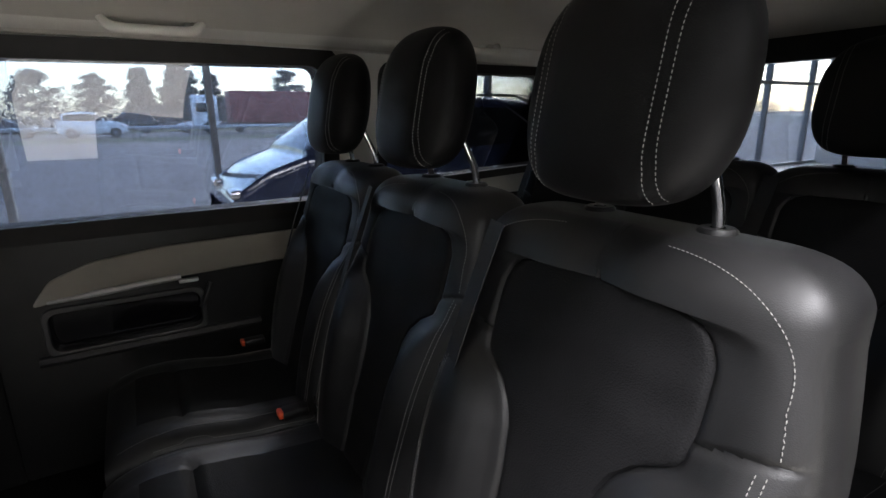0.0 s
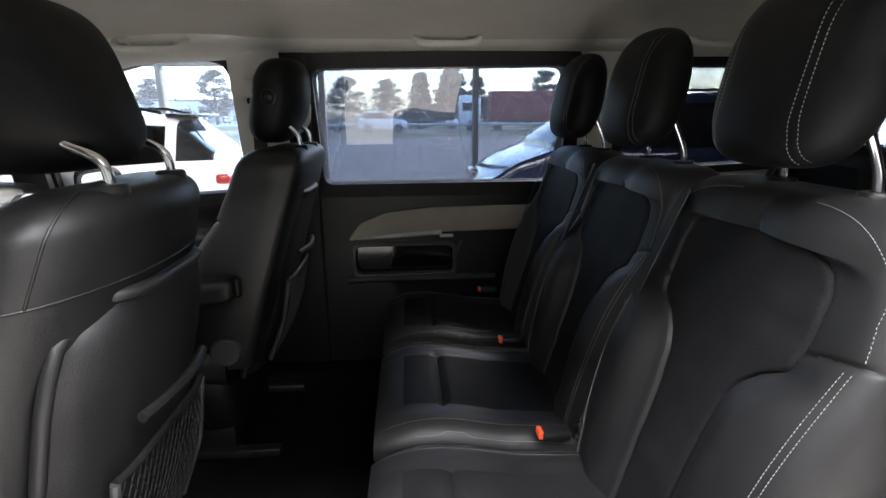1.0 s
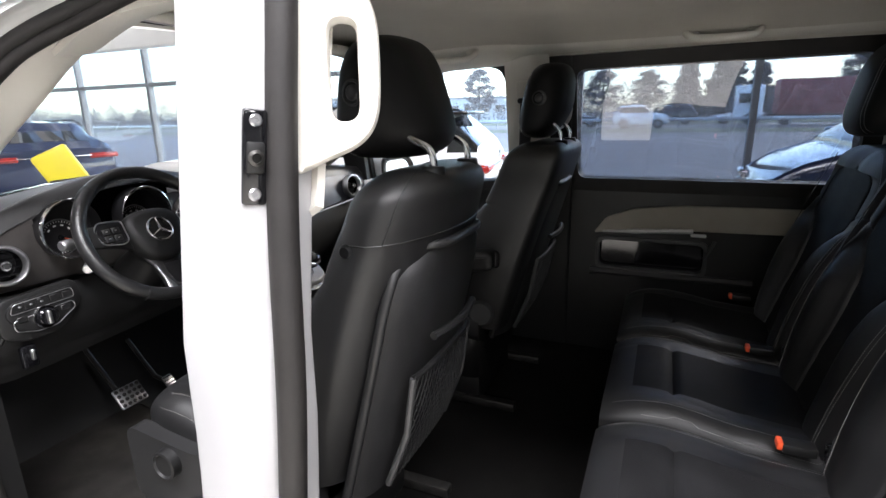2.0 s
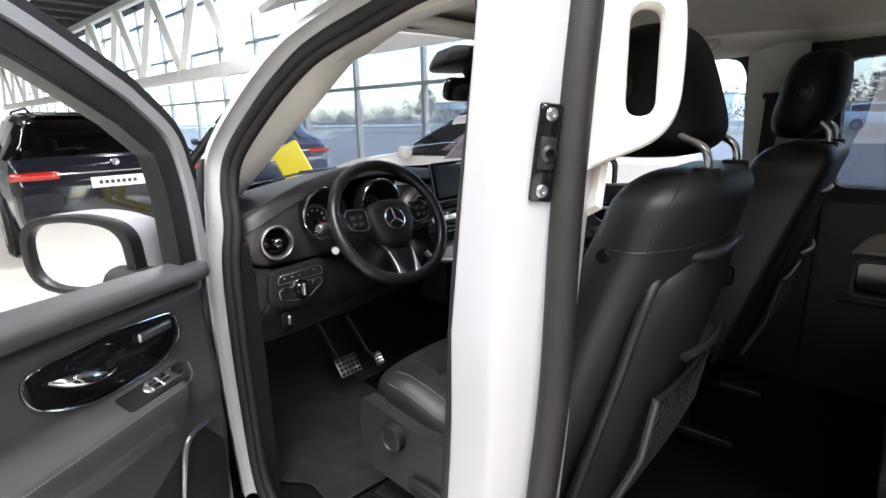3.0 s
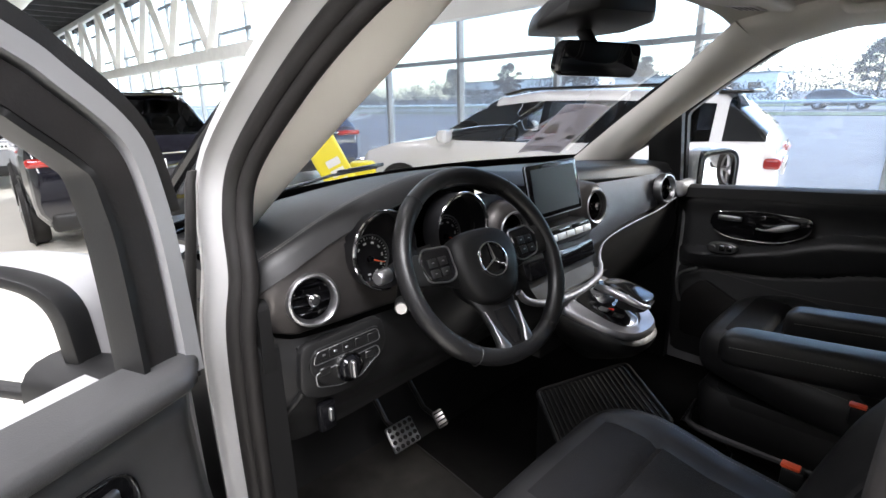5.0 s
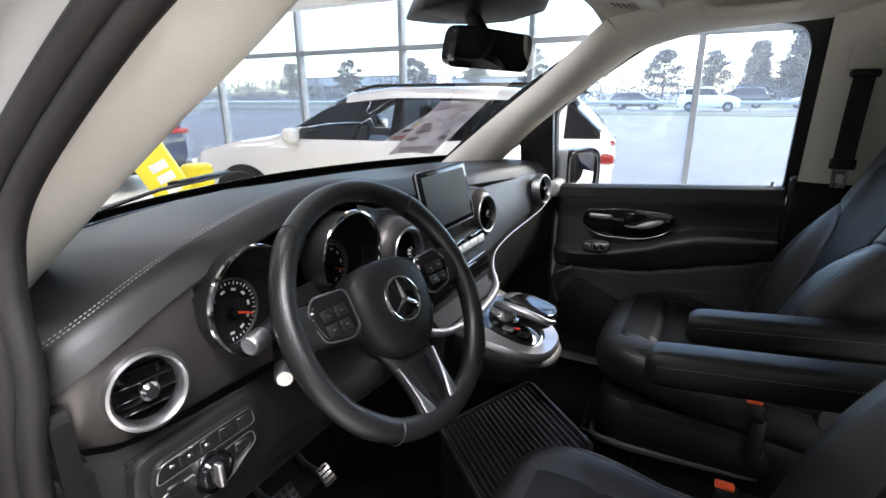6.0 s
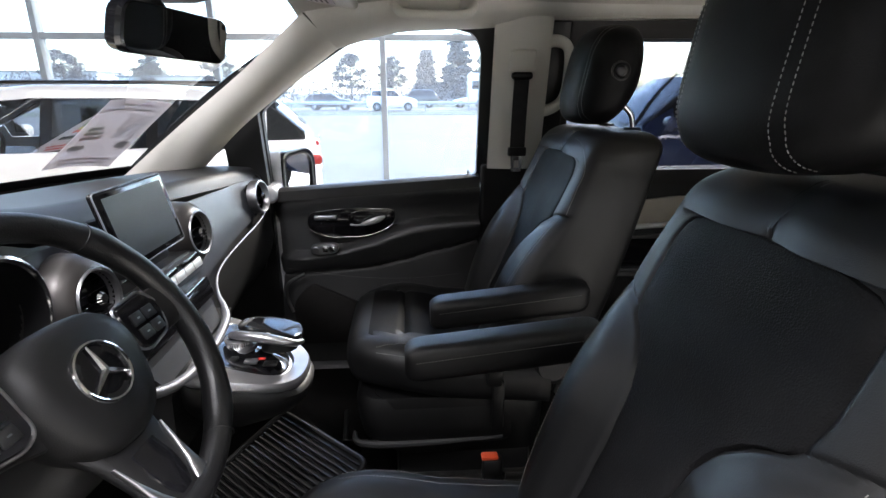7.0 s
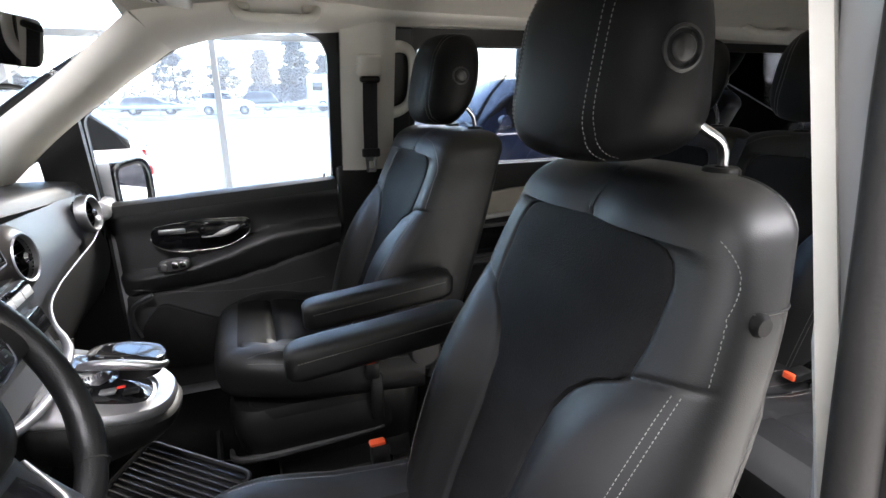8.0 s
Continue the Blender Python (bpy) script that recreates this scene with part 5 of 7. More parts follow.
# light switch panel
lsp = Matrix.Translation((-0.146, -0.647, 1.010)) @ pose(0, 0, 0, 0, -2, -3)
yz = lambda d0: (lambda a, b, d: lsp @ Vector((d0 - d, a, b)))
lsw = dp("light_switch_panel", slab(round_poly([(-0.075, 0.012), (-0.06, 0.040), (0.068, 0.046), (0.072, 0.01), (0.055, -0.015), (0.025, -0.040), (-0.02, -0.042), (-0.055, -0.022)], 0.012), [], yz(0.006), 0.02, 0.002), PLASTIC, None, "black light switch panel with a silver rotary knob")
dp("switch_surround", slab(round_poly([(-0.092, -0.034), (-0.082, 0.050), (0.080, 0.060), (0.090, 0.006), (0.060, -0.030), (0.030, -0.056), (-0.045, -0.058)], 0.022), [], yz(0.001), 0.02, 0.006), PLASTIC, lsw)
dp("panel_rim", tube(smooth_path([lsp @ Vector((0.0065, q[0], q[1])) for q in round_poly([(-0.062, -0.026), (-0.064, -0.002), (0.062, 0.010), (0.066, -0.008), (0.045, -0.020), (0.022, -0.036), (-0.02, -0.038)], 0.008, 3)], 1, True), 0.0010, 6, True), SILVER, lsw)
dp("row_rim", tube(smooth_path([lsp @ Vector((0.0068, q[0], q[1])) for q in round_poly([(-0.066, 0.014), (-0.058, 0.036), (0.064, 0.042), (0.068, 0.018)], 0.008, 3)], 1, True), 0.0009, 6, True), SILVER, lsw)
KNOB = lsp @ pose(0.006, 0.0, -0.010, 0, 90, 0)
dp("rotary_knob", lathe([(0, 0.012), (0.016, 0.012), (0.0195, 0.009), (0.021, 0.004), (0.0255, 0.003), (0.026, -0.004)], KNOB, 32), GLOSS, lsw, "gloss black rotary knob")
dp("knob_ring", lathe([(0.0235, 0.002), (0.0245, 0.0055), (0.0265, 0.005), (0.027, -0.002)], KNOB, 36), CHROME, lsw)
dp("knob_bar", box((0.020, 0.0, -0.010), (0.016, 0.0095, 0.033), 0.004, 3, lsp), SILVER, lsw, "satin silver knob grip")
for k in range(3):
    dp("switch_symbol", box((0.0075, -0.045 + 0.022 * k, 0.028), (0.002, 0.006, 0.004), 0.001, 1, lsp), SILVER, lsw)
for k in range(5):
    dp("switch_key", box((0.006, -0.050 + 0.026 * k, 0.028), (0.003, 0.023, 0.016), 0.001, 1, lsp), PLASTIC, lsw)
for yq in (-0.045, 0.045):
    dp("side_key", box((0.006, yq, -0.002), (0.004, 0.022, 0.014), 0.002, 1, lsp), PLASTIC, lsw)
# parking brake switch
pbs = Matrix.Translation((-0.158, -0.690, 0.915))
pb = dp("brake_switch", box((0, 0, 0), (0.016, 0.034, 0.056), 0.006, 2, pbs), GLOSS, None, "black brake switch with a silver tab")
dp("tab", box((0.010, 0.004, 0.004), (0.008, 0.008, 0.026), 0.002, 1, pbs), SILVER, pb)

# stalks and ignition
for pts, tip, nm in (([(-0.16, -0.47, 1.165), (-0.12, -0.53, 1.164), (-0.097, -0.585, 1.162)], (-0.093, -0.604, 1.162), "control_stalk"), ([(-0.16, -0.50, 1.10), (-0.11, -0.545, 1.096)], (-0.082, -0.572, 1.094), "ignition_barrel")):
    st = dp(nm, tube(pts, 0.012, 12), PLASTIC, None, "black stalk with a silver tip")
    d = (Vector(tip) - Vector(pts[-1])).normalized()
    q = d.to_track_quat("Z", "Y").to_matrix().to_4x4()
    dp("tip", lathe([(0.0, 0.026), (0.010, 0.026), (0.013, 0.022), (0.0135, 0.0)], Matrix.Translation(pts[-1]) @ q, 18), SILVER, st, "silver stalk tip")

# steering wheel
WHEEL = Matrix.Translation((-0.014, -0.428, 1.163)) @ pose(0, 0, 0, 0, 0, -6) @ pose(0, 0, 0, 0, 60, 0) @ Matrix.Scale(0.920, 4)
wh = thing("steering_wheel", WHEEL, "black leather three-spoke steering wheel with silver accents", "steering wheel")
# local z points at the driver, local x down the wheel, local y across
R = 0.183
rings = []
for k in range(96):
    q = 2 * math.pi * k / 96
    flat = 1.0 - 0.02 * max(0, math.cos(q)) ** 4
    c, s_ = math.cos(q), math.sin(q)
    rr = 0.0165 + 0.0018 * math.exp(-((abs(((q / (2 * math.pi)) * 4) % 1 - 0.5) - 0.0) / 0.08) ** 2)
    rings.append([Vector(((R * flat + rr * math.cos(a)) * c, (R * flat + rr * math.cos(a)) * s_, rr * 1.12 * math.sin(a))) for a in [2 * math.pi * j / 14 for j in range(14)]])
rings.append(rings[0])
bm = loft(rings, True, False)
bmesh.ops.remove_doubles(bm, verts=bm.verts, dist=1e-6)
part("rim", bm, RIM_LEATHER, wh)
for q in (0.55, 2.45, 3.83, 5.73):
    part("rim_seam", tube([Vector(((R + 0.0178 * math.cos(a)) * math.cos(q), (R + 0.0178 * math.cos(a)) * math.sin(q), 0.0195 * math.sin(a))) for a in [2 * math.pi * j / 18 for j in range(18)]], 0.0012, 5, True), PLASTIC, wh)
HUB = [p * 0.97 for p in round_poly([(-0.072, -0.055), (-0.072, 0.055), (-0.03, 0.088), (0.045, 0.070), (0.085, 0.035), (0.085, -0.035), (0.045, -0.070), (-0.03, -0.088)], 0.045, 6)]
part("hub", loft([[Vector((p.x * w, p.y * w, z)) for p in HUB] for w, z in ((0.86, -0.055), (0.98, -0.035), (1.0, -0.012), (0.97, 0.004), (0.90, 0.013), (0.70, 0.019), (0.3, 0.0215))]), HUB_SKIN, wh, "soft black airbag cover")
part("badge_ring", tube([Vector((0.033 * math.cos(q), 0.033 * math.sin(q), 0.0225)) for q in [2 * math.pi * k / 40 for k in range(40)]], 0.0028, 8, True), CHROME, wh, "plain round chrome badge")
part("badge_disc", lathe([(0.033, 0.016), (0.031, 0.021), (0.0, 0.0235)], Matrix.Identity(4), 32), GLOSS, wh)
for k in range(3):
    q = math.pi + k * 2 * math.pi / 3
    part("badge_bar", add_tube(bmesh.new(), [(0, 0, 0.025), (0.016 * math.cos(q), 0.016 * math.sin(q), 0.0245), (0.031 * math.cos(q), 0.031 * math.sin(q), 0.0235)], [0.004, 0.0026, 0.0012], 6), CHROME, wh)
for s in (-1, 1):
    part("spoke", loft([[Vector((x0 + q[0], s * y, z + q[1])) for q in superring(w, 0.011, 16, 3)] for y, x0, w, z in ((0.06, -0.005, 0.040, -0.02), (0.10, -0.012, 0.034, -0.012), (0.15, -0.018, 0.030, -0.006), (0.178, -0.02, 0.030, 0.0))]), PLASTIC, wh)
    pod = part("key_pod", loft([[Vector((q[0], s * q[1], z)) for q in [(p.x * w - 0.014, 0.112 + p.y * w) for p in round_poly([(-0.034, -0.034), (-0.038, 0.024), (-0.014, 0.040), (0.022, 0.028), (0.030, -0.016), (0.022, -0.034)], 0.010, 4)]] for w, z in ((1.0, -0.012), (1.0, 0.002), (0.9, 0.006))]), GLOSS, wh, "gloss black key pod with a silver edge")
    part("pod_edge", tube([Vector((p.x * 1.02 - 0.014, s * (0.112 + p.y * 1.02), 0.003)) for p in round_poly([(-0.034, -0.034), (-0.038, 0.024), (-0.014, 0.040), (0.022, 0.028), (0.030, -0.016), (0.022, -0.034)], 0.010, 4)], 0.0018, 6, True), SILVER, pod)
    for a in range(2):
        for b in range(2):
            part("key", box((-0.024 + 0.020 * b, s * (0.102 + 0.023 * a), 0.007), (0.016, 0.020, 0.003), 0.002, 2), PLASTIC, pod)
            part("key_mark", box((-0.024 + 0.020 * b, s * (0.102 + 0.023 * a), 0.0088), (0.0018, 0.0045, 0.0006)), SILVER, pod)
    part("spoke_trim", loft([[Vector((x, s * y + q[0], z + q[1])) for q in superring(w, 0.0035, 14, 2.6)] for x, y, w, z in ((0.088, 0.042, 0.0014, -0.006), (0.115, 0.0375, 0.0026, -0.001), (0.140, 0.0335, 0.006, 0.004), (0.158, 0.030, 0.011, 0.0065), (0.171, 0.029, 0.013, 0.007))]), SILVER, wh, "satin silver spoke edge")
part("lower_spoke", loft([[Vector((x, q[0], z + q[1])) for q in superring(w, 0.011, 24, 3.2)] for x, w, z in ((0.05, 0.058, -0.024), (0.085, 0.046, -0.015), (0.12, 0.040, -0.009), (0.15, 0.040, -0.005), (0.178, 0.050, 0.0))]), HUB_SKIN, wh)
part("spoke_recess", loft([[Vector((x, q[0], z + q[1])) for q in superring(w, 0.003, 16, 3.0)] for x, w, z in ((0.092, 0.020, -0.004), (0.12, 0.022, 0.0015), (0.145, 0.018, 0.0055), (0.160, 0.010, 0.007))]), GLOSS, wh, "gloss black recess")
part("column", tube([(0.03, 0, -0.03), (0.05, 0, -0.09), (0.06, 0, -0.17)], [0.05, 0.06, 0.07], 18), PLASTIC, wh)

# console that juts out below the centre stack
con = thing("centre_console", pose(0, 0.05, 0.9), "black centre console with a silver-edged control deck", "console")
CB = Vector((0, 0.05, 0.9))


def cp(name, bm, material, parent=None, label="", smooth=True):
    bmesh.ops.translate(bm, vec=-CB, verts=bm.verts)
    return part(name, bm, material, parent or con, label, smooth)


DECK = round_poly([(-0.13, -0.070), (-0.03, -0.055), (0.045, -0.030), (0.084, 0.015), (0.088, 0.105), (0.052, 0.155), (-0.03, 0.185), (-0.13, 0.20)], 0.04, 6)
deckz = lambda x, z: z - 0.012 - 0.30 * x
cp("body", loft([[Vector((p.x * w - 0.16 * (1 - w), 0.05 + (p.y - 0.05) * w, deckz(p.x, z))) for p in DECK] for w, z in ((0.50, 0.815), (0.74, 0.838), (0.92, 0.860), (0.995, 0.878), (1.02, 0.890), (1.03, 0.902), (1.0, 0.912))]), PLASTIC, None, "black console body")
cp("deck_edge", loft([[Vector((p.x * w, 0.05 + (p.y - 0.05) * w, deckz(p.x, z))) for p in DECK] for w, z in ((0.98, 0.912), (1.01, 0.918), (1.0, 0.926), (0.97, 0.931), (0.66, 0.936), (0.63, 0.930))], True, True), DECK_METAL, None, "satin silver deck")
cp("deck_top", loft([[Vector((p.x * w - 0.005, 0.05 + (p.y - 0.05) * w, deckz(p.x, z))) for p in DECK] for w, z in ((0.62, 0.926), (0.62, 0.934), (0.60, 0.936))]), GLOSS)
ROT = Matrix.Translation((-0.052, 0.072, 0.936))
cp("rotary", lathe([(0, 0.024), (0.021, 0.024), (0.026, 0.021), (0.0275, 0.012), (0.030, 0.008), (0.036, 0.006), (0.038, 0)], ROT, 40), SILVER, None, "ribbed silver rotary controller")
bm = bmesh.new()
for k in range(40):
    add_box(bm, (0.0276, 0, 0.014), (0.0016, 0.0018, 0.010), 0, 1, ROT @ Matrix.Rotation(2 * math.pi * k / 40, 4, "Z"))
cp("rotary_ribs", bm, CHROME, None, "", False)
cp("rotary_cap", lathe([(0, 0.0275), (0.016, 0.0275), (0.018, 0.024)], ROT, 28), GLOSS)
cp("touchpad", loft([[Vector((x, yc + q[0], z + q[1])) for q in superring(0.041 * w, 0.006, 28, 3.2)] for x, yc, w, z in [(-0.052, 0.098, 0.30, 0.973), (-0.044, 0.096, 0.62, 0.9755), (-0.025, 0.092, 0.86, 0.977), (0.01, 0.088, 0.98, 0.975), (0.045, 0.085, 1.0, 0.967), (0.064, 0.084, 0.94, 0.961), (0.073, 0.083, 0.70, 0.957), (0.076, 0.083, 0.3, 0.955)]]), GLOSS, None, "gloss black touch pad")
arc_ = smooth_path([(-0.060, 0.066, 0.966), (-0.035, 0.052, 0.972), (0.0, 0.043, 0.971), (0.040, 0.042, 0.963), (0.068, 0.050, 0.953), (0.079, 0.072, 0.946)], 6)
cp("hand_rest_edge", tube(arc_, [0.0045 + 0.0055 * math.sin(math.pi * min(1.0, 0.15 + 0.85 * k / (len(arc_) - 1))) for k in range(len(arc_))], 12), SILVER, None, "satin silver hand rest edge")
cp("hand_rest", loft([[Vector((x, yc + q[0], z + q[1])) for q in superring(0.040 * w, 0.007, 24, 3.0)] for x, yc, w, z in [(-0.045, 0.090, 0.55, 0.964), (-0.02, 0.088, 0.85, 0.966), (0.02, 0.085, 1.0, 0.962), (0.055, 0.083, 1.0, 0.953), (0.072, 0.082, 0.8, 0.947)]]), SILVER)
cp("hand_rest_foot", loft([[Vector((0.03 + q[0], 0.085 + q[1], z)) for q in superring(0.034 * w, 0.030 * w, 20, 2.6)] for w, z in ((1.1, 0.930), (1.0, 0.945), (0.95, 0.960))]), PLASTIC)
for k in range(4):
    cp("key", box((-0.080 + 0.034 * k, 0.004 + 0.008 * k, deckz(-0.080 + 0.034 * k, 0.940)), (0.026, 0.018, 0.006), 0.002), SILVER if k % 2 == 0 else PLASTIC)
cp("red_key", box((0.012, 0.012, 0.941), (0.014, 0.006, 0.003), 0.001), RED)
cp("neck", loft([[Vector((x, 0.05 + y * w, z)) for y in (-0.15, -0.075, 0, 0.075, 0.15)] + [Vector((x - 0.12, 0.05 + 0.15 * w, z)), Vector((x - 0.12, 0.05 - 0.15 * w, z))] for x, w, z in ((-0.10, 1.0, 0.97), (-0.11, 1.0, 0.93), (-0.12, 0.95, 0.80))]), PLASTIC, None, "", False)
# ribbed tray in the gap below, and pedals
TRAY = Matrix.Translation((0.013, 0.117, FLOOR)) @ Matrix.Rotation(radians(-42), 4, "Z")
tray = thing("storage_bin", TRAY, "ribbed black storage bin standing between the front seats", "bin")
BIN = lambda x, y: 0.33 + 0.30 * min(0.0, y)
part("bin_body", loft([[Vector((x, y, z if z < 0.1 else BIN(x, y) - 0.004)) for x, y in round_poly([(0.0, 0.0), (0.265, 0.0), (0.265, -0.24), (0.0, -0.24)], 0.02, 4)] for z in (0.0, 0.02, 0.3)]), PLASTIC, tray)
part("bin_rim", tube([Vector((x, y, BIN(x, y))) for x, y in round_poly([(0.0, 0.0), (0.265, 0.0), (0.265, -0.24), (0.0, -0.24)], 0.02, 4)], 0.006, 8, True), PLASTIC, tray, "raised rounded rim")
for k in range(20):
    y = -0.012 - 0.0115 * k
    part("rib", tube([(0.008, y, BIN(0, y) - 0.001), (0.257, y, BIN(0, y) - 0.001)], 0.0032, 6), PLASTIC, tray)
for px, py, pz, w, h, nm in ((-0.385, -0.340, 0.572, 0.070, 0.050, "brake_pedal"), (-0.40, -0.186, 0.537, 0.028, 0.036, "accelerator_pedal")):
    pm = pose(px, py, pz, 0, 50, 0)
    pd = thing(nm, pm, "steel pedal with black rubber studs", "pedal", "pedals")
    part("pad", box((0, 0, 0), (h * 1.4, w * 1.3, 0.010), 0.008), SILVER, pd)
    for a in range(4):
        for b in range(5):
            part("stud", lathe([(0, 0.004), (w * 0.07, 0.004), (w * 0.09, 0)], Matrix.Translation((h * (-0.51 + 0.34 * a), -w * 0.50 + w * 0.25 * b, 0.005)), 10), RUBBER, pd)
    part("arm", tube([(0, 0, -0.006), (-0.05, 0, -0.05), (-0.22, 0, -0.06)], 0.008, 8), STEEL, pd)
fm = thing("floor_mat", pose(-0.30, -0.48, FLOOR - 0.012), "dark felt floor mat in the driver's footwell", "mat")
part("felt", slab(round_poly([(-0.28, -0.24), (0.10, -0.26), (0.16, -0.20), (0.30, -0.22), (0.34, 0.22), (-0.24, 0.26)], 0.05), [], lambda a, b, d: Vector((a, b, 0.012 - d + 0.30 * max(0, -a - 0.14))), 0.010, 0.003), MATTE_GREY, fm)
part("binding", tube([Vector((p.x, p.y, 0.010 + 0.30 * max(0, -p.x - 0.14))) for p in round_poly([(-0.28, -0.24), (0.10, -0.26), (0.16, -0.20), (0.30, -0.22), (0.34, 0.22), (-0.24, 0.26)], 0.05)], 0.004, 6, True), RUBBER, fm)

# price sheet lying against the windscreen
sheet_thing = thing("price_sheet", pose(-0.62, 0.46, 1.246), "white printed price sheet leaning on the windscreen", "paper")
PA, PU, PV = Vector((0, 0, 0.0)), Vector((0.075, 0.16, -0.012)), Vector((0.204, -0.005, 0.170))
pnt = lambda u, v, k=0.0: PA + PU * u + PV * v + Vector((0.0, 0.0, 0.006 * math.sin(math.pi * u))) + PV.cross(PU).normalized() * k
part("leaf", sheet(lambda u, v: pnt(u, v), 8, 8, 0.0008), PAPER, sheet_thing)
GREEN = mat("print_green", (0.1, 0.45, 0.12), 0.8)
for k, (u, v, w, h, m_) in enumerate([(0.5, 0.93, 0.5, 0.03, RED), (0.45, 0.86, 0.7, 0.02, PLASTIC_GREY), (0.22, 0.58, 0.22, 0.05, GREEN), (0.26, 0.51, 0.28, 0.05, YELLOW), (0.28, 0.44, 0.32, 0.05, ORANGE), (0.2, 0.30, 0.22, 0.07, GLOSS), (0.85, 0.35, 0.16, 0.10, GLOSS), (0.5, 0.12, 0.8, 0.03, RED), (0.5, 0.06, 0.7, 0.03, RED)]):
    part("print_block", sheet(lambda a, b, u=u, v=v, w=w, h=h: pnt(u + (a - 0.5) * w, v + (b - 0.5) * h, 0.0012), 2, 1, 0.0003), m_, sheet_thing)
for k in range(9):
    part("print_line", sheet(lambda a, b, k=k: pnt(0.55 + 0.36 * a, 0.45 + 0.04 * k + 0.012 * b, 0.0012), 2, 1, 0.0003), PLASTIC_GREY, sheet_thing)
# wiper
wip = thing("wiper", pose(-0.80, -0.15, 1.22), "black windscreen wiper at rest", "wiper")
part("arm", tube([(0.16, -0.42, 0.0), (0.03, -0.10, 0.012), (-0.01, 0.10, 0.012)], [0.006, 0.0045, 0.004], 8), GLOSS, wip)
part("blade", box((-0.02, 0.06, 0.012), (0.012, 0.22, 0.013), 0.004, 2, pose(0, 0, 0, 0, 0, 12)), GLOSS, wip)

# ---- doors ----
DOOR_LINE = [(0.45, 0.0), (0.60, 0.020), (0.75, 0.032), (0.84, 0.030), (0.865, 0.036), (0.978, 0.021), (1.05, 0.018), (1.094, 0.022)]
ARM_LINE = [(0.840, 0.0), (0.875, 0.018), (0.905, 0.042), (0.935, 0.052), (0.950, 0.053), (0.956, 0.049), (0.968, 0.026), (0.982, 0.003), (0.990, 0.0)]

ARM_TOP = [(0.0, 0.870), (0.10, 0.886), (0.22, 0.903), (0.345, 0.935), (0.43, 0.968), (0.50, 0.988), (0.60, 0.998), (0.75, 1.002)]
ARM_FOOT = [(0.0, 0.800), (0.12, 0.812), (0.335, 0.826), (0.45, 0.850), (0.58, 0.885), (0.75, 0.925)]


def open_door_face(a, v, length):
    """Depth of the moulded trim of the open door: a soft roll at the top, a ledge for the arm below."""
    u = a / length
    top, crease = 1.152 + 0.05 * u, 1.107 + 0.038 * u
    z = 0.45 + (top - 0.45) * v
    if z > crease:
        q = (z - crease) / (top - crease)
        d = 0.006 + 0.040 * max(0.0, 1 - abs(2 * q - 1) ** 3.0) - 0.03 * max(0.0, q - 0.88) / 0.12
    else:
        d = lerp_table(DOOR_LINE, z)[0] - 0.014 * math.exp(-((z - crease) / 0.008) ** 2)
        k = min(1.0, max(0.0, (a - 0.135) / 0.05))
        d += lerp_table(ARM_LINE, z)[0] * k * k * (3 - 2 * k)
    d -= 0.035 * math.exp(-(a / 0.025) ** 2)
    return d, z


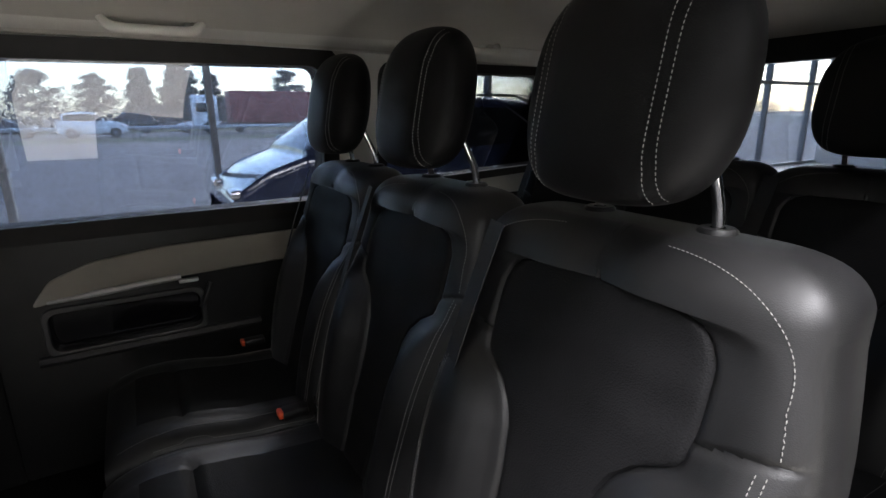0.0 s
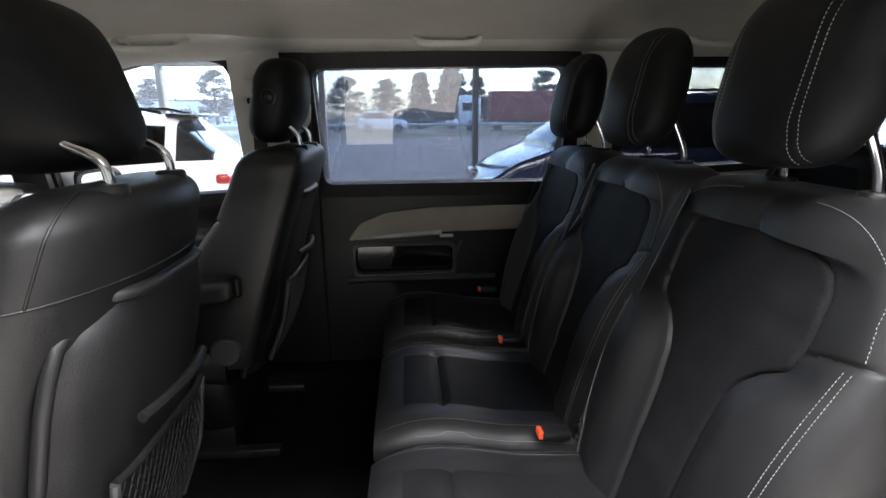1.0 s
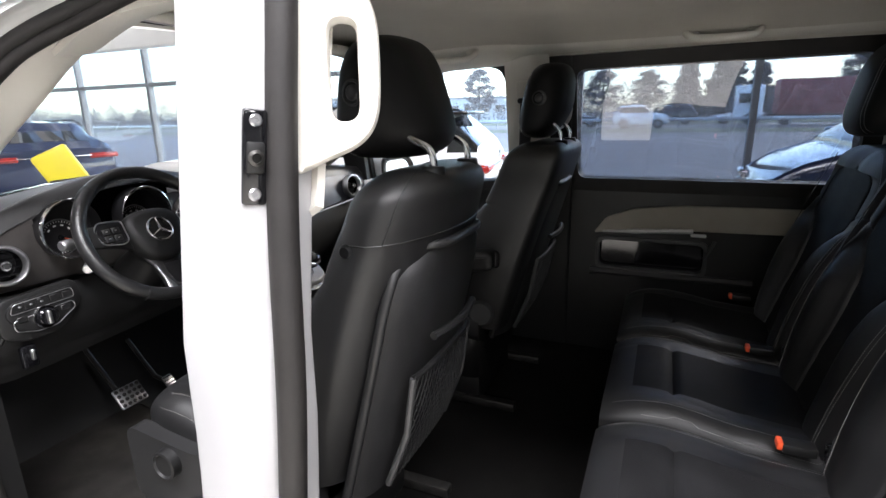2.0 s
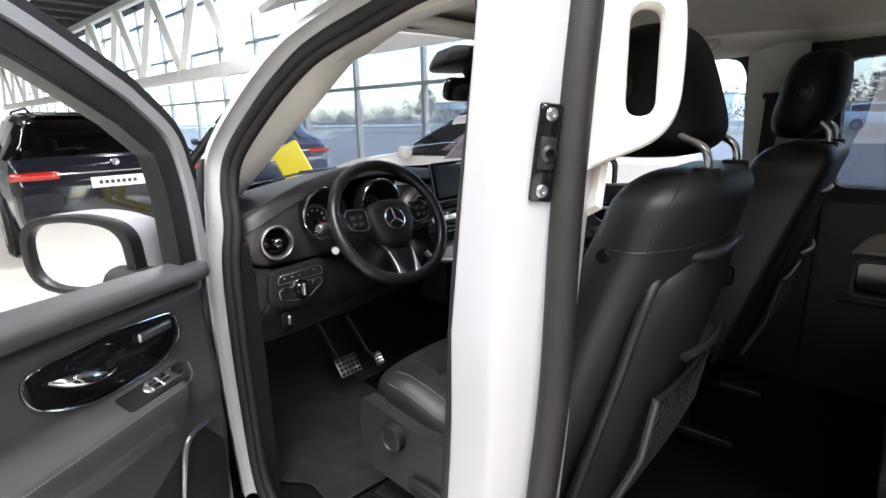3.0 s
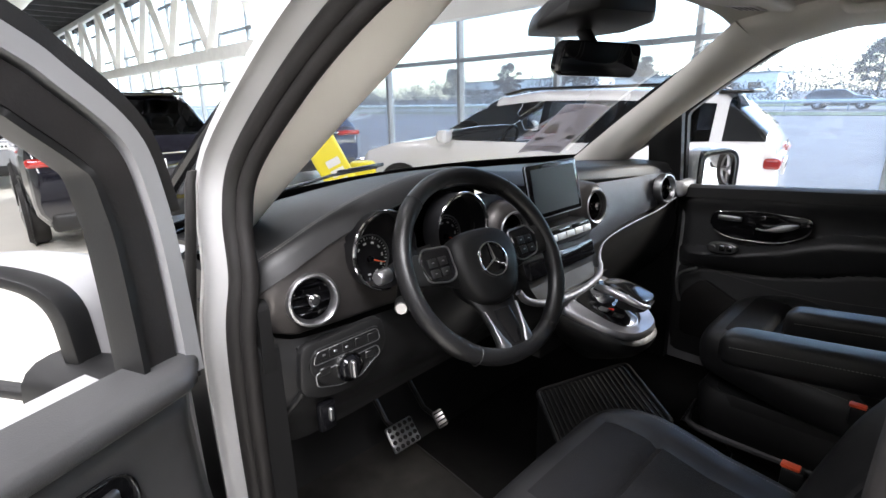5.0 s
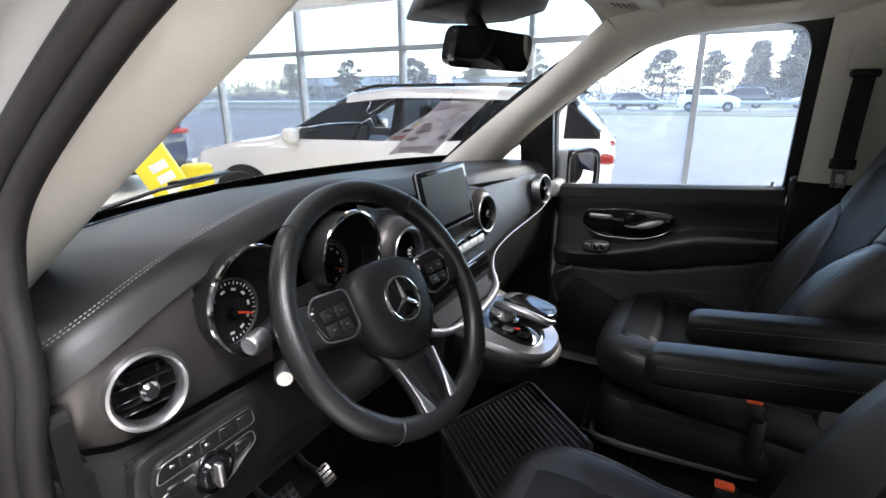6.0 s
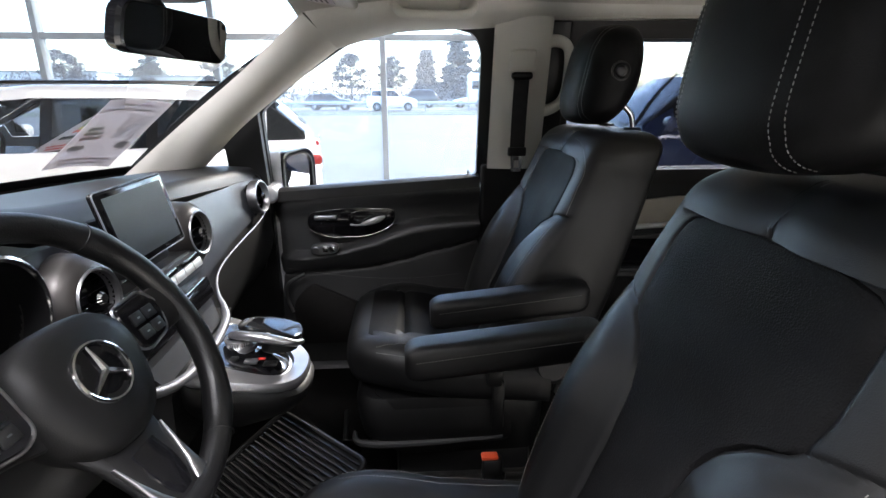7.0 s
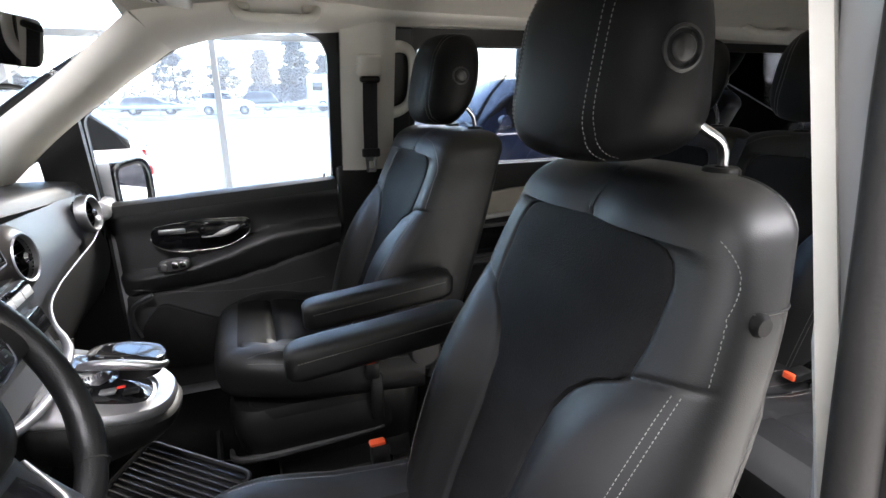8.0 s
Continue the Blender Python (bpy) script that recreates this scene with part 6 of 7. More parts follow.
def build_door(name, m, label, sgn, lift):
    """The front door in its own frame: a runs back from the hinge, d into the cabin, z up from the ground. sgn flips d to y."""
    d = tagged(new(name), label, "door", kind="structure")
    d.matrix_world = m
    P = lambda a, dd, z: Vector((a, sgn * dd, z))
    Z = lift - 0.02
    L = 0.724 if sgn < 0 else 0.98
    sill = lambda u: (1.105 + 0.045 * u) + lift

    def face(u, v):
        a = L * u
        if sgn > 0:
            dd, z = open_door_face(a, v, L)
            return P(a, dd, z)
        z = 0.45 + (sill(u) - 0.45) * v
        dd = 0.0
        dd += 0.030 * math.exp(-((z - (sill(u) - 0.035)) / 0.045) ** 2)
        high, low = lerp_table(ARM_TOP, a)[0], lerp_table(ARM_FOOT, a)[0]
        q = (z - low) / (high - low)
        if 0 < q < 1.12:
            roll = min(1.0, q) ** 0.7 * (1 - max(0.0, (q - 0.80) / 0.32) ** 2)
            dd += 0.064 * roll / (1 + math.exp(-(a - 0.05) / 0.02))
        dd -= 0.006 * math.exp(-((z - low) / 0.006) ** 2)
        dd += 0.02 * math.exp(-((z - 0.62) / 0.12) ** 2)
        dd -= 0.035 * math.exp(-(a / 0.03) ** 2)
        if v > 0.985:
            dd -= 0.03
        return P(a, dd, z)
    part("door_panel", sheet(face, 60, 120, 0.01), DOOR_PLASTIC if sgn > 0 else PLASTIC_GREY, d, "black moulded door trim")
    # gloss plaque with handle, seat switch and silver rim
    OUT = round_poly([(0.120, 1.000), (0.130, 1.056), (0.27, 1.072), (0.43, 1.066), (0.425, 1.010), (0.34, 0.968), (0.185, 0.966)], [0.03, 0.025, 0.04, 0.03, 0.035, 0.05, 0.04], 6)
    pl = part("handle_plaque", slab(OUT, [], lambda a, b, k: P(a, 0.024 - k, b + Z), 0.02, 0.002), GLOSS, d, "gloss black plaque with a silver rim")
    part("plaque_rim", tube([P(p.x, 0.0255, p.y + Z) for p in OUT], 0.0018, 8, True), CHROME, pl, "thin chrome rim")
    part("door_handle", tube(smooth_path([P(0.392, 0.028, 1.040 + Z), P(0.370, 0.044, 1.034 + Z), P(0.335, 0.050, 1.024 + Z), P(0.300, 0.044, 1.014 + Z), P(0.272, 0.026, 1.012 + Z)], 6), [0.003 + 0.0085 * math.sin(math.pi * min(1, k / 17)) for k in range(25)], 12), CHROME if sgn > 0 else PALE_METAL, pl, "curved silver door handle")
    part("handle_cup", loft([[P(0.315 + q[0], 0.0245 + h, 1.036 + q[1] + Z) for q in superring(0.052 * w, 0.024 * w, 20, 2.4)] for w, h in ((1.0, 0.0), (0.9, 0.002), (0.6, 0.001))]), GLOSS, pl)
    part("seat_switch", box(P(0.187, 0.029, 1.038 + Z), (0.078, 0.010, 0.018), 0.005, 3), SILVER, pl, "silver seat memory switch")
    if sgn > 0:
        on = lambda a, w, h: P(a, 0.050 + 0.90 * w + 0.40 * h, 0.968 - 0.40 * w + 0.90 * h)
        ws_ = part("window_switch_panel", loft([[on(0.205 + q[0], q[1], h) for q in superring(0.047 * w, 0.016 * w, 28, 2.6)] for w, h in ((1.0, -0.004), (1.0, 0.003), (0.94, 0.005))]), SILVER, d, "silver window switch panel")
        for k in range(2):
            for r in range(2):
                part("window_switch", loft([[on(0.208 + 0.024 * k + x * w, -0.007 + 0.014 * r + y * w, h) for x, y in ((-0.010, -0.0055), (0.010, -0.0055), (0.010, 0.0055), (-0.010, 0.0055))] for w, h in ((1.0, 0.004), (1.0, 0.008), (0.8, 0.010))]), CHROME, ws_, "chrome window switch", False)
        part("mirror_dial", loft([[on(0.174 + r * math.cos(q), r * math.sin(q), h) for q in [2 * math.pi * k / 24 for k in range(24)]] for r, h in ((0.011, 0.004), (0.011, 0.007), (0.008, 0.0085), (0.004, 0.009))]), GLOSS, ws_, "black mirror dial")
        part("switch_mat", loft([[on(x, y, h) for x, y in round_poly([(0.145, -0.020), (0.300, -0.020), (0.300, 0.021), (0.160, 0.021)], 0.008, 3)] for h in (-0.004, 0.0012)]), PLASTIC, d)
        part("armrest_stitching", stitch_bm([smooth_path([P(0.150, 0.058, 0.978), P(0.166, 0.078, 0.964), P(0.200, 0.087, 0.957), P(0.30, 0.089, 0.957), P(0.45, 0.089, 0.957), P(0.66, 0.089, 0.957)], 10)]), THREAD, d, "pale stitching")
        part("speaker_trim", tube(smooth_path([P(0.070, 0.036, 0.806), P(0.110, 0.044, 0.818), P(0.152, 0.046, 0.820), P(0.178, 0.046, 0.80), P(0.192, 0.044, 0.74), P(0.20, 0.036, 0.66)], 6), [0.003 + 0.0035 * math.sin(math.pi * k / 30) for k in range(31)], 8), SILVER, d, "slim silver accent by the speaker")
        for k in range(2):
            part("lock_key", box(P(0.262 + 0.022 * k, 0.027, 1.046 - 0.006 * k), (0.018, 0.004, 0.015), 0.002, 2), PLASTIC, pl)
    else:
        ws_ = part("window_switch_panel", loft([[P(0.182 + q[0], 0.056 + h, 0.935 + q[1] + 0.06 * q[0] + Z) for q in superring(0.048 * w, 0.019 * w, 24, 2.8)] for w, h in ((1.0, -0.014), (1.0, 0.006), (0.9, 0.010))]), SILVER, d, "silver window switch panel")
        for k in range(2):
            part("window_switch", box(P(0.186 + 0.023 * k, 0.068, 0.936 + 0.0015 * k + Z), (0.019, 0.010, 0.020), 0.003, 2), CHROME, ws_, "silver window switch")
        part("mirror_dial", lathe([(0, 0.006), (0.010, 0.006), (0.013, 0.002), (0.015, 0.0)], Matrix.Translation(P(0.153, 0.064, 0.932 + Z)) @ pose(0, 0, 0, -90 * sgn, 0, 0), 22), SILVER, ws_)
        part("armrest_stitching", stitch_bm([[P(0.05 + 0.6 * k / 40, 0.070 + 0.008 * math.sin(k / 40 * 3), 0.872 - 0.045 * math.sin(math.pi * k / 55) + Z) for k in range(41)]]), THREAD, d, "pale stitching")
        part("speaker_trim", tube(smooth_path([P(0.10, 0.03, 0.835 + Z), P(0.04, 0.032, 0.80 + Z), P(0.035, 0.03, 0.74 + Z), P(0.05, 0.03, 0.69 + Z)], 6), 0.006, 8), SILVER, d, "slim silver accent by the speaker")
    part("speaker_grille", slab(round_poly([(0.06, 0.56), (0.30, 0.56), (0.32, 0.70), (0.12, 0.80), (0.05, 0.72)], 0.03), [], lambda a, b, k: P(a, 0.032 - k, b + Z), 0.02, 0.003), RUBBER, d, "black speaker grille")
    # outer skin and thickness
    part("outer_skin", slab(round_poly([(-0.02, 0.36), (L + 0.02, 0.36), (L + 0.02, 1.16 if sgn > 0 else 1.11), (-0.02, 1.12 if sgn > 0 else 1.065)], 0.03), [], lambda a, b, k: P(a, -0.125 + k, b), 0.10, 0.01), PAINT, d, "white painted outer skin", False)
    return d, P, L, sill


# driver's door, swung wide open
ODIR = radians(-62.0)
hinge = Matrix.Translation((-0.100, -0.905, 0)) @ Matrix.Rotation(ODIR, 4, "Z")
dd_, PD, *_ = build_door("door_1", hinge, "driver's door swung open, black trim with chrome handle", 1, 0.04)
FR = [(0.016, 1.12), (0.0, 1.25), (-0.008, 1.335), (0.0, 1.405), (0.055, 1.468), (0.10, 1.505), (0.27, 1.612), (0.45, 1.672), (0.70, 1.695), (0.93, 1.685), (0.965, 1.60), (0.975, 1.14)]
fp = smooth_path([PD(a, -0.02 - 0.20 * max(0, z - 1.15), z) for a, z in FR], 8)


def strip_along(path, w, t, dn, off):
    """A flat bar of width w along a path in the door's plane."""
    rings = []
    for i, p in enumerate(path):
        a, b = path[max(0, i - 1)], path[min(len(path) - 1, i + 1)]
        tan = (b - a).normalized()
        out = tan.cross(Vector((0, 1, 0))).normalized()
        c = p + out * off + Vector((0, dn, 0))
        rings.append([c + out * (w / 2) * q + Vector((0, t / 2 * r, 0)) for q, r in ((-1, -0.6), (-0.8, 1), (0.8, 1), (1, -0.6), (0.8, -1), (-0.8, -1))])
    return loft(rings)


part("window_frame", strip_along(fp, 0.050, 0.036, 0.008, -0.030), RUBBER, dd_, "black window frame")
part("frame_liner", strip_along(fp, 0.010, 0.044, 0.010, -0.058), PLASTIC, dd_, "black window channel")
part("frame_band", strip_along(fp, 0.030, 0.040, 0.012, 0.010), FRAME_GREY, dd_, "satin grey frame band")
part("frame_seal", strip_along(fp[14:], 0.026, 0.036, 0.004, 0.037), RUBBER, dd_, "black rubber frame seal")
FACE = [p * 0.88 for p in round_poly([(-0.105, -0.085), (0.125, -0.095), (0.115, 0.075), (0.02, 0.098), (-0.105, 0.085)], [0.075, 0.05, 0.05, 0.04, 0.07], 7)]
mturn = Matrix.Translation(PD(0.030, -0.296, 1.150)) @ Matrix.Rotation(radians(6), 4, "Z") @ Matrix.Diagonal((1.25, 1.40, 1.10, 1))
mirr = part("door_mirror", loft([[mturn @ Vector((-0.13 * k, q[0] * w, q[1] * w)) for q in FACE] for k, w in ((0.0, 0.97), (0.12, 1.04), (0.5, 1.0), (0.85, 0.78), (1.0, 0.45))]), PAINT, dd_, "white door mirror housing")
part("mirror_rim", slab([p * 1.03 for p in FACE], [[p * 0.86 for p in FACE]], lambda a, b, k: mturn @ Vector((0.022 - k, a, b)), 0.03, 0.004), PLASTIC, mirr, "black mirror rim")
part("mirror_glass", slab([p * 0.87 for p in FACE], [], lambda a, b, k: mturn @ Vector((0.012 - k, a, b)), 0.004), MIRROR, mirr, "clear mirror glass", False)
part("mirror_arm", loft([[PD(0.030 + q[0], y, 1.085 + q[1]) for q in superring(0.050, w, 16, 2.6)] for y, w in ((-0.04, 0.050), (-0.12, 0.040), (-0.20, 0.045))]), PLASTIC, mirr)

# passenger's door, shut
pd_, PP, LP, SP = build_door("door_2", Matrix.Translation((-0.175, 0.885, 0)), "shut passenger door, black trim with chrome handle", -1, 0.0)
part("sill_cap", loft([[PP(a, w, SP(a / LP) + z) for w, z in ((0.035, -0.03), (0.030, 0.004), (0.01, 0.012), (-0.03, 0.010), (-0.04, -0.02))] for a in [-0.02 + 0.074 * k for k in range(11)]]), PLASTIC, pd_, "black sill cap")
PW = [(0.005, 1.105), (0.715, 1.150), (0.712, 1.56), (0.690, 1.605), (0.62, 1.622), (0.45, 1.612), (0.30, 1.575), (0.14, 1.475), (0.010, 1.375)]
ppl = lambda a, b, k: PP(a, -(0.02 - max(0, b - 1.14) * 0.22) - k, b)
part("window_frame", slab([(-0.03, 1.09), (0.75, 1.13), (0.75, 1.64), (0.62, 1.66), (0.42, 1.65), (0.27, 1.61), (0.11, 1.51), (-0.03, 1.41)], [round_poly(PW, 0.02, 3)], lambda a, b, k: ppl(a, b, k - 0.01), 0.03), PLASTIC, pd_, "black window channel", False)
pn = part("pane", slab(round_poly(PW, 0.02, 3), [], lambda a, b, k: ppl(a, b, k + 0.01), 0.004), GLASS, pd_, "clear side window", False)
pn.visible_shadow = False
part("lock_pin", lathe([(0, 0.016), (0.003, 0.016), (0.004, 0.012), (0.003, 0)], Matrix.Translation(PP(0.685, 0.0, 1.158)), 10), CHROME, pd_)
# sail panel and fixed quarter light ahead of the passenger window
sail = tagged(new("window_4"), "black sail panel with a small fixed quarter light", "window", kind="structure")
SQ = round_poly([(-0.40, 1.195), (-0.285, 1.20), (-0.285, 1.265)], 0.012)
spl = lambda a, b, k: Vector((a, side_y(b) - 0.03 + k, b))
part("sail_panel", slab([(-0.50, 1.10), (-0.165, 1.10), (-0.165, 1.45), (-0.26, 1.40), (-0.50, 1.21)], [SQ], spl, 0.03), PLASTIC, sail, smooth=False)
qp = part("pane", slab(SQ, [], lambda a, b, k: spl(a, b, k + 0.012), 0.004), GLASS, sail, smooth=False)
qp.visible_shadow = False
# far door mirror
pm_ = thing("door_mirror", pose(-0.155, 1.035, 1.150) @ Matrix.Scale(0.98, 4), "white passenger door mirror with a black rim", "mirror")
RF = round_poly([(-0.105, -0.085), (0.105, -0.095), (0.11, 0.055), (0.06, 0.092), (-0.105, 0.085)], 0.04, 5)
part("housing", loft([[Vector((0.012 - 0.11 * k, q[0] * w, q[1] * w)) for q in RF] for k, w in ((0, 0.95), (0.12, 1.0), (0.5, 0.97), (0.85, 0.75), (1.0, 0.45))]), PAINT, pm_)
mt2 = pose(0.05, 0, 0, 0, 0, -22)
part("rim", slab([p * 1.0 for p in RF], [[p * 0.76 for p in RF]], lambda a, b, k: mt2 @ Vector((0.010 - k, a, b)), 0.03, 0.003), GLOSS, pm_)
part("mirror_glass", slab([p * 0.77 for p in RF], [], lambda a, b, k: mt2 @ Vector((0.002 - k, a, b)), 0.004), MIRROR, pm_, smooth=False)
part("arm", box((-0.02, -0.155, -0.045), (0.07, 0.14, 0.06), 0.02, 3), PAINT, pm_)

# sliding door opposite, shut: black panel, beige insert, silver strip, pocket
sd = tagged(new("door_3"), "shut sliding door, black trim with a beige insert and silver strip", "door", kind="structure")
sp_ = lambda lift: (lambda a, b, k: Vector((a, 0.865 - lift + k, b)))
part("door_panel", slab(round_poly([(0.805, FLOOR), (1.795, FLOOR), (1.795, 1.13), (0.805, 1.13)], 0.02), [round_poly([(0.93, 0.80), (1.33, 0.80), (1.33, 0.925), (0.93, 0.925)], 0.035)], sp_(0.0), 0.05, 0.006), PLASTIC, sd, smooth=False)
part("insert", slab(round_poly([(0.905, 0.945), (0.955, 1.015), (1.06, 1.055), (1.25, 1.075), (1.78, 1.080), (1.78, 0.985), (1.25, 0.975), (1.0, 0.960)], 0.02), [], sp_(0.014), 0.02, 0.004), BEIGE_FABRIC, sd, "beige fabric insert", False)
part("strip", tube([Vector((0.945 + 0.335 * k / 8, 0.843, 0.958 + 0.020 * k / 8)) for k in range(9)], [0.005 + 0.005 * min(1, k / 3) for k in range(9)], 8), PALE_METAL, sd, "bright silver strip")
part("pull_handle", box((1.30, 0.846, 0.962), (0.055, 0.018, 0.012), 0.004), PALE_METAL, sd)
part("pocket", slab(round_poly([(0.92, 0.79), (1.34, 0.79), (1.34, 0.935), (0.92, 0.935)], 0.035), [round_poly([(0.935, 0.805), (1.325, 0.805), (1.325, 0.92), (0.935, 0.92)], 0.03)], sp_(0.012), 0.02, 0.003), PLASTIC_GREY, sd, smooth=False)
part("pocket_back", box((1.13, 0.905, 0.86), (0.42, 0.01, 0.16)), GLOSS, sd)
part("lever", tube([(1.36, 0.845, 0.945), (1.34, 0.835, 0.90), (1.325, 0.845, 0.87)], 0.007, 8), PLASTIC_GREY, sd)
part("ledge", loft([[Vector((x, 0.862 - q[0], 0.785 + q[1])) for q in ((0, 0.012), (0.02, 0.012), (0.03, 0.0), (0.02, -0.012), (0, -0.012))] for x in (0.90, 1.0, 1.2, 1.5)]), PLASTIC_GREY, sd)
part("outer_skin", slab([(0.80, 0.34), (1.80, 0.34), (1.80, 1.14), (0.80, 1.14)], [], lambda a, b, k: Vector((a, 0.93 + k, b)), 0.02), PAINT, sd, "white outer skin", False)

# ---- the van's nose ----
nose = tagged(new("van_front"), "white short bonnet and wings of the van", "bonnet", kind="structure")


def bonnet(u, v):
    y = -0.82 + 1.64 * u
    x = -0.86 - 0.72 * v + 0.35 * y * y * (1 - v) + 0.16 * abs(y) ** 4
    z = 1.150 - 0.16 * v - 0.35 * max(0, v - 0.72) * (v - 0.72) * 8 - 0.10 * abs(y) ** 6
    return Vector((x, y, z))


part("bonnet", sheet(bonnet, 24, 20, 0.02), PAINT, nose)
part("front_panel", sheet(lambda u, v: bonnet(u, 1) + Vector((-0.06 * math.sin(math.pi * v), 0, -0.62 * v)), 24, 8, 0.02), PAINT, nose)
for s in (-1, 1):
    part("wing", slab(round_poly([(-1.50, 0.34), (-0.22, 0.34), (-0.22, 1.08), (-0.7, 0.98), (-1.50, 0.80)], 0.05), [], lambda a, b, k, s=s: Vector((a, s * (0.93 + k), b)), 0.02), PAINT, nose, smooth=False)

# ---- cars ----


def wheel_parts(parent, x, y, rad, s):
    ax = Matrix.Translation((x, y, rad)) @ pose(0, 0, 0, 90, 0, 0)
    w = part("wheel", lathe([(rad * 0.66, 0.09), (rad * 0.92, 0.10), (rad, 0.06), (rad, -0.06), (rad * 0.92, -0.10), (rad * 0.66, -0.09)], ax, 36), RUBBER, parent)
    part("rim", lathe([(rad * 0.68, 0.085), (rad * 0.62, 0.06), (rad * 0.60, -0.06), (rad * 0.68, -0.085)], ax, 36), SILVER, w)
    face = -s * 0.075
    for k in range(5):
        q = 2 * math.pi * k / 5
        part("spoke", add_tube(bmesh.new(), [ax @ Vector((0.03 * math.cos(q), 0.03 * math.sin(q), face)), ax @ Vector((rad * 0.64 * math.cos(q), rad * 0.64 * math.sin(q), face * 0.9))], [0.045, 0.03], 6), SILVER, w)
    part("hub", lathe([(0.05, 0.0), (0.05, -s * 0.09), (0.0, -s * 0.095)], ax, 16), SILVER, w)


def car(name, m, label, paint, group, length=4.7, width=1.88, height=1.55, suv=True, rear_light=None, see=False, compact=False):
    """A parked car: nose along -x, origin on the ground below its middle."""
    c = thing(name, m, label, "car", group)
    L, W, H = length, width / 2, height
    # rows: place along the car, belt height, roof height (equal to the belt where there is no cabin), belt width, roof width
    tail = 0.97 if suv else 0.93
    rows = [(0.0, 0.62, 0.62, 0.70, 0.6), (0.015, 0.72, 0.72, 0.82, 0.70), (0.06, 0.84, 0.84, 0.93, 0.80), (0.16, 0.95, 0.96, 0.98, 0.86), (0.27, 1.0, 1.03, 1.0, 0.88), (0.30, 1.0, 1.08, 1.0, 0.86),
            (0.44, 1.0, H * 0.965, 1.0, 0.70), (0.54, 1.0, H, 1.0, 0.69), (0.68, 1.01, H * 0.995, 1.0, 0.69), (0.82, 1.03, H * 0.975, 1.0, 0.68), (0.90 if suv else 0.86, 1.05, H * 0.95 if suv else H * 0.88, 0.98, 0.66),
            (0.975 if suv else 0.95, 1.05, 1.12, 0.95, 0.80), (0.99, 0.98, 1.0, 0.93, 0.80), (1.0, 0.80, 0.80, 0.90, 0.80)]
    scr0, scr1, side0 = 0.30, 0.435, 0.335
    if compact:
        scr0, scr1, side0 = 0.18, 0.335, 0.25
        rows = [(0.0, 0.46, 0.46, 0.74, 0.66), (0.01, 0.58, 0.58, 0.84, 0.73), (0.03, 0.69, 0.69, 0.92, 0.80), (0.09, 0.85, 0.87, 0.97, 0.85), (0.175, 0.97, 0.99, 0.99, 0.86), (0.18, 0.98, 1.10, 1.0, 0.86),
                (0.335, 0.98, H * 0.955, 1.0, 0.72), (0.42, 0.98, H * 0.99, 1.0, 0.71), (0.60, 0.98, H, 1.0, 0.71), (0.82, 1.0, H * 0.98, 1.0, 0.70), (0.91, 1.0, H * 0.95, 0.98, 0.68), (0.98, 0.97, 1.10, 0.95, 0.80), (1.0, 0.75, 0.80, 0.92, 0.80)]
    dense = []
    for a, b in zip(rows, rows[1:]):
        k = 8
        dense += [tuple(p + (q - p) * i / k for p, q in zip(a, b)) for i in range(k)]
    dense.append(rows[-1])
    k_ = H / 1.55
    sill = 0.24

    def ring(row):
        f, zb, zr, wb, wr = row
        x = -L / 2 + f * L
        zb, zr = zb * k_ if k_ > 1 else zb, max(zr, zb * (k_ if k_ > 1 else 1))
        B, T = wb * W, wr * W if zr > zb + 0.02 else wb * W * 0.9
        low = sill + (0.06 if 0.03 < f < 0.97 else 0.10)
        half = [(0, low), (B * 0.90, low), (B * 0.985, low + 0.12), (B, 0.55), (B * 0.995, zb - 0.12), (B * 0.965, zb), (B * 0.955, zb + 0.012), (B + (T - B) * 0.82, zb + (zr - zb) * 0.80), (B + (T - B) * 0.97, zb + (zr - zb) * 0.93), (T * 0.86, zb + (zr - zb) * 0.99 + 0.01), (0, zr + 0.025)]
        return [Vector((x, y, z)) for y, z in half] + [Vector((x, -y, z)) for y, z in half[-2:0:-1]]
    rings = [ring(r) for r in dense]
    n = len(rings[0])
    body, glass = bmesh.new(), {}
    vs = [[body.verts.new(p) for p in r] for r in rings]

    def put(key, quad):
        g = glass.setdefault(key, bmesh.new())
        g.faces.new([g.verts.new(p) for p in quad])
    for i in range(len(rings) - 1):
        f = (dense[i][0] + dense[i + 1][0]) / 2
        for k in range(n):
            quad = (vs[i][k], vs[i][(k + 1) % n], vs[i + 1][(k + 1) % n], vs[i + 1][k])
            pts = [v.co.copy() for v in quad]
            side = k in (6, n - 7)
            top = 7 <= k <= n - 8
            pillar = any(abs(f - q) < 0.007 for q in (0.56, 0.73)) or f < side0 or f > 0.885
            nrm = (pts[1] - pts[0]).cross(pts[3] - pts[0])
            if nrm.length == 0:
                body.faces.new(quad)
                continue
            cen = sum(pts, Vector()) / 4
            nrm = nrm.normalized()
            if nrm.dot(cen - Vector((cen.x, 0, 0.9))) < 0:
                nrm = -nrm
            off = nrm * 0.006
            hole = False
            if side and any(abs(f - q) < 0.008 for q in (0.56, 0.73)):
                put(("pillar" if f < 0.6 else "pillar_b") + ("" if k == 6 else "_r"), [p + off * 1.05 for p in pts])
            elif side and not pillar:
                put(("front" if f < 0.56 else "mid" if f < 0.73 else "rear") + ("_l" if k == 6 else "_r"), [p + off for p in pts])
                hole = True
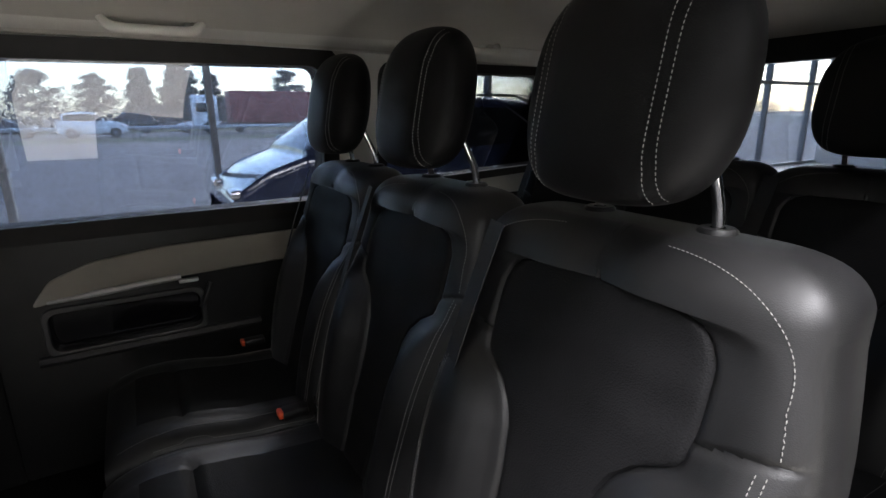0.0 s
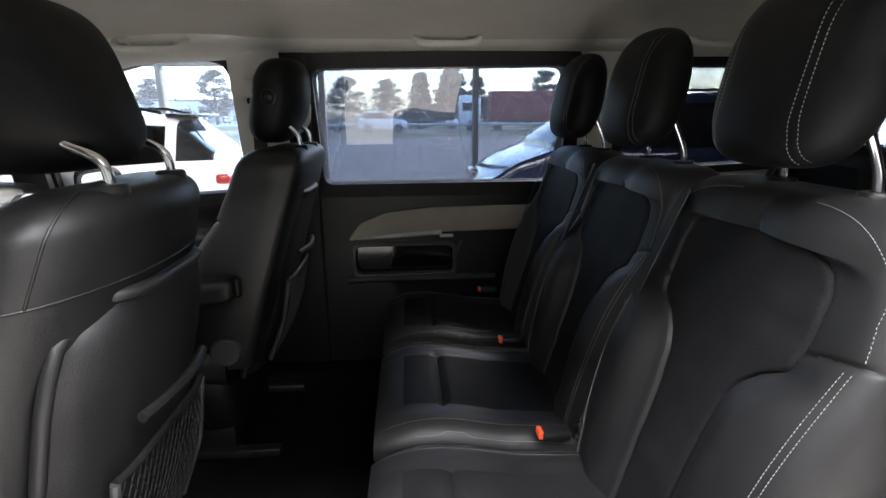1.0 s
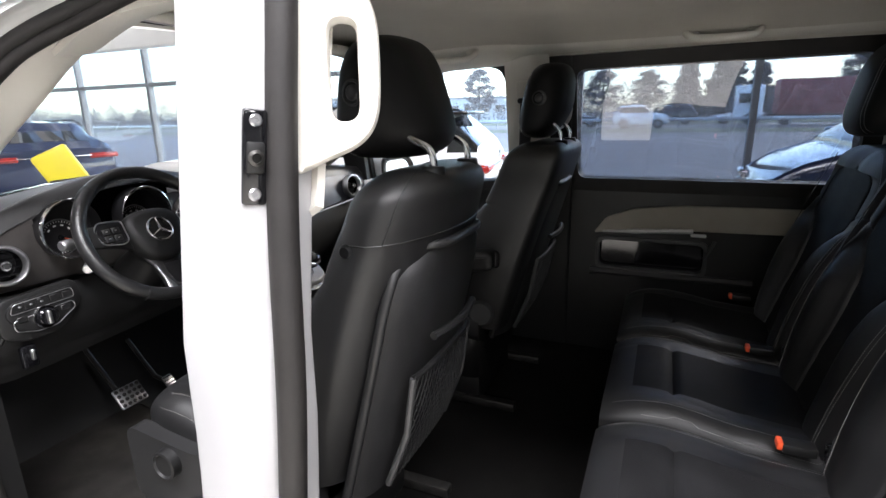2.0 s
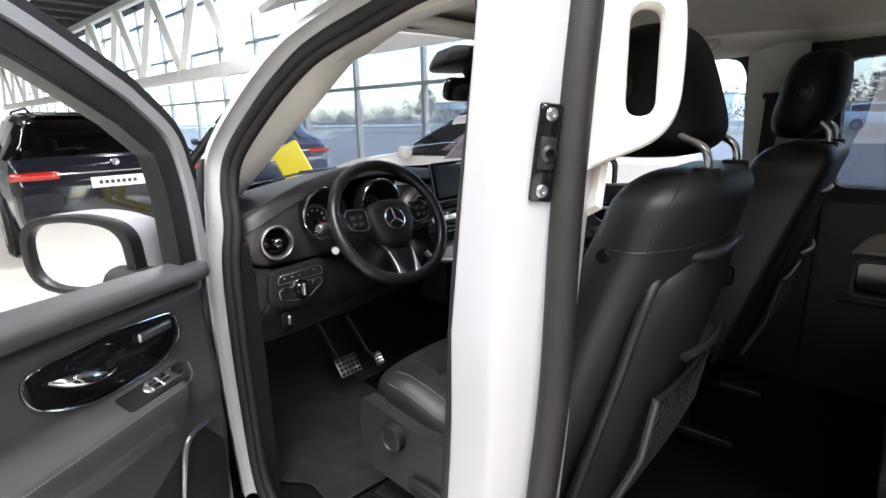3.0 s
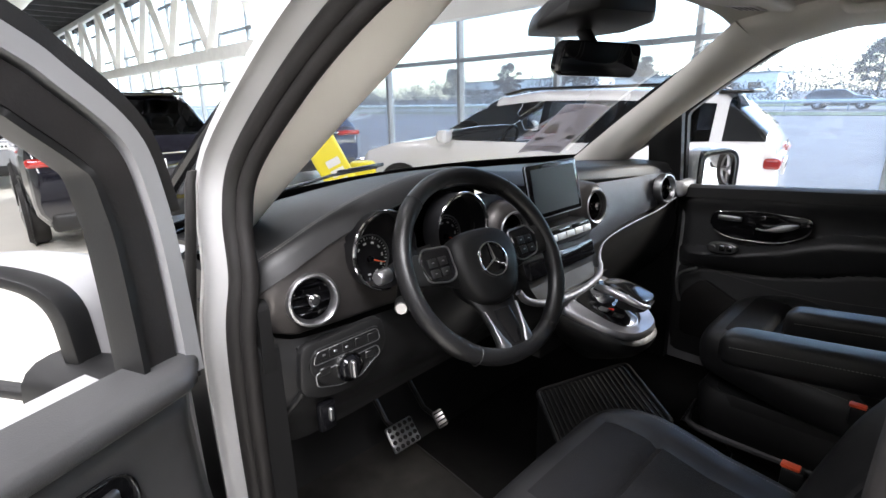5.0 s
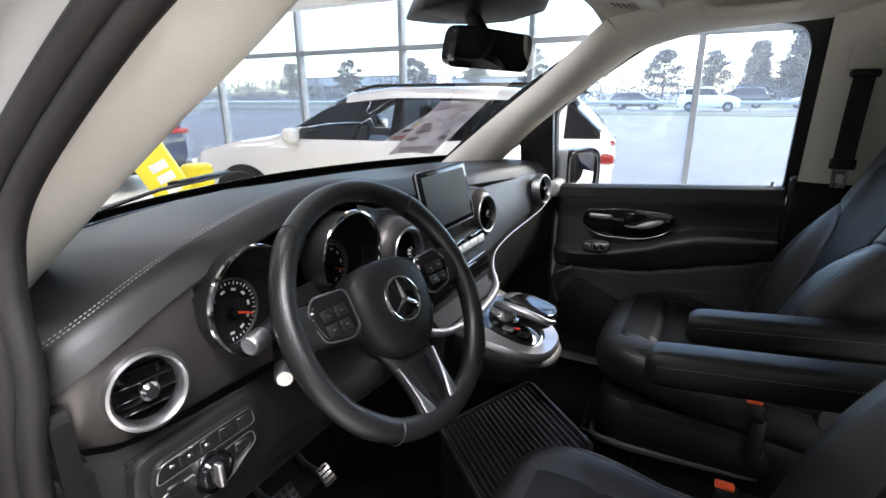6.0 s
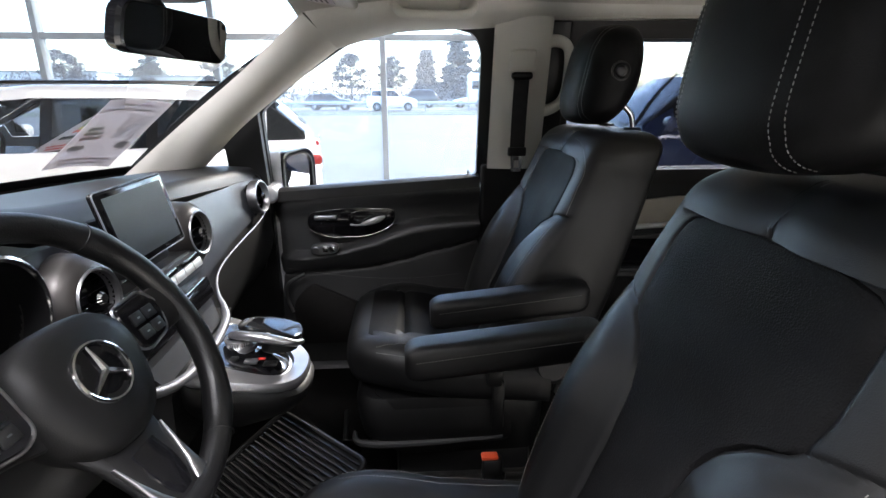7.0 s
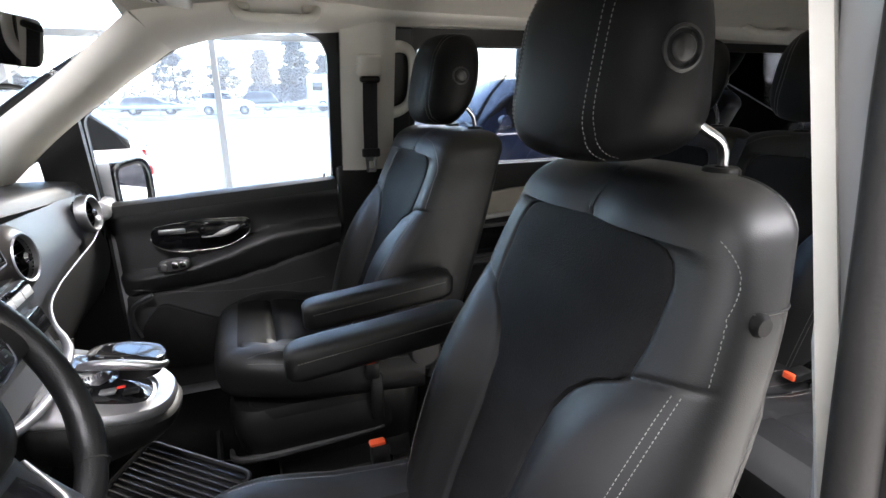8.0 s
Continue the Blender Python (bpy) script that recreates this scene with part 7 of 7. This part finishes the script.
            if top or side:
                if scr0 < f < scr1 and top:
                    put("screen", [p + off for p in pts])
                    hole = True
                if (0.905 if suv else 0.865) < f < (0.972 if suv else 0.945):
                    put("back", [p + off for p in pts])
                    hole = hole or 8 <= k <= n - 9
            if not (see and hole):
                body.faces.new(quad)
    body.faces.new(vs[0])
    body.faces.new(vs[-1][::-1])
    bmesh.ops.remove_doubles(body, verts=body.verts, dist=1e-4)
    part("body", body, paint, c, angle=50)
    for key, g in glass.items():
        bmesh.ops.remove_doubles(g, verts=g.verts, dist=0.008)
        part({"screen": "windscreen", "back": "rear_window"}.get(key, "window_pillar" if key.startswith("pillar") else "side_window"), g, GLOSS if key.startswith("pillar") else CAR_GLASS if not see else SEE_DARK if key[:3] in ("mid", "rea", "bac") else SEE_GLASS, c)
    if see:
        at = lambda f: -L / 2 + f * L
        part("cabin_floor", box((at(0.60), 0, 0.50), (L * 0.56, W * 1.7, 0.06), 0.02), PLASTIC, c)
        part("dash_board", loft([[Vector((at(f), q[0] * W * 0.86, z + q[1])) for q in superring(1.0, h, 20, 3.0)] for f, z, h in ((0.33, 0.86, 0.02), (0.35, 0.87, 0.09), (0.39, 0.86, 0.10), (0.41, 0.84, 0.05))]), PLASTIC, c)
        part("wheel_rim", tube([Vector((at(0.435) + 0.06 * math.cos(q), -W * 0.42 + 0.17 * math.sin(q), 0.98 + 0.16 * math.cos(q))) for q in [2 * math.pi * k / 24 for k in range(24)]], 0.016, 8, True), PLASTIC, c, "black steering wheel")
        for f in (0.58, 0.79):
            for y in ((-0.42, 0.42) if f < 0.7 else (-0.5, 0.0, 0.5)):
                part("seat_back", loft([[Vector((at(f) + dx + q[1], y * W + q[0], z)) for q in superring(w, d, 16, 3.0)] for z, dx, w, d in ((0.52, -0.05, 0.22, 0.09), (0.8, 0.0, 0.24, 0.08), (1.08, 0.06, 0.22, 0.06), (1.16, 0.08, 0.14, 0.035))]), PLASTIC, c)
                part("head_pad", loft([[Vector((at(f) + 0.09 + q[1], y * W + q[0], z)) for q in superring(w, 0.045, 16, 2.6)] for z, w in ((1.17, 0.08), (1.20, 0.125), (1.28, 0.125), (1.32, 0.08))]), PLASTIC, c)
    rad = 0.345
    for x, fx in ((-L / 2 + 0.19 * L, 0), (-L / 2 + 0.80 * L, 1)):
        for s in (-1, 1):
            part("wheel_arch", lathe([(rad * 1.12, 0), (rad * 1.12, 0.012), (0.0, 0.012)], Matrix.Translation((x, s * (W - 0.008), rad + 0.01)) @ pose(0, 0, 0, -90 * s, 0, 0), 30), PLASTIC, c)
            wheel_parts(c, x, s * (W - 0.055), rad, s)
    for s in (-1, 1):
        part("door_mirror", loft([[Vector((-L / 2 + (scr0 + 0.045) * L + dx, s * (W + y), 1.06 * max(k_, 1) + q[1])) for dx, q in [(p[0], p) for p in superring(0.07 * w, 0.075 * w, 14, 2.6)]] for y, w in ((0.0, 0.4), (0.05, 0.8), (0.10, 1.0), (0.17, 0.95), (0.20, 0.5))]), paint, c)
        part("tail_lamp", box((L / 2 - 0.05, s * (W * 0.74), 0.90 * max(k_, 1)), (0.12, 0.42, 0.085), 0.025, 3), rear_light, c, "red tail lamp")
        part("lamp_insert", box((L / 2 + 0.004, s * (W * 0.74), 0.90 * max(k_, 1)), (0.016, 0.34, 0.016), 0.004, 2), RED, c)
        part("roof_rail", tube([(-L / 2 + L * q, s * W * 0.62, H + 0.02 - (0.05 if q in (0.45, 0.88) else 0)) for q in (0.45, 0.5, 0.7, 0.83, 0.88)], 0.016, 8), GLOSS, c)
        part("exhaust", tube([(L / 2 - 0.1, s * W * 0.55, 0.33), (L / 2 + 0.005, s * W * 0.55, 0.33)], 0.045, 14), CHROME, c)
        part("head_lamp", box((-L / 2 + 0.10, s * W * 0.68, 0.70), (0.16, 0.34, 0.10), 0.04, 3), CHROME, c)
    part("lower_bumper", box((L / 2 - 0.06, 0, 0.36), (0.16, W * 1.7, 0.20), 0.05, 3), PLASTIC, c)
    part("light_bar", box((L / 2 - 0.005, 0, 0.91 * max(k_, 1)), (0.03, W * 1.1, 0.014), 0.005), CHROME, c)
    if suv:
        part("spoiler", box((L / 2 - 0.085 * L, 0, H * 0.965), (0.26, W * 1.25, 0.035), 0.012), GLOSS, c)
    pl = part("plate", box((L / 2 + 0.006, 0, 0.80 * max(k_, 1)), (0.02, 0.52, 0.115), 0.004), WHITE, c, "white plate")
    for k in range(7):
        part("plate_bar", box((L / 2 + 0.0175, -0.17 + 0.055 * k, 0.80 * max(k_, 1)), (0.003, 0.035, 0.04)), PLASTIC_GREY, pl)
    part("badge", lathe([(0.0, 0.010), (0.036, 0.008), (0.040, 0.0)], Matrix.Translation((L / 2 + 0.0, 0, 1.0 * max(k_, 1))) @ pose(0, 0, 0, 0, 90, 0), 24), CHROME, c)
    return c


gear = tagged(new("van_running_gear"), "black-tyred wheels below the white van", "wheels", kind="structure")
for wx in (-0.78, 2.35):
    for ws in (-1, 1):
        wheel_parts(gear, wx, ws * 0.84, 0.335, ws)
SEE_GLASS = glass_mat("clear_car_glass", (0.84, 0.86, 0.87), 1.0)
SEE_DARK = glass_mat("dark_car_privacy_glass", (0.16, 0.165, 0.17), 1.6)
TAIL = mat("tail_lamp_red", (0.28, 0.010, 0.008), 0.15, var=0.15, scale=20, coat=0.8)
NAVY = mat("navy_car_paint", (0.006, 0.006, 0.010), 0.12, var=0.1, scale=3, coat=0.9)
CAR_WHITE = mat("white_car_paint", (0.80, 0.80, 0.80), 0.18, var=0.03, scale=3, coat=0.8)
DARK_BLUE = mat("dark_blue_car_paint", (0.02, 0.03, 0.07), 0.15, var=0.1, scale=3, coat=0.9)
SILVER_CAR = mat("silver_car_paint", (0.42, 0.43, 0.45), 0.2, metal=0.5, var=0.05, scale=3, coat=0.8)
car("suv", pose(-7.98, 0.62, 0, 0, 0, -4), "navy blue large car with red tail lamps", NAVY, "cars ahead", 4.85, 1.98, 1.63, True, TAIL, True)
car("car", pose(-2.85, 3.99, 0, 0, 0, 10), "white car with black roof rails beside the glass front", CAR_WHITE, "cars ahead", 4.6, 1.90, 1.50, True, TAIL, True)
car("car", pose(-9.8, 4.3, 0, 0, 0, -14), "dark blue car with chrome twin exhausts", DARK_BLUE, "cars ahead", 4.5, 1.85, 1.45, False, TAIL)
car("car", pose(4.15, 5.20, 0, 0, 0, 0), "dark blue compact car parked beside the van", DARK_BLUE, "cars beside the van", 4.4, 1.76, 1.66, True, TAIL, False, True)
for k in range(4):
    car("car", pose(-14.2 - 5.6 * k, 0.2 - 0.25 * k, 0, 0, 0, -4), "parked car in the far row of the showroom", (SILVER_CAR, CAR_WHITE, NAVY, DARK_BLUE)[k], "far row of cars", 4.5, 1.85, 1.5, True, TAIL)
for k in range(2):
    car("car", pose(7.0 + 0.3 * k, -2.6 - 3.4 * k, 0, 0, 0, 80), "parked car in the showroom behind the van", (SILVER_CAR, NAVY)[k], "cars behind the van", 4.5, 1.85, 1.5, True, TAIL)

# yellow floor sign
sign = thing("floor_sign", pose(-3.3, 1.65, 0, 0, 0, -33.5), "bright yellow leaning floor sign with white lettering bars", "sign")
LEAN = pose(0, -0.103, 0.61, 25, 0, 0)
part("panel", box((0, 0, 0), (0.12, 0.275, 1.33), 0.03, 3, LEAN), YELLOW, sign)
part("drum", lathe([(0.0, 0.885), (0.105, 0.885), (0.125, 0.865), (0.128, 0.02), (0.12, 0.0)], Matrix.Translation((-0.30, 0.045, 0)), 32), YELLOW, sign, "round yellow foot")
part("base", box((-0.10, 0.08, 0.02), (0.55, 0.50, 0.04), 0.012, 2), YELLOW, sign)
for k in range(9):
    part("lettering_bar", box((0.0625, 0.02, -0.42 + 0.095 * k), (0.003, 0.125 if k % 3 else 0.105, 0.066), 0.001, 1, LEAN), WHITE, sign)

# ---- showroom ----
setting("showroom_floor", box((-13.5, -4.1, -0.02), (63.0, 20.8, 0.04)), SHOW_FLOOR, "polished cream showroom floor", "floor", False)
setting("showroom_ceiling", box((-13.5, -4.1, 5.6), (63.0, 20.8, 0.1)), CEIL, "dark showroom ceiling", "ceiling", False)
setting("showroom_wall_back", box((18.0, -4.1, 2.8), (0.2, 20.8, 5.6)), WALL, "white showroom end wall", "wall", False)
setting("showroom_wall_side", box((-13.5, -14.5, 2.8), (63.0, 0.2, 5.6)), WALL, "white showroom long wall", "wall", False)
setting("showroom_wall_front", box((-45.0, -4.1, 2.8), (0.2, 20.8, 5.6)), WALL, "white showroom end wall", "wall", False)
bm = bmesh.new()
for k in range(40):
    add_box(bm, (-44 + 1.5 * k, -4.1, 5.46), (0.10, 20.0, 0.18))
setting("trim_ceiling_slats", bm, CEIL, "dark slats below the showroom ceiling", "trim", False)
spot = thing("ceiling_spot", pose(-20, -5.6, 5.27), "small round white ceiling spotlight", "lamp", "ceiling spots")
part("housing", lathe([(0.15, 0.10), (0.15, 0.0), (0.13, 0.0), (0.125, 0.02)], Matrix.Identity(4), 16), PLASTIC, spot)
part("lens", lathe([(0.127, 0.015), (0.0, 0.012)], Matrix.Identity(4), 16), SPOT_GLOW, spot)
for k in range(44):
    copy_thing(spot, pose(-23.0 + 3.0 * (k // 4) + (1.5 if k % 2 else 0.0), -9.0 + 3.4 * (k % 4), 5.27))
FY = 6.3
curtain = tagged(new("curtain_wall"), "glazed showroom front with grey steel mullions", "glass wall", kind="structure")
for k in range(-20, 9):
    part("mullion", box((2.13 * k, FY, 2.8), (0.075, 0.14, 5.6), 0.008), STRUCT, curtain)
for z in (0.06, 2.13, 3.6, 5.0):
    part("transom", box((-13.0, FY, z), (62.0, 0.12, 0.075), 0.008), STRUCT, curtain)
# this pane lays a pale veil over the outdoors in place of distance haze
pane = part("pane", box((-13.0, FY + 0.02, 2.8), (62.0, 0.012, 5.6)), glass_mat("facade_glass", (0.80, 0.86, 0.90), 0.3, veil=0.030), curtain, smooth=False)
pane.visible_shadow = False
truss = thing("truss", pose(-16, 5.0, 2.75), "white lattice roof girder along the glass front", "truss", kind="structure")
part("lower_chord", box((0, 0, 0), (54, 0.24, 0.32), 0.01), TRUSS, truss)
part("upper_chord", box((0, 0, 2.45), (54, 0.18, 0.22), 0.01), TRUSS, truss)
for k in range(34):
    a, b = Vector((-26.5 + 1.55 * k, 0, 0.08)), Vector((-26.5 + 1.55 * (k + 1), 0, 2.4))
    if k % 2:
        a.z, b.z = b.z, a.z
    part("diagonal", tube([a, b], 0.14, 4), TRUSS, truss, smooth=False)
for k in range(4):
    part("column", box((-26 + 7.4 * k, 0.0, -1.35), (0.22, 0.22, 2.75), 0.01), TRUSS, truss)
duct = thing("air_duct", pose(-22, 1.4, 4.4), "long round white air duct under the ceiling", "duct", kind="structure")
part("pipe", tube([(-22 + 0.5 * k, 0, 0) for k in range(77)], [0.34 + (0.012 if k % 3 == 0 else 0) for k in range(77)], 20), TRUSS, duct)

# ---- outdoors ----
setting("ground", box((0, 0, -0.09), (4000, 4000, 0.04)), ASPHALT, "grey asphalt car park reaching to the horizon", "ground", False)
setting("lawn", box((0, 41, -0.055), (400, 6, 0.02)), GRASS, "grass verge along the road", "lawn", False)
setting("road", box((0, 54, -0.055), (400, 12, 0.02)), ROAD, "grey main road", "road", False)
setting("verge_far", box((0, 68, -0.05), (400, 14, 0.03)), GRASS, "grass verge across the road", "lawn", False)
rails = tagged(new("guard_rail"), "long steel guard rail along the road", "guard rail", kind="structure")
part("beam", box((0, 47.2, 0.62), (300, 0.06, 0.28), 0.02), SILVER_CAR, rails)
for k in range(60):
    part("post", box((-118 + 4 * k, 47.3, 0.25), (0.1, 0.08, 0.7)), SILVER_CAR, rails)

rnd = random.Random(4)


def leaf_mass(bm, centre, spread, count, size):
    for _ in range(count):
        v = Vector((rnd.gauss(0, 1), rnd.gauss(0, 1), rnd.gauss(0, 1)))
        v.normalize()
        v *= rnd.random() ** 0.45
        p = Vector(centre) + Vector((v.x * spread[0], v.y * spread[1], v.z * spread[2]))
        a = Vector((rnd.uniform(-1, 1), rnd.uniform(-1, 1), rnd.uniform(-1, 1))).normalized() * size * rnd.uniform(0.5, 1.3)
        b = a.cross(Vector((rnd.uniform(-1, 1), rnd.uniform(-1, 1), 1))).normalized() * a.length * 0.7
        bm.faces.new([bm.verts.new(p + q) for q in (a, b, -a, -b)])


# winter grey, lightened further so the colour carries the haze
TWIGS = mat("hazed_grey_winter_twigs", (0.12, 0.113, 0.12), 0.9, var=0.3, scale=3)


def tree(x, y, h, bare):
    t = thing("tree", pose(x, y, -0.05), "distant tree with thin winter foliage" if bare else "distant dark evergreen tree paled as by haze", "tree", "trees by the road")
    bm = tube([(0, 0, 0), (0.1, 0, h * 0.3), (0.0, 0.1, h * 0.6), (0.05, 0, h * 0.92)], [0.03 * h, 0.022 * h, 0.014 * h, 0.004 * h], 8)
    for k in range(14):
        z = h * (0.3 + 0.045 * k)
        q = rnd.uniform(0, 6.28)
        r = h * (0.26 - 0.012 * k) * rnd.uniform(0.7, 1.2)
        add_tube(bm, [(0, 0, z), (r * 0.5 * math.cos(q), r * 0.5 * math.sin(q), z + r * 0.3), (r * math.cos(q), r * math.sin(q), z + r * 0.45)], [0.008 * h, 0.005 * h, 0.002 * h], 5)
    part("trunk", bm, BARK, t)
    bm = bmesh.new()
    for k in range(70 if bare else 110):
        q, z = rnd.uniform(0, 6.28), rnd.uniform(0.30, 0.97)
        r = h * 0.34 * max(0.05, 1 - ((z - 0.56) / 0.46) ** 2) * rnd.uniform(0.15, 1.0) ** 0.6
        if not bare:
            z = 0.10 + 0.87 * rnd.random() ** 1.2
            r = h * (0.03 + 0.27 * (1 - (z - 0.10) / 0.87) ** 0.75 * rnd.uniform(0.75, 1.15)) * rnd.uniform(0.1, 1.0) ** 0.5
        leaf_mass(bm, (r * math.cos(q), r * math.sin(q), z * h), (h * 0.10, h * 0.10, h * 0.05), 100 if bare else 170, h * 0.017)
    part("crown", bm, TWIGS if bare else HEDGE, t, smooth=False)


for x, y, h, bare in ((3.5, 82, 8.0, False), (8.5, 84, 10.5, False), (12.5, 84, 7.5, False), (-2, 88, 7.5, True), (-9, 90, 8, True), (-30, 88, 9, True), (-42, 92, 8, True), (25, 90, 9, True), (-58, 95, 9, True), (-75, 95, 9, True), (-95, 98, 9, True)):
    tree(x, y, h, bare)
bm = bmesh.new()
for k in range(150):
    leaf_mass(bm, (-150 + 1.6 * k + rnd.uniform(-0.5, 0.5), 78 + rnd.uniform(-1, 1), 1.2), (1.4, 1.2, 1.3 + rnd.random() * 0.9), 170, 0.17)
tagged(part("hedge", bm, HEDGE, smooth=False), "long dark hedge behind the road, paled as by haze", "hedge", kind="stuff")
bm = bmesh.new()
for k in range(150):
    h = 2.9 + 2.6 * noise.noise(Vector((k * 0.13, 3.1, 0))) + rnd.uniform(-0.5, 0.8)
    leaf_mass(bm, (-190 + 2.6 * k + rnd.uniform(-1, 1), 100 + rnd.uniform(-3, 3), h * 0.9), (2.6, 2.0, max(1.2, h)), 220, 0.22)
tagged(part("far_wood", bm, TWIGS, smooth=False), "grey winter woods on the horizon, paled as by haze", "woods", kind="stuff")
for x, y, w, h in ((-34, 96, 26, 4.2), (-78, 110, 40, 5.5), (30, 105, 30, 4.5)):
    bd = thing("building", pose(x, y, -0.05), "low grey commercial building far across the road", "building", "far buildings")
    part("wall", box((0, 0, h / 2), (w, 10, h)), WALL, bd, smooth=False)
    part("roof", box((0, 0, h + 0.12), (w + 0.6, 10.6, 0.25)), STRUCT, bd, smooth=False)
    for k in range(int(w / 3)):
        part("window", box((-w / 2 + 2 + 3 * k, -5.02, h * 0.55), (1.8, 0.06, 1.2)), CAR_GLASS, bd, smooth=False)

# articulated lorry on the road
lor = thing("lorry", pose(13.0, 53.0, -0.04), "red box lorry with a white cab on the road", "lorry")
RED_BOX = mat("red_lorry_tarp", (0.22, 0.03, 0.035), 0.5, var=0.15, scale=0.8)
part("trailer", box((3.0, 0, 2.35), (12.5, 2.5, 2.9), 0.05), RED_BOX, lor)
part("cab", box((-5.4, 0, 1.95), (2.2, 2.45, 2.9), 0.18, 3), CAR_WHITE, lor)
part("cab_window", box((-5.7, -1.235, 2.3), (1.0, 0.02, 0.8), 0.005), CAR_GLASS, lor)
part("chassis", box((1.5, 0, 0.75), (14.0, 1.0, 0.25)), PLASTIC, lor)
for x in (-5.3, -2.6, 6.0, 7.3, 8.6):
    part("wheel", lathe([(0.28, 0.15), (0.48, 0.14), (0.52, 0.08), (0.52, -0.08), (0.48, -0.14), (0.28, -0.15), (0.0, -0.1)], Matrix.Translation((x, -1.1, 0.52)) @ pose(0, 0, 0, 90, 0, 0), 24), RUBBER, lor)
car("van", pose(-1.0, 47.9, -0.04, 0, 0, 180), "white small van on the far road", CAR_WHITE, "cars on the road", 4.6, 1.85, 1.9, True, TAIL)
car("car", pose(7.5, 57.5, -0.04), "small white car on the far road", CAR_WHITE, "cars on the road", 4.3, 1.8, 1.45, False, TAIL)
car("car", pose(-7.0, 50.8, -0.04, 0, 0, 180), "dark car on the far road", NAVY, "cars on the road", 4.6, 1.85, 1.5, True, TAIL)
car("van", pose(1.2, 57.4, -0.04), "dark long van on the far road", NAVY, "cars on the road", 5.2, 1.9, 1.9, True, TAIL)
